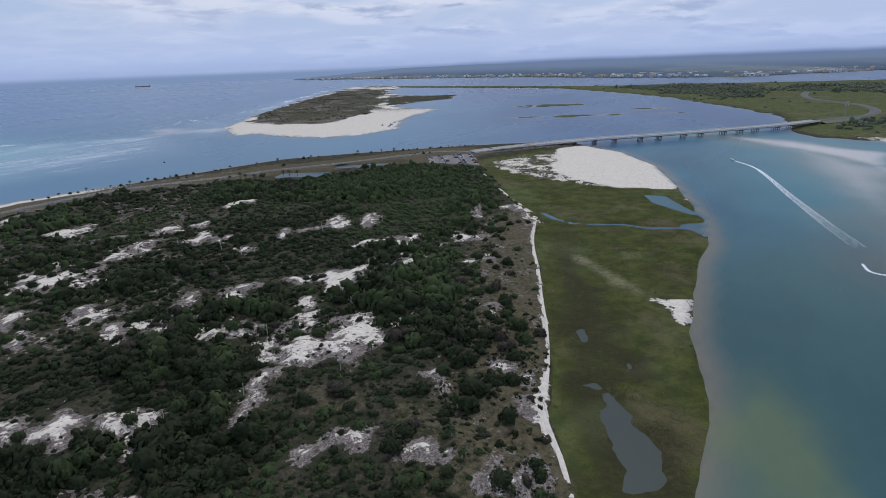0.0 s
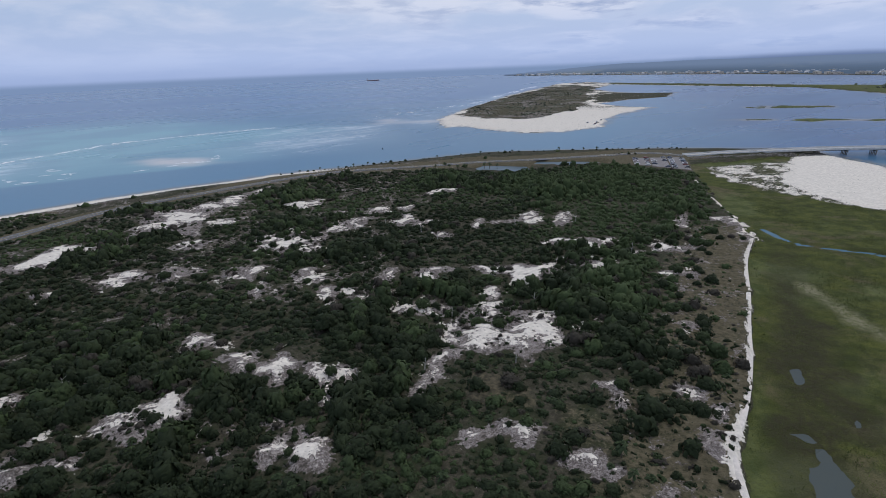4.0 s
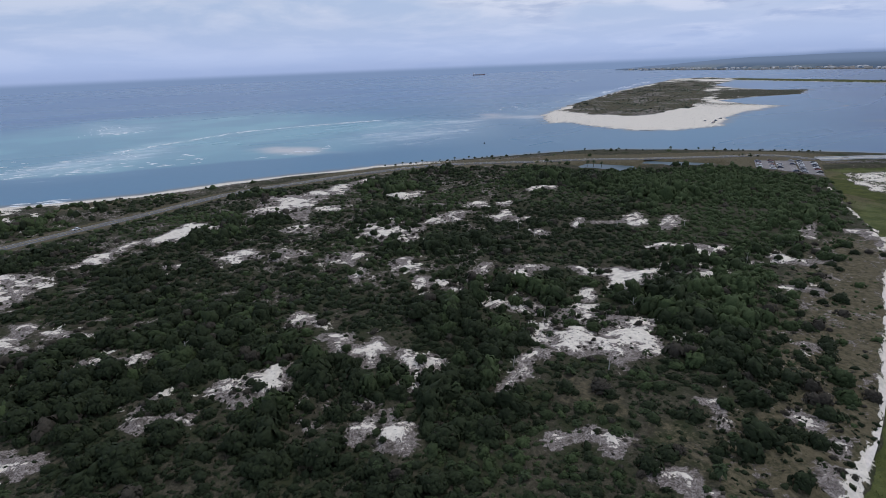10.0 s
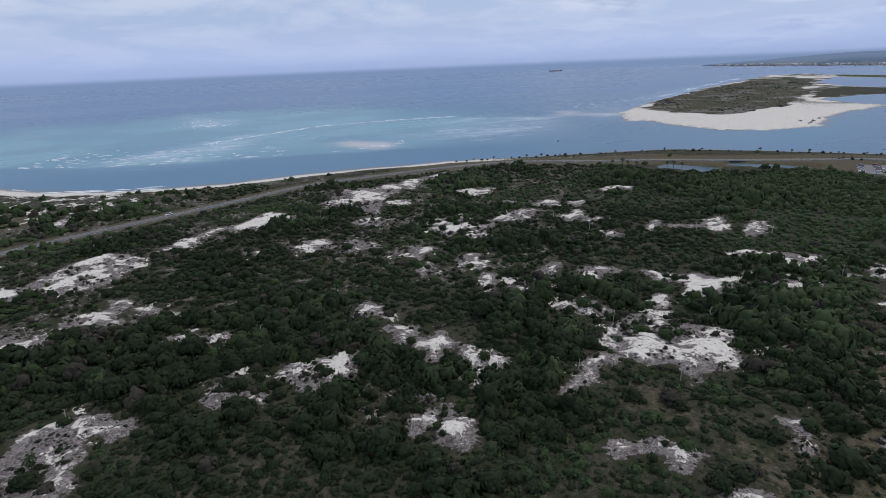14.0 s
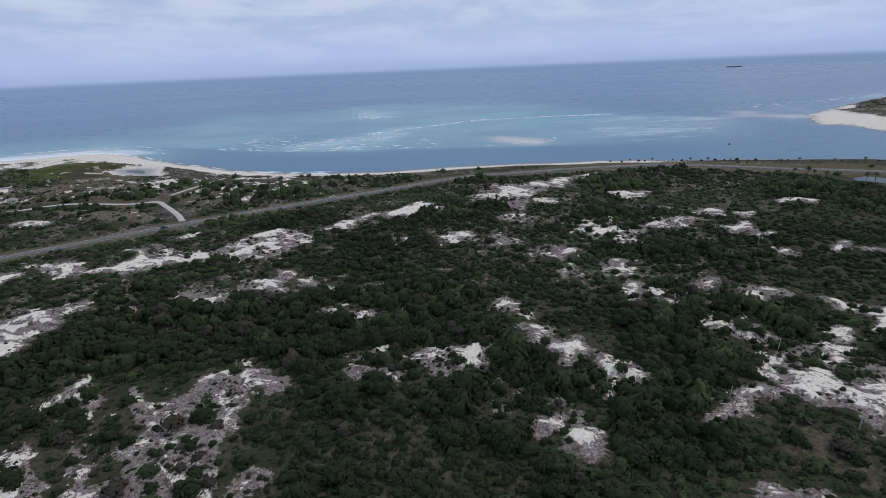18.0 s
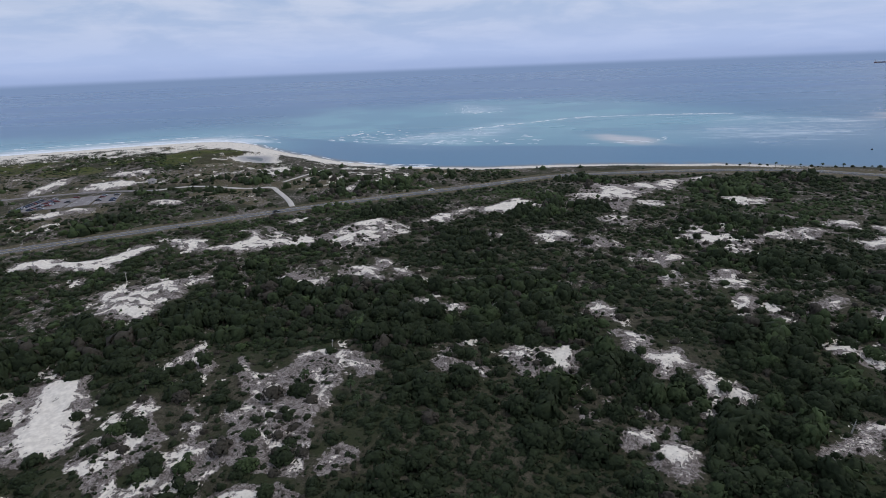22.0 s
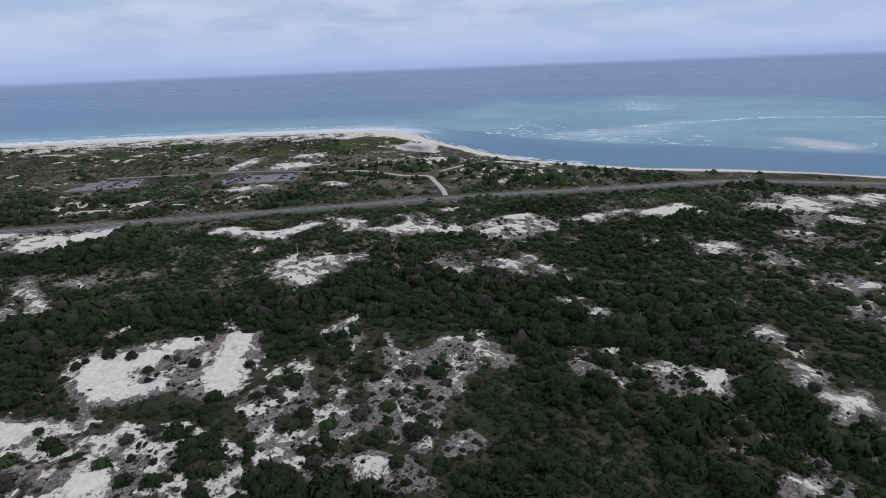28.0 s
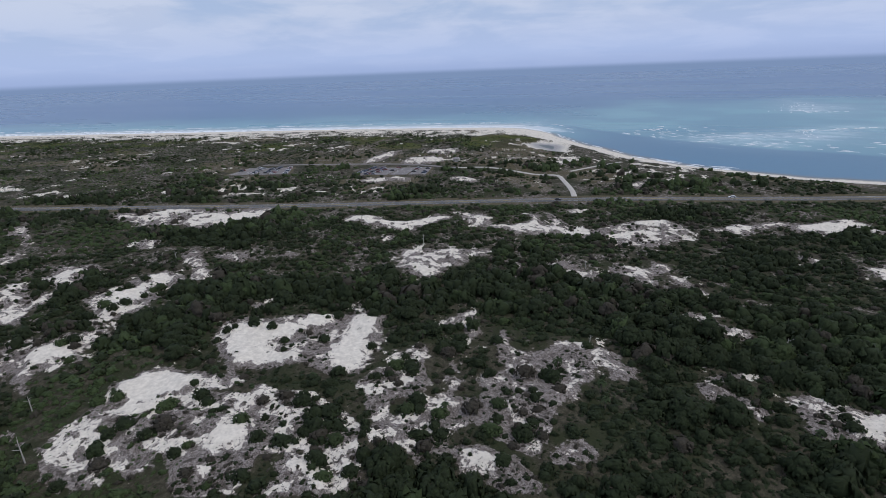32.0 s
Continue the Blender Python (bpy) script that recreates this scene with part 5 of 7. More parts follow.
def ribbon(line, zs, offs, skirt=0.0):
    """Vertices and quads of a strip that follows a line at the given side offsets."""
    P = np.array([p[:2] for p in line], float)
    T = np.gradient(P, axis=0)
    T /= np.linalg.norm(T, axis=1)[:, None] + 1e-9
    N = np.stack([-T[:, 1], T[:, 0]], 1)
    V = np.stack([np.column_stack([P + N * o, zs + h]) for o, h in offs], 1)
    n, k = V.shape[:2]
    a = (np.arange(n - 1)[:, None] * k + np.arange(k - 1)[None]).ravel()
    F = np.stack([a, a + k, a + k + 1, a + 1], 1)
    return V.reshape(-1, 3), F


# ---- ground: one sheet to the horizon ----
def axis_lines(spans, end=4950.0, growth=1.11):
    """Grid lines, fine where the spans say, widening to the end."""
    out = [spans[0][0]]
    for a, b, g in spans:
        out += list(np.linspace(a, b, max(2, round((b - a) / g)) + 1)[1:])
    g = spans[-1][2]
    while out[-1] < end:
        g *= growth
        out.append(min(out[-1] + g, end))
    g = spans[0][2]
    while out[0] > -end:
        g *= growth
        out.insert(0, max(out[0] - g, -end))
    return np.array(out)


def sheet(xs, ys):
    X, Y = np.meshgrid(xs, ys)
    n, k = X.shape
    a = (np.arange(n - 1)[:, None] * k + np.arange(k - 1)[None]).ravel()
    return X, Y, np.stack([a, a + 1, a + k + 1, a + k], 1)


gx = axis_lines([(-1000, -520, 8), (-520, -330, 5), (-330, -220, 2.4), (-220, 60, 1.5), (60, 190, 3.5), (190, 700, 10)])
gy = axis_lines([(-800, -330, 9), (-330, -170, 3), (-170, 240, 1.5), (240, 400, 2.4), (400, 620, 5), (620, 2200, 12)])
GX, GY, GF = sheet(gx, gy)
PL = plan(GX, GY)
damp = step(0.34, 0.05, PL["z"]) * (PL["land"] > -2)
ground = new("ground", mesh_np("ground", np.stack([GX, GY, PL["z"]], -1).reshape(-1, 3), GF, [GROUND], dict(litter=PL["lit"], damp=damp, fresh=PL["fresh"], tan=PL["tan"]),
                               dict(cover=np.stack([PL["sand"], PL["green"], PL["grass"], np.ones_like(GX)], -1)), True))
tagged(ground, "low dune island ground of white sand, litter and marsh", "ground", kind="structure")


def grid_at(X, Y, field):
    """A field of the ground sheet, read at any points."""
    i = np.clip(np.searchsorted(gx, X) - 1, 0, len(gx) - 2)
    j = np.clip(np.searchsorted(gy, Y) - 1, 0, len(gy) - 2)
    a, b = (X - gx[i]) / (gx[i + 1] - gx[i]), (Y - gy[j]) / (gy[j + 1] - gy[j])
    return (field[j, i] * (1 - a) + field[j, i + 1] * a) * (1 - b) + (field[j + 1, i] * (1 - a) + field[j + 1, i + 1] * a) * b


def height(x, y):
    return float(grid_at(np.array([x]), np.array([y]), PL["z"])[0])


# ---- water: one sheet at sea level ----
wx = axis_lines([(-1500, -1000, 14), (-1000, -380, 9), (-380, 20, 14), (20, 420, 6), (420, 700, 12)])
wy = axis_lines([(-600, 60, 11), (60, 700, 7), (700, 1500, 14)])
WX, WY, WF = sheet(wx, wy)
wl_land = grid_at(WX, WY, PL["land"])
river = step(-40, 90, WX - 0.1 * WY + 30 * fbm(WX, WY, 120, 61, 3)) * step(760, 600, WY - 0.2 * WX + 30 * fbm(WX, WY, 120, 62, 3)) * (WX > 0)
# the shoal: a sharp edge along the channel, fading out to sea
CHANNEL_EDGE = [(-860, 60), (-707, 145), (-633, 198), (-564, 279), (-504, 355), (-447, 422), (-392, 480), (-420, 600), (-470, 800)]
bar = inside(WX, WY, CHANNEL_EDGE + [(-711, 858), (-1014, 760), (-1170, 600), (-1200, 300)])
turq = step(-240, 90, bar + 70 * fbm(WX, WY, 150, 63, 3)) * step(-0.3, 1.0, (inside(WX, WY, CHANNEL_EDGE + [(-2400, 1500), (-2400, -600)]) + 5 * fbm(WX, WY, 40, 69, 3)) / (14 + 170 * step(400, 620, WY)))
turq *= 0.6 + 0.4 * step(-0.3, 0.5, fbm(WX, WY, 90, 64, 3))
turq = np.maximum(turq, 1.0 * step(360, 30, -wl_land + 40 * fbm(WX, WY, 80, 70, 3)) * step(620, 760, -WX) * step(150, 0, WY))
bank = step(-8, 12, inside(WX, WY, SHOAL_BANK) + 8 * fbm(WX, WY, 40, 65, 3)) * 0.9
bank = np.maximum(bank, 1.0 * step(38, 8, np.hypot((WX + 505) / 1.9, (WY - 440) / 1.0) + 8 * fbm(WX, WY, 30, 66, 3)))
bank = np.maximum(bank, 0.6 * step(40, 5, to_line(WX, WY, [(-385, 878), (-450, 850), (-480, 900)]) + 12 * fbm(WX, WY, 30, 66, 3)))
shallow = np.maximum(0.85 * step(11, 0, -wl_land), step(0, 3, wl_land)) * (1 - (wl_land > 0) * (WY > 270) * np.where((WX < -40) & (WY > 430) & (WY < 530), 0.3, 0.85))
bank = np.maximum(bank, 0.5 * step(-14, 22, inside(WX, WY, PALE_BANK) + 8 * fbm(WX, WY, 40, 65, 3)))
teal = step(-110, 10, np.maximum(inside(WX, WY, SHOAL_BANK), inside(WX, WY, PALE_BANK)) + 25 * fbm(WX, WY, 90, 90, 3)) * step(150, 190, WX)
# broken water: the streaked lee of the shoal, the breaker field, the outer break, the island's tip, the point and the open beach's wash
BREAKERS = [[(-529, 521), (-590, 764), (-449, 814), (-348, 648), (-384, 548), (-425, 470)], [(-668, 190), (-687, 258), (-748, 354), (-770, 436), (-658, 381), (-581, 259)], [(-1259, 554), (-1048, 594), (-863, 477), (-980, 442)],
            [(-404, 837), (-471, 1016), (-474, 1339), (-498, 1708), (-399, 1163), (-384, 910), (-353, 794)], [(-960, -291), (-930, -181), (-932, -69), (-953, 13), (-970, 63), (-831, 64), (-799, 38), (-864, -43), (-879, -152), (-912, -278)]]
froth = np.clip(step(-55, 25, areas(WX, WY, BREAKERS, 60.0) + 14 * fbm(WX, WY, 60, 91, 3)) * (0.8 + 0.35 * fbm(WX, WY, 120, 92, 2)), 0, 1)
froth = np.maximum(froth, 1.6 * step(52, 22, -wl_land + 5 * fbm(WX, WY, 40, 93, 3)) * step(740, 800, -WX) * (WY < 150) * (wl_land < 4))
froth = np.maximum(froth, 0.8 * step(16, 4, to_line(WX, WY, [(-728, 354), (-745, 450), (-755, 560), (-712, 655), (-636, 764)]) + 5 * fbm(WX, WY, 30, 94, 3)))
# grows with distance from the viewpoint; tints the sea paler and bluer
far_out = step(700, 1900, np.hypot(WX, WY)) * (WX < 200)
bank = np.maximum(bank, 0.7 * step(80, 20, -wl_land + 10 * fbm(WX, WY, 40, 75, 3)) * step(770, 830, -WX) * step(60, 0, WY))
algae = step(-6, 11, inside(WX, WY, GREEN_SHOAL) + 5 * fbm(WX, WY, 18, 67, 3))
shallow = np.maximum(shallow, 0.5 * step(60, 0, to_line(WX, WY, [(300, 620), (345, 520), (270, 330), (190, 200)]) + 15 * fbm(WX, WY, 50, 68, 3)))
water = new("water", mesh_np("water", np.stack([WX, WY, 0 * WX], -1).reshape(-1, 3), WF, [WATER], dict(shallow=np.clip(shallow, 0, 1), algae=algae, froth=froth, far_out=far_out, teal=teal, mud=step(0.5, 4, wl_land) * ((WY < 260) | (WY > 430)) * (WX < 200), silt=step(360, 170, WY + 30 * fbm(WX, WY, 70, 59, 3)), bay=step(-120, 160, WX + 40 * fbm(WX, WY, 140, 76, 3)) * step(520, 680, WY + 40 * fbm(WX, WY, 140, 77, 3))),
                             dict(bed=np.stack([turq, bank, river, np.ones_like(WX)], -1)), True))
tagged(water, "blue-green sea and tidal inlet with pale shoals", "water", kind="structure")


# ---- road, tracks and car parks ----
def strip_object(name, line, offs, mat, label, lift=0.08, z=None, kind="structure", category="road", parent=None):
    P = np.array([p[:2] for p in line])
    zs = (np.maximum(grid_at(P[:, 0], P[:, 1], PL["z"]), 0.5) if z is None else z) + lift
    for _ in range(4):
        zs = np.convolve(np.pad(zs, 2, "edge"), np.ones(5) / 5, "valid")
    V, F = ribbon(line, zs, offs)
    ob = new(name, mesh_np(name, V, F, [mat]))
    ob.parent = parent
    return tagged(ob, label, "" if parent else category, kind="" if parent else kind)


road = strip_object("road", ROAD_L, [(-4.6, -0.3), (-4.4, 0.12), (0, 0.18), (4.4, 0.12), (4.6, -0.3)], ASPHALT, "grey two-lane asphalt coast road with grass verges")
strip_object("edge_line", ROAD_L, [(3.45, 0.15), (3.6, 0.15)], WHITE, "white edge line", parent=road)
strip_object("edge_line", ROAD_L, [(-3.6, 0.15), (-3.45, 0.15)], WHITE, "white edge line", parent=road)
strip_object("centre_line", ROAD_L, [(-0.18, 0.19), (0.18, 0.19)], YELLOW, "double yellow centre line", parent=road)
strip_object("track", TRACK_L, [(-2.1, -0.2), (-1.8, 0.1), (1.8, 0.1), (2.1, -0.2)], SHELL, "pale shell access track from the road to the car park", category="track")
strip_object("track", LANE_L, [(-2.6, -0.2), (-2.3, 0.1), (2.3, 0.1), (2.6, -0.2)], LOT, "grey sandy lane between the two car parks", category="track")
strip_object("track", BEACH_L, [(-1.6, -0.2), (-1.4, 0.15), (1.4, 0.15), (1.6, -0.2)], SHELL, "pale boardwalk path through scrub to the beach", category="path")
strip_object("path", PATH_L, [(-0.9, -0.25), (-0.4, 0.02), (0, 0.0), (0.4, 0.02), (0.9, -0.25)], SANDPATH, "white sand footpath along the marsh edge", lift=0.1, category="path")


# ---- the hazy mainland beyond the far shore, kilometres off ----
def mainland():
    m = Mat("hazy_mainland", 1.0, 0.0)
    far_out = m.attr("far_out")
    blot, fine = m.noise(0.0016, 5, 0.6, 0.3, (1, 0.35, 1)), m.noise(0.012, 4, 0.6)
    # blue haze is painted into these colours, thicker toward the far edge
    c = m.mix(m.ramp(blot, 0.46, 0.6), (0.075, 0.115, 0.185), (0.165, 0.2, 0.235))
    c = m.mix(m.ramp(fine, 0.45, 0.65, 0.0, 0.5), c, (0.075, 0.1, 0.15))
    c = m.mix(m.ramp(far_out, 0.02, 0.7), c, (0.16, 0.225, 0.36))
    # the strip glows by emission in place of haze-scattered daylight
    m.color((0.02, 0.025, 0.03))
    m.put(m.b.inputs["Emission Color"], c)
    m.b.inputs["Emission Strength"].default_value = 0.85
    shore = np.array(smooth_line(TOWN[:-3], 90))
    out = np.linspace(0, 1, 9) ** 1.5
    r = np.hypot(shore[:, 0], shore[:, 1])
    V = np.stack([np.column_stack([shore * (1.03 + (4960 / r - 1.03) * f)[:, None], 1.8 + (58 * f) * step(0, 0.3, np.arange(len(shore)) / len(shore)) + 6 * f * fbm(shore[:, 0], shore[:, 1], 400, 33 + int(9 * f))]) for f in out], 1)
    n, k = V.shape[:2]
    a = (np.arange(n - 1)[:, None] * k + np.arange(k - 1)[None]).ravel()
    ob = new("backdrop", mesh_np("backdrop", V.reshape(-1, 3), np.stack([a, a + 1, a + k + 1, a + k], 1), [m.m], dict(far_out=np.tile(out, n)), smooth=True))
    tagged(ob, "hazy blue mainland with woods and fields on the horizon", "backdrop", kind="structure")


mainland()


# ---- plants ----
def crown(seed, caps, core=True, flat=0.62, cap=0.3, ring=7):
    """A shrub's crown about 1 m in radius: leafy tufts on an uneven dome over a dark core."""
    rg = np.random.default_rng(seed)
    lobes = rg.normal(0, 1, (5, 3))
    lobes[:, 2] = np.abs(lobes[:, 2]) * 0.6
    lobes /= np.linalg.norm(lobes, axis=1)[:, None]
    V, F = [], []
    if core:
        lv = [(0.78, 0.05), (0.9, 0.34), (0.55, 0.72)]
        base = [np.array([0, 0, 0.84])]
        for r, h in lv:
            for i in range(ring):
                a = i / ring * math.tau + h
                q = r * rg.uniform(0.72, 1.0)
                base.append(np.array([math.cos(a) * q * 0.86, math.sin(a) * q * 0.86, h * flat / 0.62]))
        V += base
        for k in range(2):
            for i in range(ring):
                a, b = 1 + k * ring + i, 1 + k * ring + (i + 1) % ring
                F += [(a, b, b + ring), (a, b + ring, a + ring)]
        for i in range(ring):
            F.append((1 + 2 * ring + i, 1 + 2 * ring + (i + 1) % ring, 0))
    for c in range(caps):
        d = rg.normal(0, 1, 3)
        d[2] = abs(d[2]) * 1.1 - 0.12
        d /= np.linalg.norm(d)
        r = 0.72 + 0.42 * max(0, (lobes @ d).max() - 0.45) + rg.normal(0, 0.12)
        p = d * r * np.array([1, 1, flat + 0.3])
        p[2] = max(p[2], 0.05)
        u = np.cross(d, rg.normal(0, 1, 3))
        u /= np.linalg.norm(u)
        w = np.cross(d, u)
        s, o = cap * rg.uniform(0.6, 1.3), len(V)
        V.append(p + d * s * rg.uniform(0.35, 0.85))
        for k in range(4):
            a = k * math.tau / 4 + rg.uniform(-0.4, 0.4)
            q = s * rg.uniform(0.65, 1.25)
            V.append(p + (u * math.cos(a) + w * math.sin(a)) * q - d * s * rg.uniform(0.0, 0.5))
        F += [(o, o + 1 + k, o + 1 + (k + 1) % 4) for k in range(4)]
    return np.array(V), np.array(F)


def thicket(name, X, Y, Z, R, H, tone, shapes, mat, label, seed, category="scrub"):
    """Many shrubs of several shapes as one body of plants."""
    rg = np.random.default_rng(seed)
    pick = rg.integers(0, len(shapes), len(X))
    turn = rg.uniform(0, math.tau, len(X))
    VV, FF, TT, base = [], [], [], 0
    for s, (V, F) in enumerate(shapes):
        k = pick == s
        n = int(k.sum())
        if not n:
            continue
        c, sn = np.cos(turn[k])[:, None], np.sin(turn[k])[:, None]
        wide = rg.uniform(0.78, 1.28, (n, 1))
        lean = rg.normal(0, 0.16, (n, 2))
        vx = V[None, :, 0] * wide + V[None, :, 2] * lean[:, :1] + rg.normal(0, 0.05, (n, len(V)))
        vy = V[None, :, 1] / wide + V[None, :, 2] * lean[:, 1:] + rg.normal(0, 0.05, (n, len(V)))
        x = (vx * c - vy * sn) * R[k][:, None] + X[k][:, None]
        y = (vx * sn + vy * c) * R[k][:, None] + Y[k][:, None]
        z = (V[None, :, 2] + rg.normal(0, 0.05, (n, len(V)))) * H[k][:, None] + Z[k][:, None] - 0.15
        VV.append(np.stack([x, y, z], -1).reshape(-1, 3))
        FF.append((F[None] + (np.arange(n) * len(V))[:, None, None]).reshape(-1, 3) + base)
        TT.append(np.repeat(tone[k], len(V)))
        base += n * len(V)
    ob = new(name, mesh_np(name, np.concatenate(VV), np.concatenate(FF), [mat], dict(tone=np.concatenate(TT)), smooth=True))
    return tagged(ob, label, category, kind="stuff")


def scatter(x0, x1, y0, y1, gap, seed, key="scrub"):
    rg = np.random.default_rng(seed)
    X, Y = np.meshgrid(np.arange(x0, x1, gap), np.arange(y0, y1, gap))
    X = (X + rg.uniform(-0.5, 0.5, X.shape) * gap).ravel()
    Y = (Y + rg.uniform(-0.5, 0.5, Y.shape) * gap).ravel()
    p = grid_at(X, Y, PL[key])
    keep = rg.uniform(0, 1, X.shape) < p
    X, Y = X[keep], Y[keep]
    return X, Y, grid_at(X, Y, PL["z"]), rg


NEAR_SHAPES = [crown(s, 60, cap=0.23) for s in range(7)]
MID_SHAPES = [crown(20 + s, 25, cap=0.27, ring=6) for s in range(6)]
SCRAP_SHAPES = [crown(80 + s, 7, core=False, cap=0.62) for s in range(6)]
FAR_SHAPES = [crown(40 + s, 6, cap=0.55, ring=5) for s in range(5)]


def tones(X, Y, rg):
    """Kinds of scrub: dark oak, lighter myrtle, and grey dead brush near open sand. Sun, cloud shade and haze are put
    into the tone by place.
    """
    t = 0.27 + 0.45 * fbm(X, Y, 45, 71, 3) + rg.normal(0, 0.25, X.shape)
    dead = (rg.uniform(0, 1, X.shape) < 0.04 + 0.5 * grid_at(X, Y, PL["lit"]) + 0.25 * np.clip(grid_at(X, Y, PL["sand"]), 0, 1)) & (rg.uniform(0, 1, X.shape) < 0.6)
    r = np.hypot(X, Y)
    # brighter toward the marsh: the sunny side, put into the leaf tone
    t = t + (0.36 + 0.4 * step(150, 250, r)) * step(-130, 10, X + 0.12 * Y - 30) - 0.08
    # fresher green shrubs at this spot, and the sun on them as tone
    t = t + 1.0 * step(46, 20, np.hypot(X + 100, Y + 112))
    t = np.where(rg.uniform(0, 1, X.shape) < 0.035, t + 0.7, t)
    # tone lowered nearby to imitate cloud shade, raised far off to imitate haze
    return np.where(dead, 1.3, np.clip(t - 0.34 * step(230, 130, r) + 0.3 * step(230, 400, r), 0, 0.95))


def in_sight(X, Y):
    """The part of the island that lies before the camera's sweep."""
    a = np.degrees(np.arctan2(-X, Y))
    return ((a > -48) & (a < 147)) | (np.hypot(X, Y) < 82)


def grow(name, region, gap, seed, shapes, rmin, rmax, near, far, label, key="scrub", clump=0.0, tall=1.0, power=1.6, extra=None, mat=None):
    X, Y, Z, rg = scatter(*region, gap, seed, key)
    r = np.hypot(X, Y)
    k = (r >= near) & (r < far) & in_sight(X, Y)
    if clump:
        k &= rg.uniform(0, 1, X.shape) < 1 - clump * step(0.25, -0.35, fbm(X, Y, 10, 73, 3) + 0.35 * fbm(X, Y, 38, 74, 2))
    if extra is not None:
        k &= extra(X, Y, rg)
    X, Y, Z = X[k], Y[k], Z[k]
    big = step(-0.3, 0.8, fbm(X, Y, 42, 72, 2))
    R = rmin + (rmax - rmin) * rg.uniform(0, 1, X.shape) ** power * (0.45 + 0.75 * big)
    R *= (1 - 0.25 * grid_at(X, Y, PL["lit"])) * (1 - grid_at(X, Y, PL["dwarf"]))
    H = R * rg.uniform(0.7, 1.3, X.shape) * (0.8 + 0.5 * big) * tall
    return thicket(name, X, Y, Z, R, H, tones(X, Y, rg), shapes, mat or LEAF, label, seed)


grow("scrub_near", (-200, 110, -160, 200), 2.75, 81, NEAR_SHAPES, 0.85, 4.3, 82, 180, "dense dark green evergreen oak scrub on dune sand", clump=0.32, power=2.0)
grow("scrub_below", (-90, 90, -90, 90), 3.4, 77, FAR_SHAPES, 1.2, 3.4, 0, 82, "dark green evergreen scrub below the viewpoint", clump=0.4)
grow("undergrowth", (-200, 110, -160, 200), 1.7, 85, SCRAP_SHAPES, 0.5, 1.2, 82, 180, "low tangled green and grey undergrowth between shrubs", clump=0.35, tall=0.8, power=1.0)
grow("scrub_middle", (-360, 120, -300, 360), 3.05, 82, MID_SHAPES, 1.1, 4.5, 180, 340, "dense dark green coastal scrub with bare gaps", clump=0.36, power=1.7, tall=1.1)
grow("undergrowth_middle", (-360, 120, -300, 360), 3.7, 88, SCRAP_SHAPES, 0.6, 1.5, 180, 350, "low green undergrowth between the shrubs", clump=0.2, tall=0.7, power=1.0)
grow("woods_near_bridge", (-190, 50, 360, 520), 4.2, 89, MID_SHAPES, 1.5, 4.8, 350, 600, "tall dark green maritime woods beside the bridge car park", tall=1.5, power=1.8)
grow("scrub_far", (-520, 140, -520, 520), 3.7, 83, FAR_SHAPES, 1.2, 4.0, 340, 520, "dense dark green coastal scrub toward the road", clump=0.4, power=1.4)
grow("scrub_seaward", (-1000, 140, -1000, 600), 4.5, 79, FAR_SHAPES, 1.0, 3.2, 520, 1300, "speckled dark green scrub between road and beach", clump=0.34, tall=0.75, mat=SUNLIT_LEAF)
# both far stands take the leaf with haze painted into its colour
grow("scrub_distant", (-700, 60, 650, 2300), 9, 86, FAR_SHAPES, 1.4, 3.3, 500, 2600, "low scrub on the sandy island across the inlet, greyed by painted haze", key="isle_scrub", tall=0.7, mat=HAZED_LEAF)
grow("woods_distant", (-300, 1500, 450, 2300), 12, 84, FAR_SHAPES, 3.0, 6.5, 500, 2600, "distant dark green woods on the river bank", key="woods", mat=HAZED_LEAF)
brush = lambda X, Y, rg: rg.uniform(0, 1, X.shape) < (0.25 + 0.75 * step(-0.15, 0.3, fbm(X, Y, 6, 75, 3))) * 0.9 * grid_at(X, Y, PL["lit"]) * (1 - 0.8 * grid_at(X, Y, PL["sand"])) * (1 - grid_at(X, Y, PL["marsh"]))
grow("dwarf_brush", (-240, 60, -200, 240), 1.15, 87, SCRAP_SHAPES, 0.2, 1.3, 82, 260, "grey-brown dwarf brush on littered sand", key="ones", extra=brush, tall=0.8)

grow("rim_shrubs", (-365, 60, -200, 360), 3.4, 91, MID_SHAPES, 0.6, 2.1, 90, 390, "round dark shrubs along the rims of open sand", key="rim", tall=0.85, power=1.5)

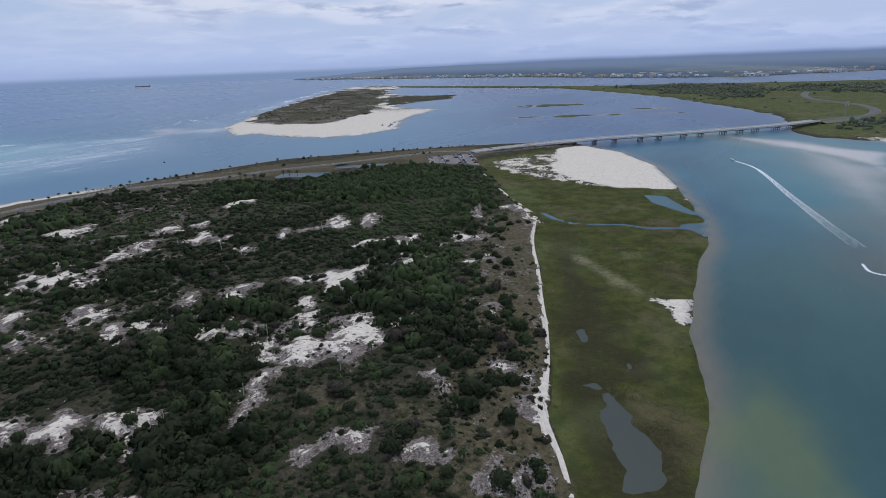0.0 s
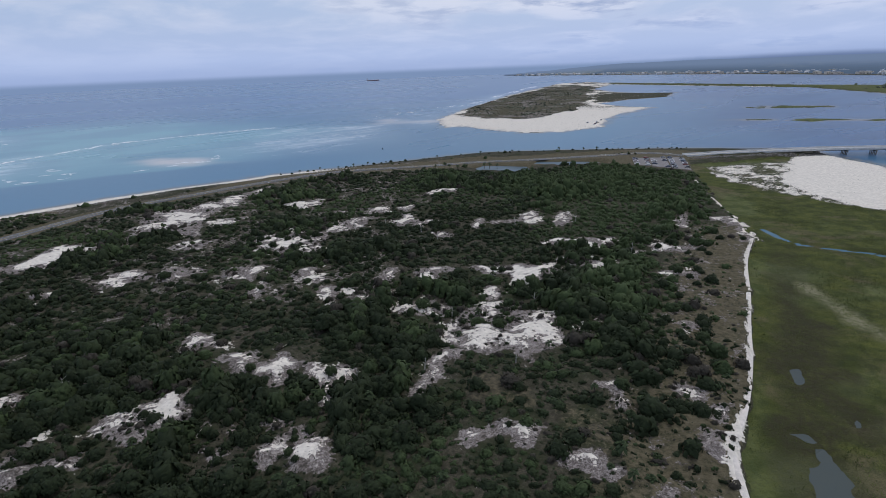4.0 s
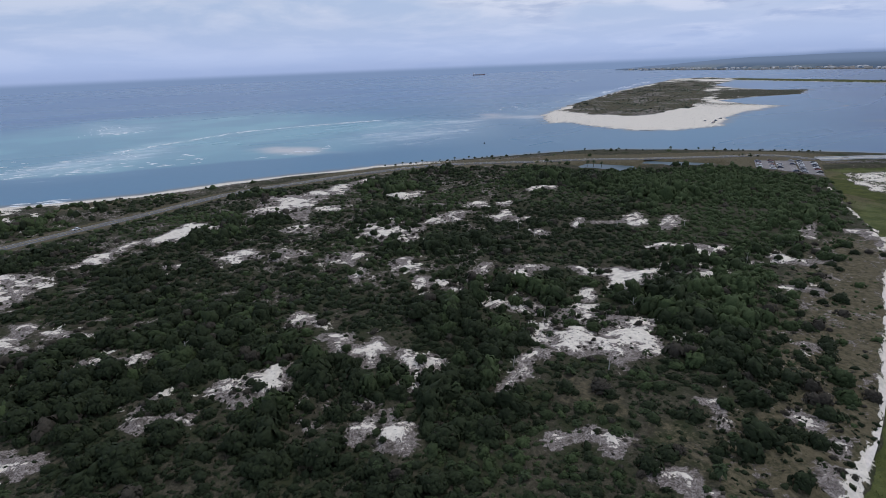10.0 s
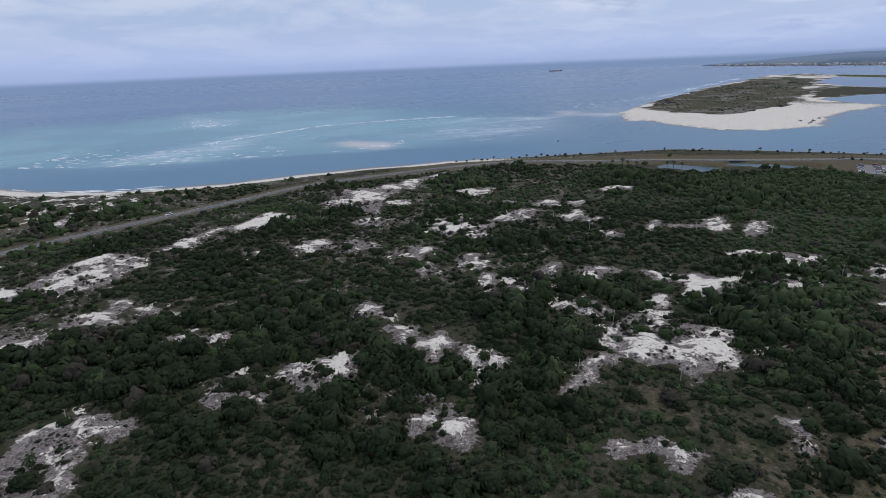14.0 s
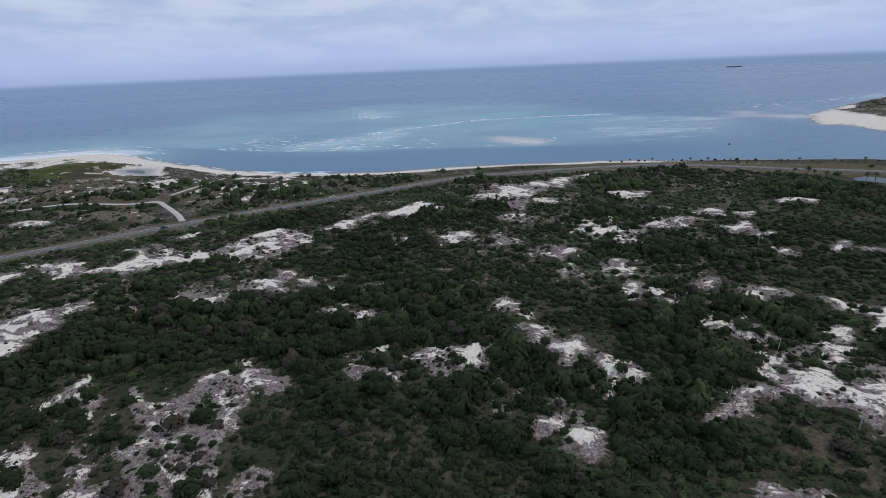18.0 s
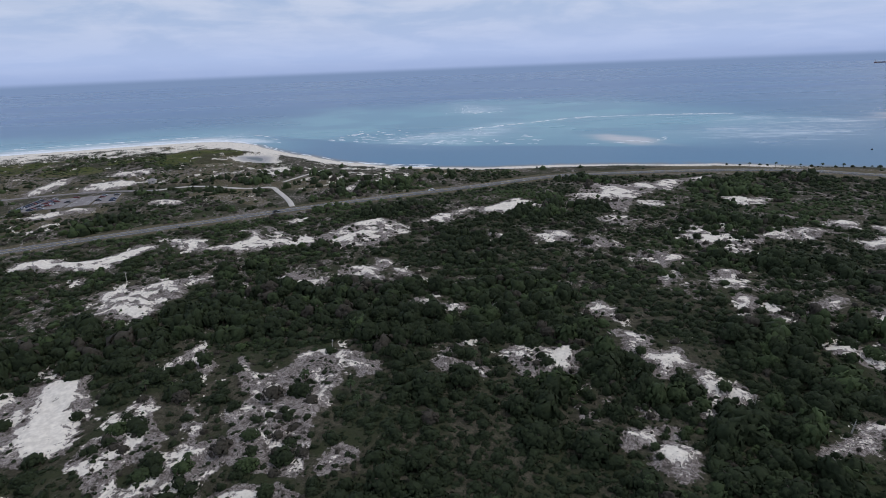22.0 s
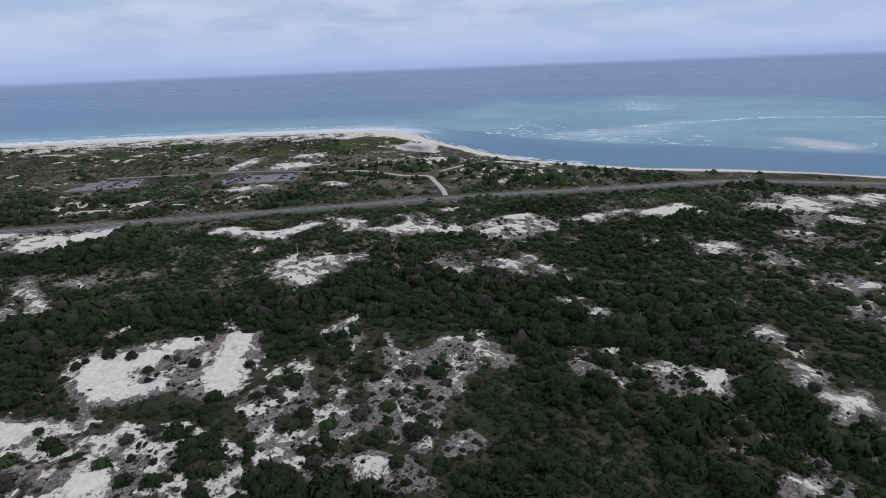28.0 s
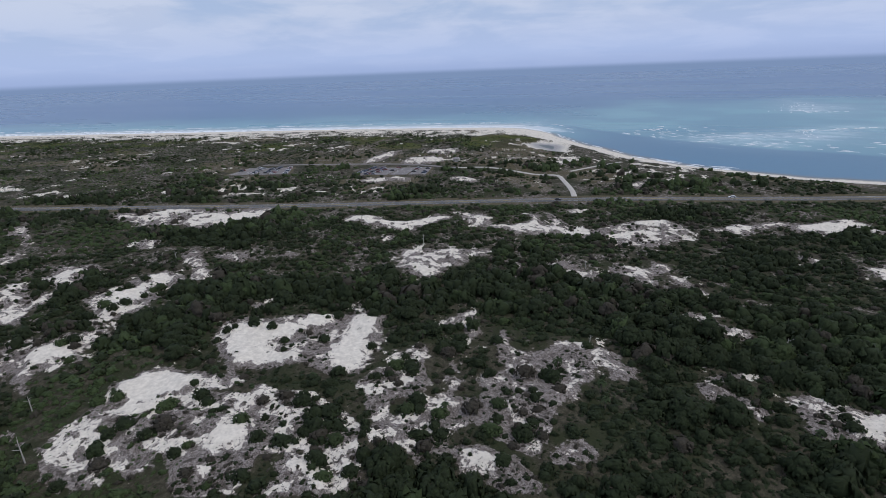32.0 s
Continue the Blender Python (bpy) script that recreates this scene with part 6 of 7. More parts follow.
# ---- bridge over the inlet ----
def build_bridge():
    line = smooth_line(BRIDGE, 8)
    P = np.array(line)
    run = np.concatenate([[0], np.cumsum(np.hypot(*np.diff(P, axis=0).T))])
    deck_z = 2.2 + 3.6 * np.minimum(step(0, 150, run), step(620, 400, run))
    ob = tagged(new("bridge"), "long low concrete road bridge on pile bents over the inlet", "bridge")
    on = run < 462
    over = int(on.sum())

    def run_part(name, a, b, offs, mat, label=""):
        V, F = ribbon(line[a:b], deck_z[a:b], offs)
        me = new(name, mesh_np(name, V, F, [mat]))
        me.parent = ob
        tagged(me, label)
    run_part("deck", 0, over, [(-5.6, -1.0), (-5.6, 0), (5.6, 0), (5.6, -1.0), (3.4, -1.9), (-3.4, -1.9), (-5.6, -1.0)], CONCRETE, "pale concrete deck")
    run_part("carriageway", 0, over, [(-5.0, 0.05), (5.0, 0.05)], DECKING, "pale grey worn concrete surface")
    for s in (-1, 1):
        run_part("parapet", 0, over, [(s * 5.65, -0.2), (s * 5.65, 0.95), (s * 5.3, 0.95), (s * 5.2, 0)], CONCRETE, "pale concrete parapet")
    run_part("centre_line", 0, over, [(-0.15, 0.07), (0.15, 0.07)], YELLOW)
    T = np.gradient(P, axis=0)
    k, n = 60.0, 0
    while k < 455:
        i = int(np.searchsorted(run, k))
        x, y, a = P[i, 0], P[i, 1], math.atan2(T[i, 1], T[i, 0])
        z = deck_z[i] - 1.9
        g = min(height(x, y), 0) - 0.6
        bent = part("bent_cap", box(bmesh.new(), x, y, z - 0.45, 1.2, 11.6, 0.9, a), PILE, ob, "stained concrete bent cap")
        for s in (-4.8, -2.4, 0, 2.4, 4.8):
            px, py = x - math.sin(a) * s, y + math.cos(a) * s
            part("column", tube(bmesh.new(), (px, py, g), (px, py, z - 0.4), 0.4, 0.4, 6), PILE, bent)
        k += 26.0
    for i in (6, over - 1):
        x, y, a = P[i, 0], P[i, 1], math.atan2(T[i, 1], T[i, 0])
        part("abutment", box(bmesh.new(), x, y, (deck_z[i] - 0.95) / 2 - 1.0, 5.0, 12.4, deck_z[i] + 1.0, a), PILE, ob, "stained concrete abutment")
    # the road that goes on behind the bridge
    V, F = ribbon(line[over - 1:], np.maximum(deck_z[over - 1:], 1.9) + 0.1, [(-5.4, -0.9), (-4.4, 0), (4.4, 0), (5.4, -0.9)])
    tagged(new("road_curve", mesh_np("road_curve", V, F, [ASPHALT])), "pale asphalt road curving away beyond the bridge", "road", kind="structure")
    V, F = ribbon(line[over - 1:], np.maximum(deck_z[over - 1:], 1.9) - 0.6, [(-13, -2.2), (-6.2, 0.1), (6.2, 0.1), (13, -2.2)])
    tagged(new("embankment", mesh_np("embankment", V, F, [VERGE])), "grassy road embankment beyond the bridge", "embankment", kind="structure")


build_bridge()


# ---- single plants near the camera's sweep ----
def mesh_part(name, me, parent, label=""):
    ob = new(name, me)
    ob.parent = parent
    return tagged(ob, label)


def make_tree(seed, radius, tall, label):
    """A spreading evergreen oak: short tapered trunk, limbs, and a crown of leafy tufts."""
    rg = random.Random(seed)
    ob = tagged(new("oak_tree"), label, "tree", "trees in the dune scrub")
    part("trunk", tube(bmesh.new(), (0, 0, -0.4), (0.1, 0.05, tall * 0.4), radius * 0.09, radius * 0.06), BARK, ob)
    for k in range(4):
        a = k * 1.6 + rg.uniform(-0.4, 0.4)
        part("limb", tube(bmesh.new(), (0.1, 0.05, tall * 0.36), (math.cos(a) * radius * 0.55, math.sin(a) * radius * 0.55, tall * 0.66), radius * 0.05, radius * 0.02, 5), BARK, ob)
    VV, FF, o = [], [], 0
    for k in range(7):
        V, F = crown(seed * 13 + k, 48, cap=0.27)
        a = k * 1.05 + rg.uniform(-0.3, 0.3)
        d = 0 if k == 0 else radius * rg.uniform(0.36, 0.58)
        s = radius * (0.62 if k == 0 else rg.uniform(0.38, 0.52))
        V = V * np.array([s, s, tall * (0.5 if k == 0 else rg.uniform(0.36, 0.46))]) + np.array([math.cos(a) * d, math.sin(a) * d, tall * (0.42 if k == 0 else rg.uniform(0.18, 0.34))])
        VV.append(V), FF.append(F + o)
        o += len(V)
    mesh_part("crown", mesh_np("crown", np.concatenate(VV), np.concatenate(FF), [LEAF]), ob, "dark green leafy crown")
    return ob


def make_shrub(seed, tone, label):
    """A rounded dune shrub about a metre in radius, with stems."""
    rg = random.Random(seed)
    ob = tagged(new("shrub"), label, "shrub", "single shrubs on the open dune")
    for k in range(3):
        a = k * 2.1 + rg.uniform(-0.5, 0.5)
        part("stem", tube(bmesh.new(), (0, 0, -0.15), (math.cos(a) * 0.4, math.sin(a) * 0.4, 0.5), 0.05, 0.025, 5), BARK, ob)
    V, F = crown(300 + seed, 110, cap=0.19)
    mesh_part("crown", mesh_np("crown", V, F, [LEAF], dict(tone=np.full(len(V), tone))), ob)
    return ob


def frond_fan(seed, count, length, droop):
    """A palm's head of pleated, drooping fronds."""
    rg = np.random.default_rng(seed)
    V, F = [], []
    for k in range(count):
        a = k * 2.4 + rg.uniform(-0.2, 0.2)
        e = rg.uniform(-0.25, 1.2)
        d = np.array([math.cos(a) * math.cos(e), math.sin(a) * math.cos(e), math.sin(e)])
        side = np.array([-math.sin(a), math.cos(a), 0])
        L, o = length * rg.uniform(0.75, 1.1), len(V)
        for f, w in ((0.08, 0.03), (0.45, 0.2), (0.75, 0.3), (1.0, 0.06)):
            p = d * L * f - np.array([0, 0, droop * L * f * f])
            V += [p - side * w * L * 0.8, p + np.array([0, 0, 0.05 * L]), p + side * w * L * 0.8]
        for r in range(3):
            q = o + r * 3
            F += [(q, q + 1, q + 4), (q, q + 4, q + 3), (q + 1, q + 2, q + 5), (q + 1, q + 5, q + 4)]
    return np.array(V), np.array(F)


def make_palm(seed, tall, label):
    ob = tagged(new("cabbage_palm"), label, "palm", "palms in the dune scrub")
    if tall > 0.8:
        part("trunk", tube(bmesh.new(), (0, 0, -0.3), (0.15, 0.1, tall), 0.2, 0.15), BARK, ob)
    V, F = frond_fan(seed, 26, 1.75, 0.55)
    mesh_part("head", mesh_np("head", V + np.array([0.15, 0.1, max(tall, 0.3)]), F, [PALM]), ob, "grey-green pleated fronds")
    return ob


def spots(n, region, seed, near, far, ok, apart):
    """Up to n free spots of the plan, no two closer than the given distance."""
    rg = np.random.default_rng(seed)
    X, Y = rg.uniform(region[0], region[1], 40000), rg.uniform(region[2], region[3], 40000)
    r = np.hypot(X, Y)
    k = (r > near) & (r < far) & in_sight(X, Y)
    X, Y = X[k], Y[k]
    k = ok(X, Y, rg)
    out = []
    for x, y in zip(X[k], Y[k]):
        if all((x - a) ** 2 + (y - b) ** 2 > apart ** 2 for a, b in out):
            out.append((float(x), float(y)))
            if len(out) == n:
                break
    return out


def plant_all(makers, places, smin, smax, seed):
    rg = random.Random(seed)
    kinds = [m for m in makers]
    for k, (x, y) in enumerate(places):
        s = rg.uniform(smin, smax)
        m = pose(x, y, height(x, y) - 0.1, 0, 0, rg.uniform(0, 360))
        ob = kinds[k % len(kinds)]
        if k >= len(kinds):
            ob = copy_thing(ob, m)
        else:
            ob.matrix_basis = m
        ob.scale = (s, s, s * rg.uniform(0.85, 1.15))


P_ = lambda key: (lambda X, Y: grid_at(X, Y, PL[key]))
plant_all([make_tree(401 + i, 3.6 + 0.35 * i, 4.4 + 0.5 * i, lab) for i, lab in enumerate(("broad dark green live oak above the scrub", "rounded dark green live oak in dune scrub", "tall dark green evergreen oak with lobed crown", "wide dark green oak beside bare sand"))],
          spots(150, (-230, 60, -200, 240), 402, 92, 240, lambda X, Y, rg: (P_("scrub")(X, Y) > 0.8) & (to_line(X, Y, PATH_L) > 14) & (P_("edge")(X, Y) < -2.4) & (X + 0.12 * Y < 0) & (fbm(X, Y, 42, 72, 2) > 0.05), 7.5), 0.75, 1.2, 403)
plant_all([make_shrub(i, t, lab) for i, (t, lab) in enumerate(((0.1, "dark green rounded shrub on open dune sand"), (0.3, "dark green shrub on grey littered sand"), (0.5, "mid green shrub beside the sand path"), (0.7, "bright green myrtle shrub on dune"), (1.3, "grey-brown leafless shrub on sand"), (0.2, "dense dark shrub among dry grass")))],
          spots(290, (-210, 60, -190, 300), 405, 86, 320, lambda X, Y, rg: (P_("scrub")(X, Y) > 0.05) & (P_("scrub")(X, Y) < 0.6) & (P_("marsh")(X, Y) < 0.05) & (P_("road")(X, Y) > 14), 2.6), 0.6, 3.1, 406)
plant_all([make_palm(411 + i, t, lab) for i, (t, lab) in enumerate(((0.2, "low grey-green palmetto in the scrub"), (1.6, "young cabbage palm with grey-green fronds"), (3.4, "cabbage palm with bare trunk above shrubs"), (0.5, "star-shaped palmetto beside open sand")))],
          spots(170, (-200, 60, -160, 260), 412, 86, 260, lambda X, Y, rg: (P_("scrub")(X, Y) > 0.3) & (rg.uniform(0, 1, X.shape) < 0.25 + 0.75 * step(0, 60, X + 90)), 3.4), 0.65, 1.05, 413)


def make_snag(seed, tall, label):
    """A dead, bleached tree: a leaning trunk with a few broken branches."""
    rg = random.Random(seed)
    ob = tagged(new("dead_tree"), label, "dead tree", "bleached snags in the scrub")
    top = (rg.uniform(-0.5, 0.5), rg.uniform(-0.5, 0.5), tall)
    part("trunk", tube(bmesh.new(), (0, 0, -0.4), top, 0.2, 0.07, 6), SNAG, ob)
    for k in range(4):
        f, a = 0.45 + 0.13 * k, k * 2.2 + rg.uniform(-0.4, 0.4)
        p = Vector(top) * f
        q = p + Vector((math.cos(a), math.sin(a), 0.7)) * tall * rg.uniform(0.16, 0.28)
        part("branch", tube(bmesh.new(), p, q, 0.08, 0.03, 5), SNAG, ob)
    return ob


plant_all([make_snag(421 + i, t, lab) for i, (t, lab) in enumerate(((5.0, "bleached grey dead tree standing above the scrub"), (3.8, "short broken dead tree among dark shrubs"), (6.0, "tall bare dead trunk with stub branches")))],
          spots(26, (-320, 20, -200, 320), 422, 120, 340, lambda X, Y, rg: (P_("scrub")(X, Y) > 0.5) & (P_("edge")(X, Y) > -2.9) & (P_("road")(X, Y) > 16), 14), 0.7, 1.15, 423)

# the row of small trees along the causeway's sea side, and clumps by the ponds
ROW = [p for p in smooth_line([(-330, 395), (-262, 468), (-180, 535), (-105, 571), (-20, 598), (20, 604)], 5.5)]
row_rng = random.Random(5)
row = [(x + row_rng.uniform(-3, 3), y + row_rng.uniform(-2, 2)) for x, y in ROW if row_rng.random() < 0.85]
row += [(-95 + row_rng.uniform(-18, 18), 452 + row_rng.uniform(-4, 4)) for _ in range(6)] + [(-38 + row_rng.uniform(-14, 14), 556 + row_rng.uniform(-2, 2)) for _ in range(8)]
kinds = []
for i, (r, h, lab) in enumerate(((1.7, 2.6, "small round dark tree beside the causeway"), (1.2, 2.2, "small clipped shrub beside the causeway"))):
    t = make_tree(431 + i, r, h, lab)
    tagged(t, group="trees along the causeway")
    kinds.append(t)
p = make_palm(433, 3.2, "cabbage palm on the causeway verge")
tagged(p, group="trees along the causeway")
plant_all(kinds + [p], row, 0.5, 1.1, 434)
tall_palm = make_palm(435, 4.2, "tall cabbage palm standing beside the roadside ponds")
plant_all([tall_palm], [(-192, 441), (-183, 441), (-177, 437), (-171, 442), (-154, 465), (-149, 466), (-142, 466)], 1.0, 1.4, 436)


# ---- marsh grass ----
def marsh_grass():
    rg = np.random.default_rng(451)
    X, Y = rg.uniform(0, 175, 42000), rg.uniform(60, 420, 42000)
    k = (grid_at(X, Y, PL["marsh"]) > 0.7) & (grid_at(X, Y, PL["z"]) > 0.06) & (grid_at(X, Y, PL["sand"]) < 0.4) & (np.hypot(X, Y) > 85)
    k &= rg.uniform(0, 1, X.shape) < 0.25 + 0.75 * step(-0.1, 0.35, fbm(X, Y, 14, 452, 3))
    X, Y = X[k], Y[k]
    Z, n = grid_at(X, Y, PL["z"]), len(X)
    h = rg.uniform(0.16, 0.36, n) * (1 + 0.6 * step(0, 0.5, fbm(X, Y, 14, 453, 2)))
    w = h * rg.uniform(1.0, 2.2, n)
    a0 = rg.uniform(0, math.tau, n)
    V = []
    for j in range(3):
        a = a0 + j * math.tau / 3
        for f, lift in ((-0.5, 0.0), (0.5, 0.0)):
            V.append(np.stack([X + np.cos(a + f) * w * 0.3, Y + np.sin(a + f) * w * 0.3, Z - 0.05 + lift], -1))
        V.append(np.stack([X + np.cos(a) * w, Y + np.sin(a) * w, Z + h], -1))
    V = np.stack(V, 1).reshape(-1, 3)
    F = (np.array([(0, 1, 2), (3, 4, 5), (6, 7, 8)])[None] + (np.arange(n) * 9)[:, None, None]).reshape(-1, 3)
    tone = np.repeat(0.4 + 0.5 * fbm(X, Y, 30, 454, 3) + 0.2 * rg.normal(0, 1, n), 9)
    tagged(new("marsh_grass", mesh_np("marsh_grass", V, F, [MARSH_BLADE], dict(tone=np.clip(tone, 0, 1)))), "olive green salt marsh grass beside tidal pools", "grass", kind="stuff")


MARSH_BLADE = leaf_material("marsh_blade", (0.045, 0.056, 0.017), (0.085, 0.095, 0.03), (0.12, 0.1, 0.05))
marsh_grass()


# ---- cars ----
def make_car(k, label):
    """A car about 4.6 m long, nose along +y."""
    paint = PAINTS[k % len(PAINTS)]
    ob = tagged(new("car"), label, "car")
    bm = bmesh.new()
    prof = [(-2.3, 0.35), (-2.3, 0.85), (-1.9, 1.0), (1.0, 0.95), (2.15, 0.8), (2.3, 0.6), (2.3, 0.35)]
    sides = [[bm.verts.new((s * 0.88, y, z)) for y, z in prof] for s in (-1, 1)]
    bm.faces.new(sides[0][::-1]), bm.faces.new(sides[1])
    for i in range(len(prof)):
        j = (i + 1) % len(prof)
        bm.faces.new((sides[0][i], sides[0][j], sides[1][j], sides[1][i]))
    bmesh.ops.recalc_face_normals(bm, faces=bm.faces)
    part("body", bm, paint, ob)
    part("cabin", box(bmesh.new(), 0, -0.45, 1.2, 1.62, 2.7, 0.52, 0, 0.78), GLASS, ob, "dark glazed cabin")
    part("roof", box(bmesh.new(), 0, -0.45, 1.49, 1.28, 2.0, 0.06), paint, ob)
    for x in (-0.8, 0.8):
        for y in (-1.45, 1.4):
            part("wheel", tube(bmesh.new(), (x - 0.1, y, 0.33), (x + 0.1, y, 0.33), 0.33, 0.33, 10), TYRE, ob)
    return ob


CARS = [make_car(0, "white car with dark windows"), make_car(1, "black car with dark windows"), make_car(2, "silver-grey car with dark windows"), make_car(3, "dark red car with dark windows"), make_car(4, "dark blue car with dark windows")]
used = set()


def put_car(k, x, y, z, turn, group, label=""):
    ob = CARS[k % len(CARS)]
    m = pose(x, y, z, 0, 0, turn)
    if k % len(CARS) in used:
        ob = copy_thing(ob, m)
    else:
        ob.matrix_basis = m
        used.add(k % len(CARS))
    return tagged(ob, label, "car", group)


# cars on the coast road, each in its lane
RL = np.array(ROAD_L)
for k, (x, y) in enumerate([(-362, 28), (-371, 141)]):
    i = int(np.argmin(np.hypot(RL[:, 0] - x, RL[:, 1] - y)))
    t = RL[min(i + 1, len(RL) - 1)] - RL[i - 1]
    t /= np.hypot(*t)
    s = -1 if k % 2 else 1
    nx, ny = t[1] * s * 1.8, -t[0] * s * 1.8
    f = np.array((x, y)) - RL[i]
    px, py = RL[i] + t * (f @ t)
    zr = float(np.mean([max(height(*RL[j]), 0.5) for j in range(max(i - 4, 0), i + 5)]))
    put_car((1, 0)[k], px + nx, py + ny, zr + 0.24, math.degrees(math.atan2(-t[0] * s, t[1] * s)), "cars on the coast road", ("black", "white")[k] + " car driving on the coast road")


# ---- car parks ----
def car_park(name, corners, bays, rows, seed, fill, label, group):
    """A flat paved lot between four corners, with painted bays and parked cars."""
    c = [Vector(p) for p in corners]
    z = max(height(*p) for p in corners) + 0.25
    ob = tagged(new(name), label, "car park", kind="structure")
    rg = random.Random(seed)

    def at(u, v):
        return (c[0] * (1 - u) + c[1] * u) * (1 - v) + (c[3] * (1 - u) + c[2] * u) * v

    for k in range(rows):
        bm = bmesh.new()
        u0, u1 = k / rows + 0.012, (k + 1) / rows - 0.012
        lo = [bm.verts.new((*at(u, v), z - 0.9)) for u, v in ((u0, 0), (u1, 0), (u1, 1), (u0, 1))]
        hi = [bm.verts.new((*at(u, v), z)) for u, v in ((u0, 0), (u1, 0), (u1, 1), (u0, 1))]
        bm.faces.new(hi)
        for i in range(4):
            bm.faces.new((lo[i], lo[(i + 1) % 4], hi[(i + 1) % 4], hi[i]))
        part("paving", bm, LOT, ob, "worn mauve-grey asphalt")
        along = at((u0 + u1) / 2, 1) - at((u0 + u1) / 2, 0)
        turn = math.degrees(math.atan2(-along.x, along.y)) + 90
        for s in (0.16, 0.84):
            for b in range(bays):
                p, q = at(u0 + (u1 - u0) * s, (b + 0.5) / bays), at(u0 + (u1 - u0) * s, b / bays)
                part("bay_line", box(bmesh.new(), q.x, q.y, z + 0.006, 4.6, 0.12, 0.012, math.radians(turn - 90)), WHITE, ob)
                if rg.random() < fill(k, rows):
                    put_car(rg.randrange(5), p.x, p.y, z, turn + rg.choice((0, 180)) + rg.uniform(-3, 3), group, "")


car_park("car_park", LOT_DUNES, 11, 4, 7, lambda k, n: (0.75, 0.2, 0.05, 0.25)[k], "mauve-grey paved car park among dunes, one end full", "cars parked by the dunes")
car_park("car_park", LOT_FAR, 9, 3, 8, lambda k, n: (0.1, 0.4, 0.85)[k], "grey paved car park behind the beach, partly full", "cars parked behind the beach")
car_park("car_park", LOT_BRIDGE, 10, 3, 9, lambda k, n: 0.45, "pale sandy car park beside the bridge, half full", "cars parked beside the bridge")



def make_hut(x, y, turn, w, d, label):
    """A small park building with a shallow hipped roof."""
    ob = tagged(new("park_building"), label, "building", "park buildings behind the beach")
    wall = part("wall", box(bmesh.new(), 0, 0, 1.2, w, d, 3.0), WALLS[1], ob)
    part("door", box(bmesh.new(), -w * 0.25, -d / 2 - 0.03, 0.75, 1.0, 0.08, 2.1), ROOFS[1], wall)
    part("window", box(bmesh.new(), w * 0.2, -d / 2 - 0.03, 1.5, 1.2, 0.08, 0.7), GLASS, wall)
    bm = bmesh.new()
    e = [bm.verts.new(p) for p in ((-w / 2 - 0.7, -d / 2 - 0.7, 2.7), (w / 2 + 0.7, -d / 2 - 0.7, 2.7), (w / 2 + 0.7, d / 2 + 0.7, 2.7), (-w / 2 - 0.7, d / 2 + 0.7, 2.7), (-w / 2 + d * 0.4, 0, 4.2), (w / 2 - d * 0.4, 0, 4.2))]
    for f in ((0, 1, 5, 4), (2, 3, 4, 5), (1, 2, 5), (3, 0, 4), (3, 2, 1, 0)):
        bm.faces.new([e[i] for i in f])
    part("roof", bm, ROOFS[1], ob, "grey-brown hipped roof")
    ob.matrix_basis = pose(x, y, height(x, y) + 0.2, 0, 0, turn)


make_hut(-525, -59, 75, 6, 4, "small tan park building with grey-brown roof beside the car park")

# vehicles on the sand of the island across the inlet
isle_rng = random.Random(12)
for k in range(14):
    x, y = -98 + isle_rng.gauss(0, 12), 835 + isle_rng.gauss(0, 30)
    if height(x, y) > 0.3:
        put_car(isle_rng.randrange(5), x, y, height(x, y), isle_rng.uniform(0, 360), "cars on the far sand", "car parked on the sand across the inlet")
for k in range(22):
    f = k / 21
    x, y = -425 + 10 * f + isle_rng.uniform(-4, 4), 1130 + 700 * f
    if height(x, y) > 0.2:
        put_car(isle_rng.randrange(5), x, y, height(x, y), isle_rng.uniform(-15, 15), "cars on the far sand", "car parked along the far beach")


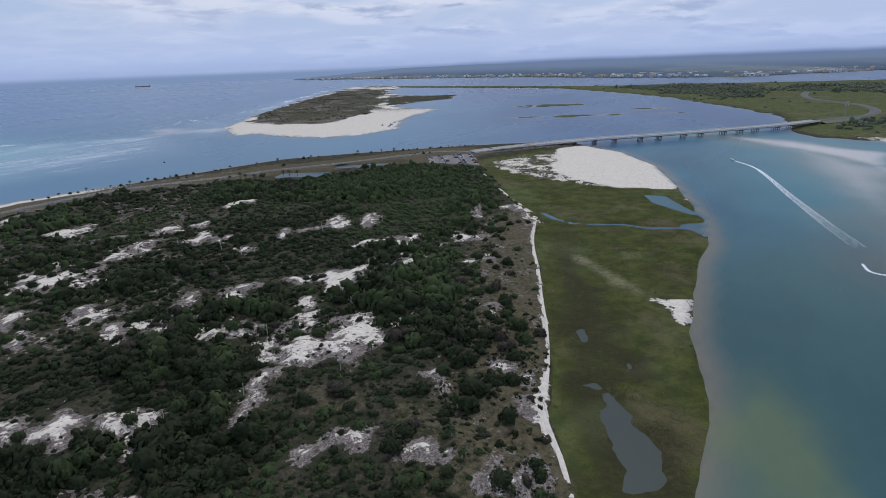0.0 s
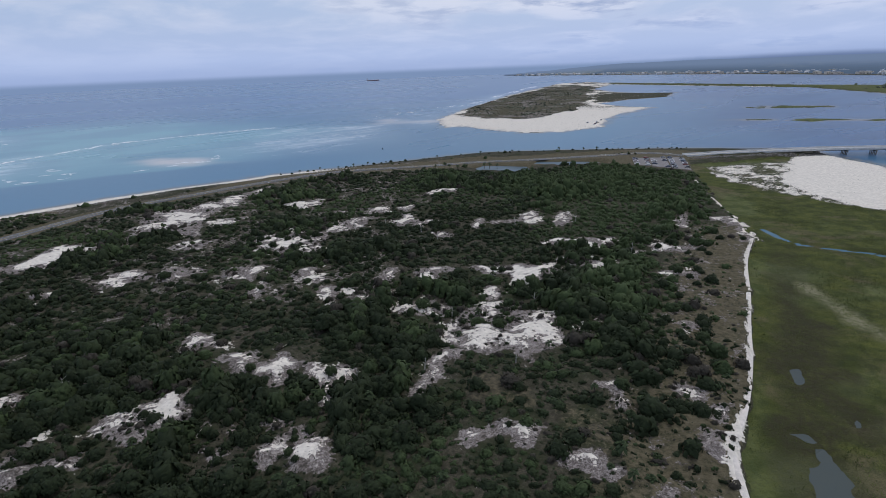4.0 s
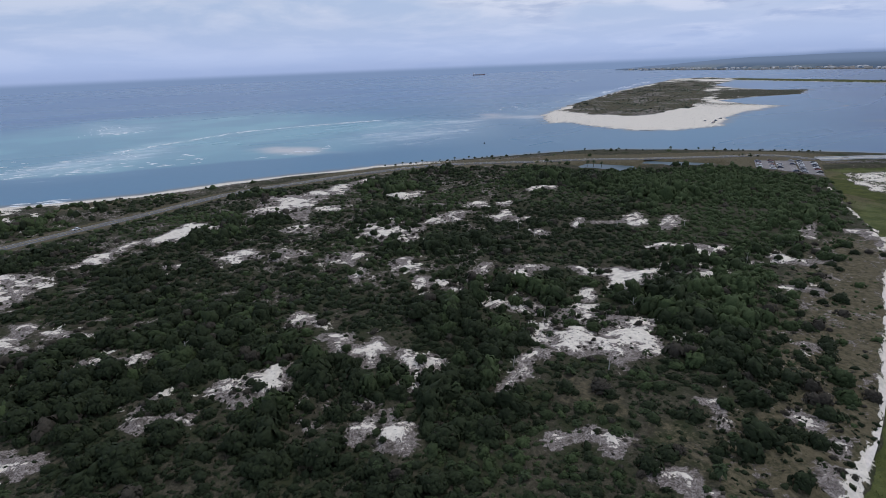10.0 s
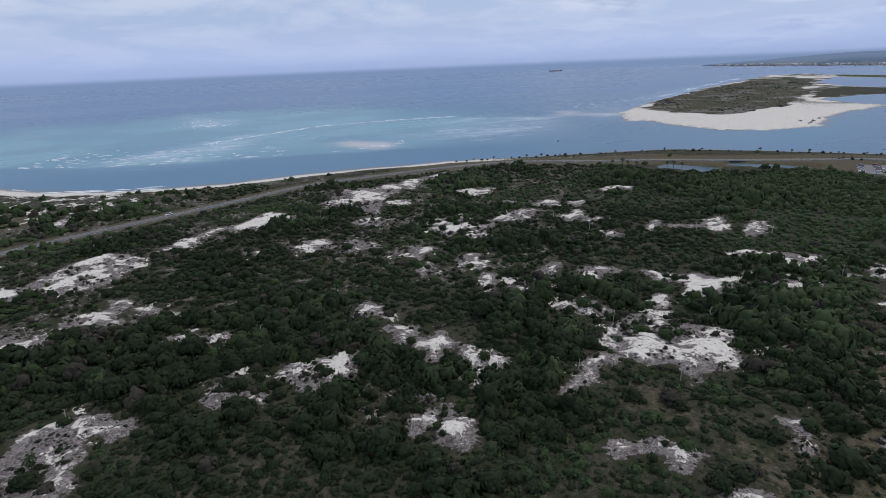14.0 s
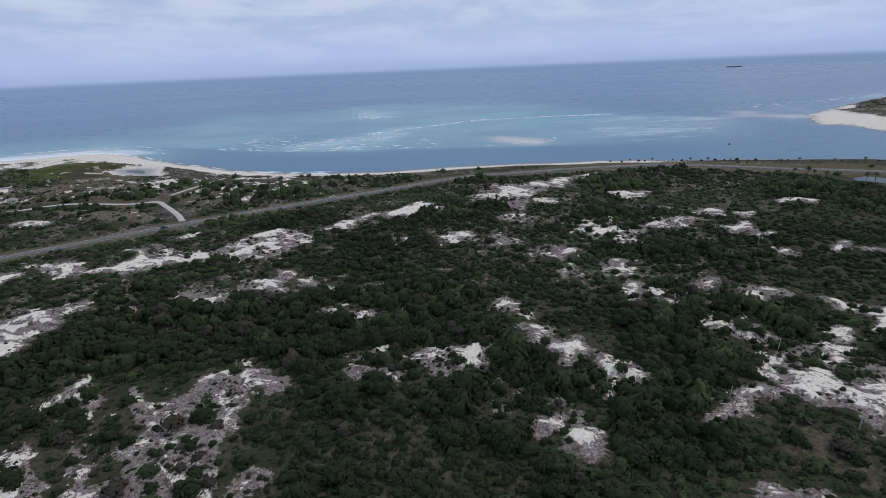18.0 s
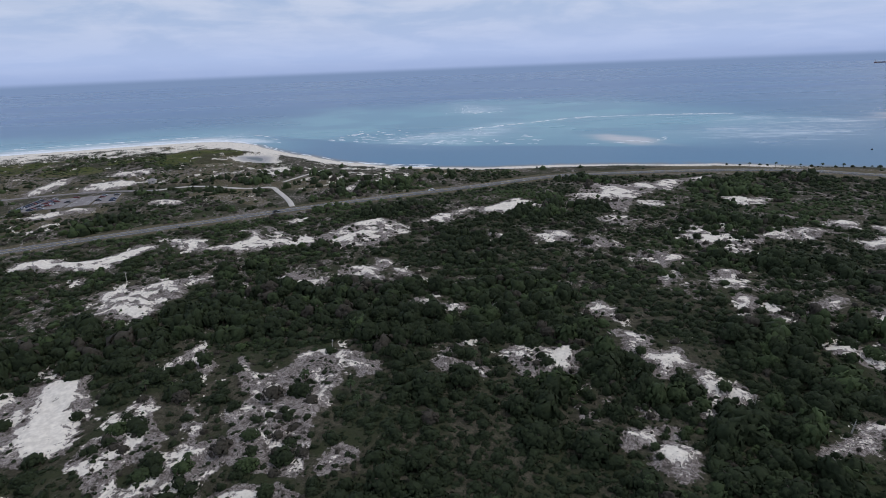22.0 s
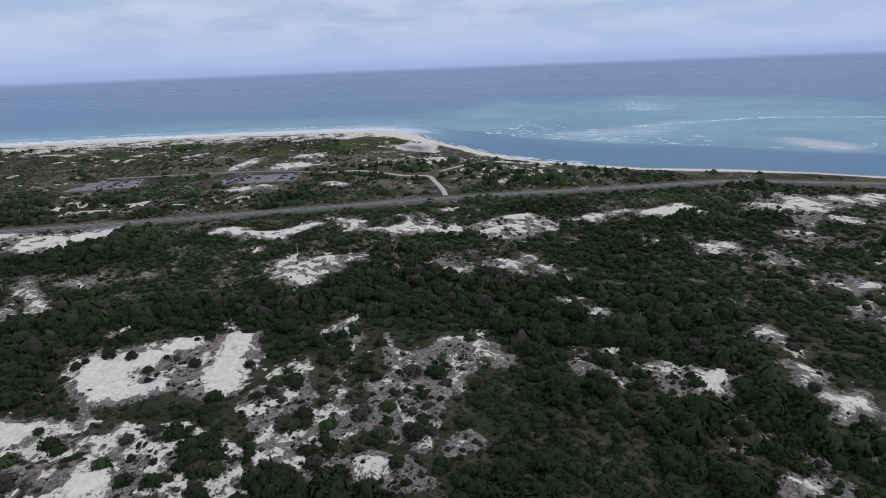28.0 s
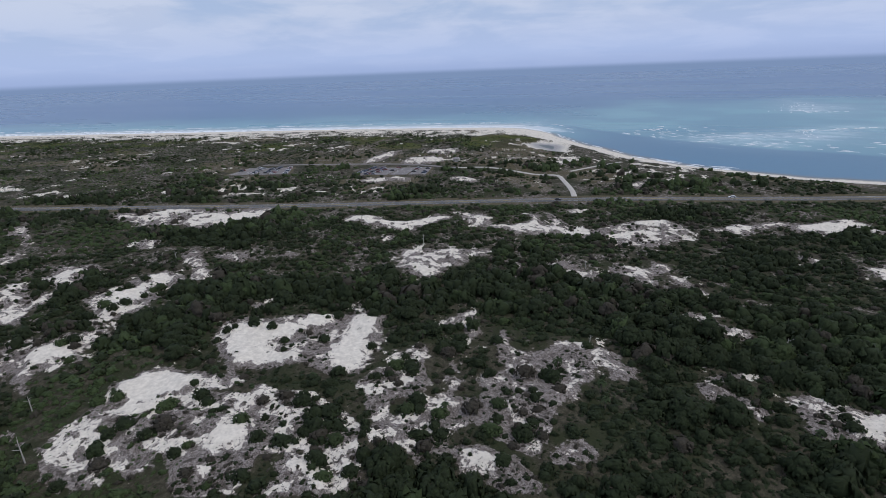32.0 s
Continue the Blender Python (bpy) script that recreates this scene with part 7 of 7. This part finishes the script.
# ---- surf, wake, boats ----
def surf():
    rg = np.random.default_rng(501)
    V, F = [], []

    def crest(x, y, a, length, width):
        n = max(4, int(length / 3))
        o = len(V)
        bend = rg.uniform(-0.25, 0.25)
        for i in range(n + 1):
            f = i / n
            s = (f - 0.5) * length
            w = width * math.sin(math.pi * min(max(f, 0.04), 0.96)) * rg.uniform(0.45, 1.2)
            px, py = x + math.cos(a) * s - math.sin(a) * bend * s * s / length, y + math.sin(a) * s + math.cos(a) * bend * s * s / length
            V.append((px + math.sin(a) * w * 0.6, py - math.cos(a) * w * 0.6, 0.03))
            V.append((px, py, 0.15 + 0.42 * w))
            V.append((px - math.sin(a) * w, py + math.cos(a) * w, 0.03))
        for i in range(n):
            q = o + i * 3
            F.extend([(q, q + 1, q + 4, q + 3), (q + 1, q + 2, q + 5, q + 4)])

    def along(pts, n, spread, la, lb, w):
        L = smooth_line(pts, 6)
        for _ in range(n):
            i = rg.integers(1, len(L) - 1)
            t = math.atan2(L[i + 1][1] - L[i - 1][1], L[i + 1][0] - L[i - 1][0])
            crest(L[i][0] + rg.normal(0, spread), L[i][1] + rg.normal(0, spread), t + rg.normal(0, 0.12), rg.uniform(la, lb), w * rg.uniform(0.4, 1.2))
    # the long soft break and short crests scattered over the shoal's edge
    along([(-728, 354), (-737, 400), (-745, 450), (-750, 500), (-755, 560), (-737, 606), (-712, 655), (-678, 713), (-636, 764)], 120, 3.6, 4, 13, 1.2)
    along([(-728, 354), (-700, 345), (-665, 330)], 14, 3, 4, 10, 1.0)
    edge = smooth_line([(-740, 130), (-707, 150), (-633, 205), (-564, 285), (-520, 345)], 6)
    for _ in range(150):
        i = rg.integers(1, len(edge) - 1)
        d = abs(rg.normal(0, 1)) * 62 + 5
        if rg.uniform() < 0.45 + 0.55 * (i / len(edge) < 0.6):
            crest(edge[i][0] - 0.72 * d, edge[i][1] + 0.6 * d, 0.82 + rg.normal(0, 0.1), rg.uniform(3, 13), rg.uniform(0.5, 1.5))
    along([(-1145, 530), (-1080, 500), (-986, 456)], 26, 16, 6, 20, 2.0)
    along([(-1010, 460), (-980, 470), (-960, 520)], 12, 10, 6, 18, 1.8)
    along([(-520, 380), (-480, 455), (-500, 520)], 12, 8, 5, 14, 1.0)
    along([(-500, 900), (-540, 1000), (-500, 1100), (-470, 1250)], 26, 9, 6, 18, 1.0)
    along([(-470, 1500), (-490, 1800), (-510, 2200)], 40, 6, 20, 60, 2.4)
    L = [(x, y) for x, y in smooth_line(SHORE[26:] + [(-860, -2000)], 8)]
    for i in range(1, len(L) - 1):
        a = math.atan2(L[i + 1][1] - L[i - 1][1], L[i + 1][0] - L[i - 1][0])
        far = min(1.0, max(0.0, (-L[i][0] - 740) / 90))
        for off, w, chance in ((2, 1.4 + 1.4 * far, 0.5 + 0.48 * far), (6, 1.2 + 0.6 * far, 0.3 + 0.3 * far), (9 + 22 * far, 1.2, 0.15 + 0.45 * far), (20 + 50 * far, 0.9, 0.5 * far)):
            if rg.uniform() < chance:
                q, w = off + rg.normal(0, 1.5), w * (1 + 0.5 * far)
                crest(L[i][0] + math.sin(a) * q, L[i][1] - math.cos(a) * q, a, rg.uniform(8, 20), w * rg.uniform(0.5, 1.1))
    tagged(new("surf", mesh_np("surf", np.array(V), np.array(F), [FOAM], smooth=True)), "white breaking wave crests over shoals and along beaches", "surf", kind="stuff")


surf()


def wake(pts, w0, w1, label, seed):
    """A band of churned foam trailing a boat: solid at the head, tearing into flecks behind."""
    rg = np.random.default_rng(seed)
    L = np.array(smooth_line(pts, 1.2))
    V, F = [], []
    for i in range(1, len(L) - 1):
        f = i / len(L)
        t = L[i + 1] - L[i - 1]
        t = t / np.hypot(*t)
        nrm = np.array([-t[1], t[0]])
        w = w0 + (w1 - w0) * f
        for k in range(int(42 * (1 - f) ** 0.7 + 5)):
            s = rg.uniform(-1, 1) if k % 3 else math.copysign(rg.uniform(0.8, 1.05), rg.uniform(-1, 1))
            p = L[i] + nrm * s * w + t * rg.uniform(-1, 1)
            r = rg.uniform(0.08, 0.24) * (1.25 - 0.6 * f)
            o = len(V)
            V.append((*p, 0.13))
            for q in range(5):
                a = q * math.tau / 5 + rg.uniform(-0.3, 0.3)
                e = p + t * math.cos(a) * r * 2.2 + nrm * math.sin(a) * r
                V.append((*e, 0.02))
            F.extend([(o, o + 1 + q, o + 1 + (q + 1) % 5) for q in range(5)])
    tagged(new("boat_wake", mesh_np("boat_wake", np.array(V), np.array(F), [FOAM])), label, "wake", kind="stuff")


wake([(241, 472), (240, 433), (215, 344), (199, 285), (189, 244)], 0.6, 3.2, "long white boat wake across the inlet", 511)
wake([(176, 224), (173, 215), (177, 210), (184, 208)], 0.35, 0.9, "short curved white boat wake", 512)


def make_boat(x, y, turn):
    ob = tagged(new("motorboat"), "small white motorboat at the head of its wake", "boat")
    bm = bmesh.new()
    prof = [(-2.6, 0.9), (-1.0, 1.05), (1.0, 1.0), (2.3, 0.55), (3.0, 0.05)]
    top = [bm.verts.new((s * w, q, 0.75 + 0.05 * q)) for s in (-1, 1) for q, w in prof]
    low = [bm.verts.new((s * w * 0.5, q * 0.92, -0.15)) for s in (-1, 1) for q, w in prof]
    n = len(prof)
    for s in (0, n):
        for i in range(n - 1):
            bm.faces.new((top[s + i], top[s + i + 1], low[s + i + 1], low[s + i]))
    for i in range(n - 1):
        bm.faces.new((top[i], top[i + 1], top[n + i + 1], top[n + i]))
        bm.faces.new((low[i], low[i + 1], low[n + i + 1], low[n + i]))
    bm.faces.new((top[0], low[0], low[n], top[n]))
    part("hull", bm, WALLS[0], ob, "white hull")
    part("console", box(bmesh.new(), 0, -0.2, 1.1, 0.8, 1.0, 0.8, 0, 0.8), WALLS[2], ob)
    part("outboard_motor", box(bmesh.new(), 0, -2.75, 0.7, 0.4, 0.5, 0.9, 0, 0.8), TYRE, ob)
    ob.matrix_basis = pose(x, y, 0, 0, 0, turn)


make_boat(241.5, 477, 4)


def make_ship(x, y, turn):
    """A cargo ship of about 100 m far out at sea."""
    hull_m = plain("ship_red_hull", (0.22, 0.13, 0.13), 0.7, scale=0.05)
    ob = tagged(new("cargo_ship"), "dark red cargo ship far out at sea", "ship")
    bm = bmesh.new()
    prof = [(-72, 9), (-60, 12), (50, 12), (66, 7), (76, 0.5)]
    n = len(prof)
    top = [bm.verts.new((q, s * w, 8 + (4 if q > 60 else 0))) for s in (-1, 1) for q, w in prof]
    low = [bm.verts.new((q * 0.97, s * w * 0.9, -2)) for s in (-1, 1) for q, w in prof]
    for s in (0, n):
        for i in range(n - 1):
            bm.faces.new((top[s + i], top[s + i + 1], low[s + i + 1], low[s + i]))
    for i in range(n - 1):
        bm.faces.new((top[i], top[i + 1], top[n + i + 1], top[n + i]))
    bm.faces.new((top[0], low[0], low[n], top[n]))
    part("hull", bm, hull_m, ob, "dark red hull")
    part("bridge_house", box(bmesh.new(), -58, 0, 15, 14, 18, 14), WALLS[0], ob, "pale deckhouse")
    part("funnel", tube(bmesh.new(), (-66, 0, 20), (-66, 0, 29), 2.5, 2.2, 8), hull_m, ob)
    for q in (-30, -5, 20, 45):
        part("hatch", box(bmesh.new(), q, 0, 9, 18, 16, 2), ROOFS[1], ob)
        part("deck_crane", tube(bmesh.new(), (q + 12, 0, 8), (q + 12, 0, 20), 1.0, 0.6, 6), ROOFS[0], ob)
    ob.matrix_basis = pose(x, y, 0, 0, 0, turn) @ Matrix.Scale(0.68, 4)


make_ship(-2280, 4028, 28)


def make_buoy(x, y):
    ob = tagged(new("channel_buoy"), "dark channel buoy floating beside the shoal", "buoy")
    part("float", tube(bmesh.new(), (0, 0, -0.4), (0, 0, 0.6), 1.0, 0.9, 12), TYRE, ob)
    part("tower", tube(bmesh.new(), (0, 0, 0.6), (0, 0, 1.7), 0.6, 0.2, 4), TYRE, ob)
    ob.matrix_basis = pose(x, y, 0)


make_buoy(-312, 562)


# ---- far bank: power line, houses, town ----
def make_pylon(x, y, tall, label):
    ob = tagged(new("power_pole"), label, "power pole")
    z = max(height(x, y), 0) - 0.5
    part("shaft", tube(bmesh.new(), (0, 0, 0), (0, 0, tall), 0.55, 0.3, 8), STEEL, ob)
    for h in (0.84, 0.92, 0.99):
        arm = part("cross_arm", box(bmesh.new(), 0, 0, tall * h, 9.0, 0.5, 0.5), STEEL, ob)
        for q in (-4, 4):
            part("insulator", tube(bmesh.new(), (q, 0, tall * h - 1.2), (q, 0, tall * h), 0.3, 0.3, 6), ROOFS[0], arm)
    ob.matrix_basis = pose(x, y, z, 0, 0, 35)


make_pylon(481, 693, 26, "tall steel power pole beside the bridge road")


def make_house(k, w, d, h, label, flat):
    ob = tagged(new("building"), label, "building", "buildings of the far town")
    wall = part("wall", box(bmesh.new(), 0, 0, h / 2 - 0.5, w, d, h + 1), WALLS[k % 4], ob)
    if flat:
        part("roof", box(bmesh.new(), 0, 0, h + 0.3, w + 0.6, d + 0.6, 0.6), ROOFS[k % 3], ob)
    else:
        bm = bmesh.new()
        e = [bm.verts.new(p) for p in ((-w / 2 - .5, -d / 2 - .5, h), (w / 2 + .5, -d / 2 - .5, h), (w / 2 + .5, d / 2 + .5, h), (-w / 2 - .5, d / 2 + .5, h), (-w / 2 + 1, 0, h + d * 0.3), (w / 2 - 1, 0, h + d * 0.3))]
        for f in ((0, 1, 5, 4), (2, 3, 4, 5), (1, 2, 5), (3, 0, 4), (3, 2, 1, 0)):
            bm.faces.new([e[i] for i in f])
        part("roof", bm, ROOFS[k % 3], ob)
    n = max(2, int(w / 11))
    for i in range(n):
        for fl in range(max(1, int(h / 4))):
            for s in (-1, 1):
                part("window", box(bmesh.new(), -w / 2 + (i + 0.5) * w / n, s * (d / 2 + 0.02), 1.8 + fl * 3.6, w / n * 0.5, 0.12, 1.6), GLASS, wall)
    return ob


HOUSES = [make_house(0, 16, 10, 6, "white pitched-roof house in the far town", False), make_house(1, 30, 16, 7, "tan flat-roofed warehouse in the far town", True),
          make_house(0, 42, 18, 8, "white grey harbour shed in the far town", True), make_house(3, 18, 12, 10, "cream apartment block in the far town", True)]
town_rng = random.Random(77)
TOWN_L = smooth_line(TOWN[:7], 30)
first = set()
for k in range(330):
    i = town_rng.randrange(len(TOWN_L) - 1)
    x, y = TOWN_L[i]
    d = 25 + town_rng.random() ** 1.7 * 420
    r = math.hypot(x, y)
    x, y = x * (1 + d / r) + town_rng.uniform(-15, 15), y * (1 + d / r) + town_rng.uniform(-15, 15)
    if math.hypot(x, y) > 4700 or height(x, y) < 0.4:
        continue
    h = town_rng.choice((0, 0, 1, 1, 2, 3))
    m = pose(x, y, height(x, y), 0, 0, town_rng.uniform(0, 180))
    if h in first:
        copy_thing(HOUSES[h], m)
    else:
        HOUSES[h].matrix_basis = m
        first.add(h)

# vehicles and sheds on the sandy landing beyond the bridge
for k in range(12):
    x, y = 452 + k * 9 + isle_rng.uniform(-3, 3), 598 - k * 5 + isle_rng.uniform(-5, 5)
    if height(x, y) > 0.3:
        put_car(isle_rng.randrange(5), x, y, height(x, y), isle_rng.uniform(0, 360), "cars on the landing", "car parked on the sandy landing beyond the bridge")


# ---- rocks at the bridge's foot ----
def riprap():
    rg = np.random.default_rng(601)
    V, F = [], []
    L = smooth_line([(20, 540), (60, 552), (108, 574), (130, 586), (128, 600)], 1.2)
    base = np.array([(1, 0, 0), (-1, 0, 0), (0, 1, 0), (0, -1, 0), (0, 0, 1), (0, 0, -1)], float)
    tri = [(0, 2, 4), (2, 1, 4), (1, 3, 4), (3, 0, 4), (2, 0, 5), (1, 2, 5), (3, 1, 5), (0, 3, 5)]
    for x, y in L:
        for _ in range(4):
            p = np.array([x + rg.normal(0, 2), y + rg.normal(0, 2), 0])
            p[2] = height(p[0], p[1]) + 0.1
            o = len(V)
            V.extend(base * rg.uniform(0.4, 1.1, (6, 1)) * rg.uniform(0.7, 1.3, 3) + p)
            F.extend([(a + o, b + o, c + o) for a, b, c in tri])
    tagged(new("riprap", mesh_np("riprap", np.array(V), np.array(F), [ROCK])), "grey rock revetment at the foot of the bridge", "rocks", kind="stuff")


riprap()
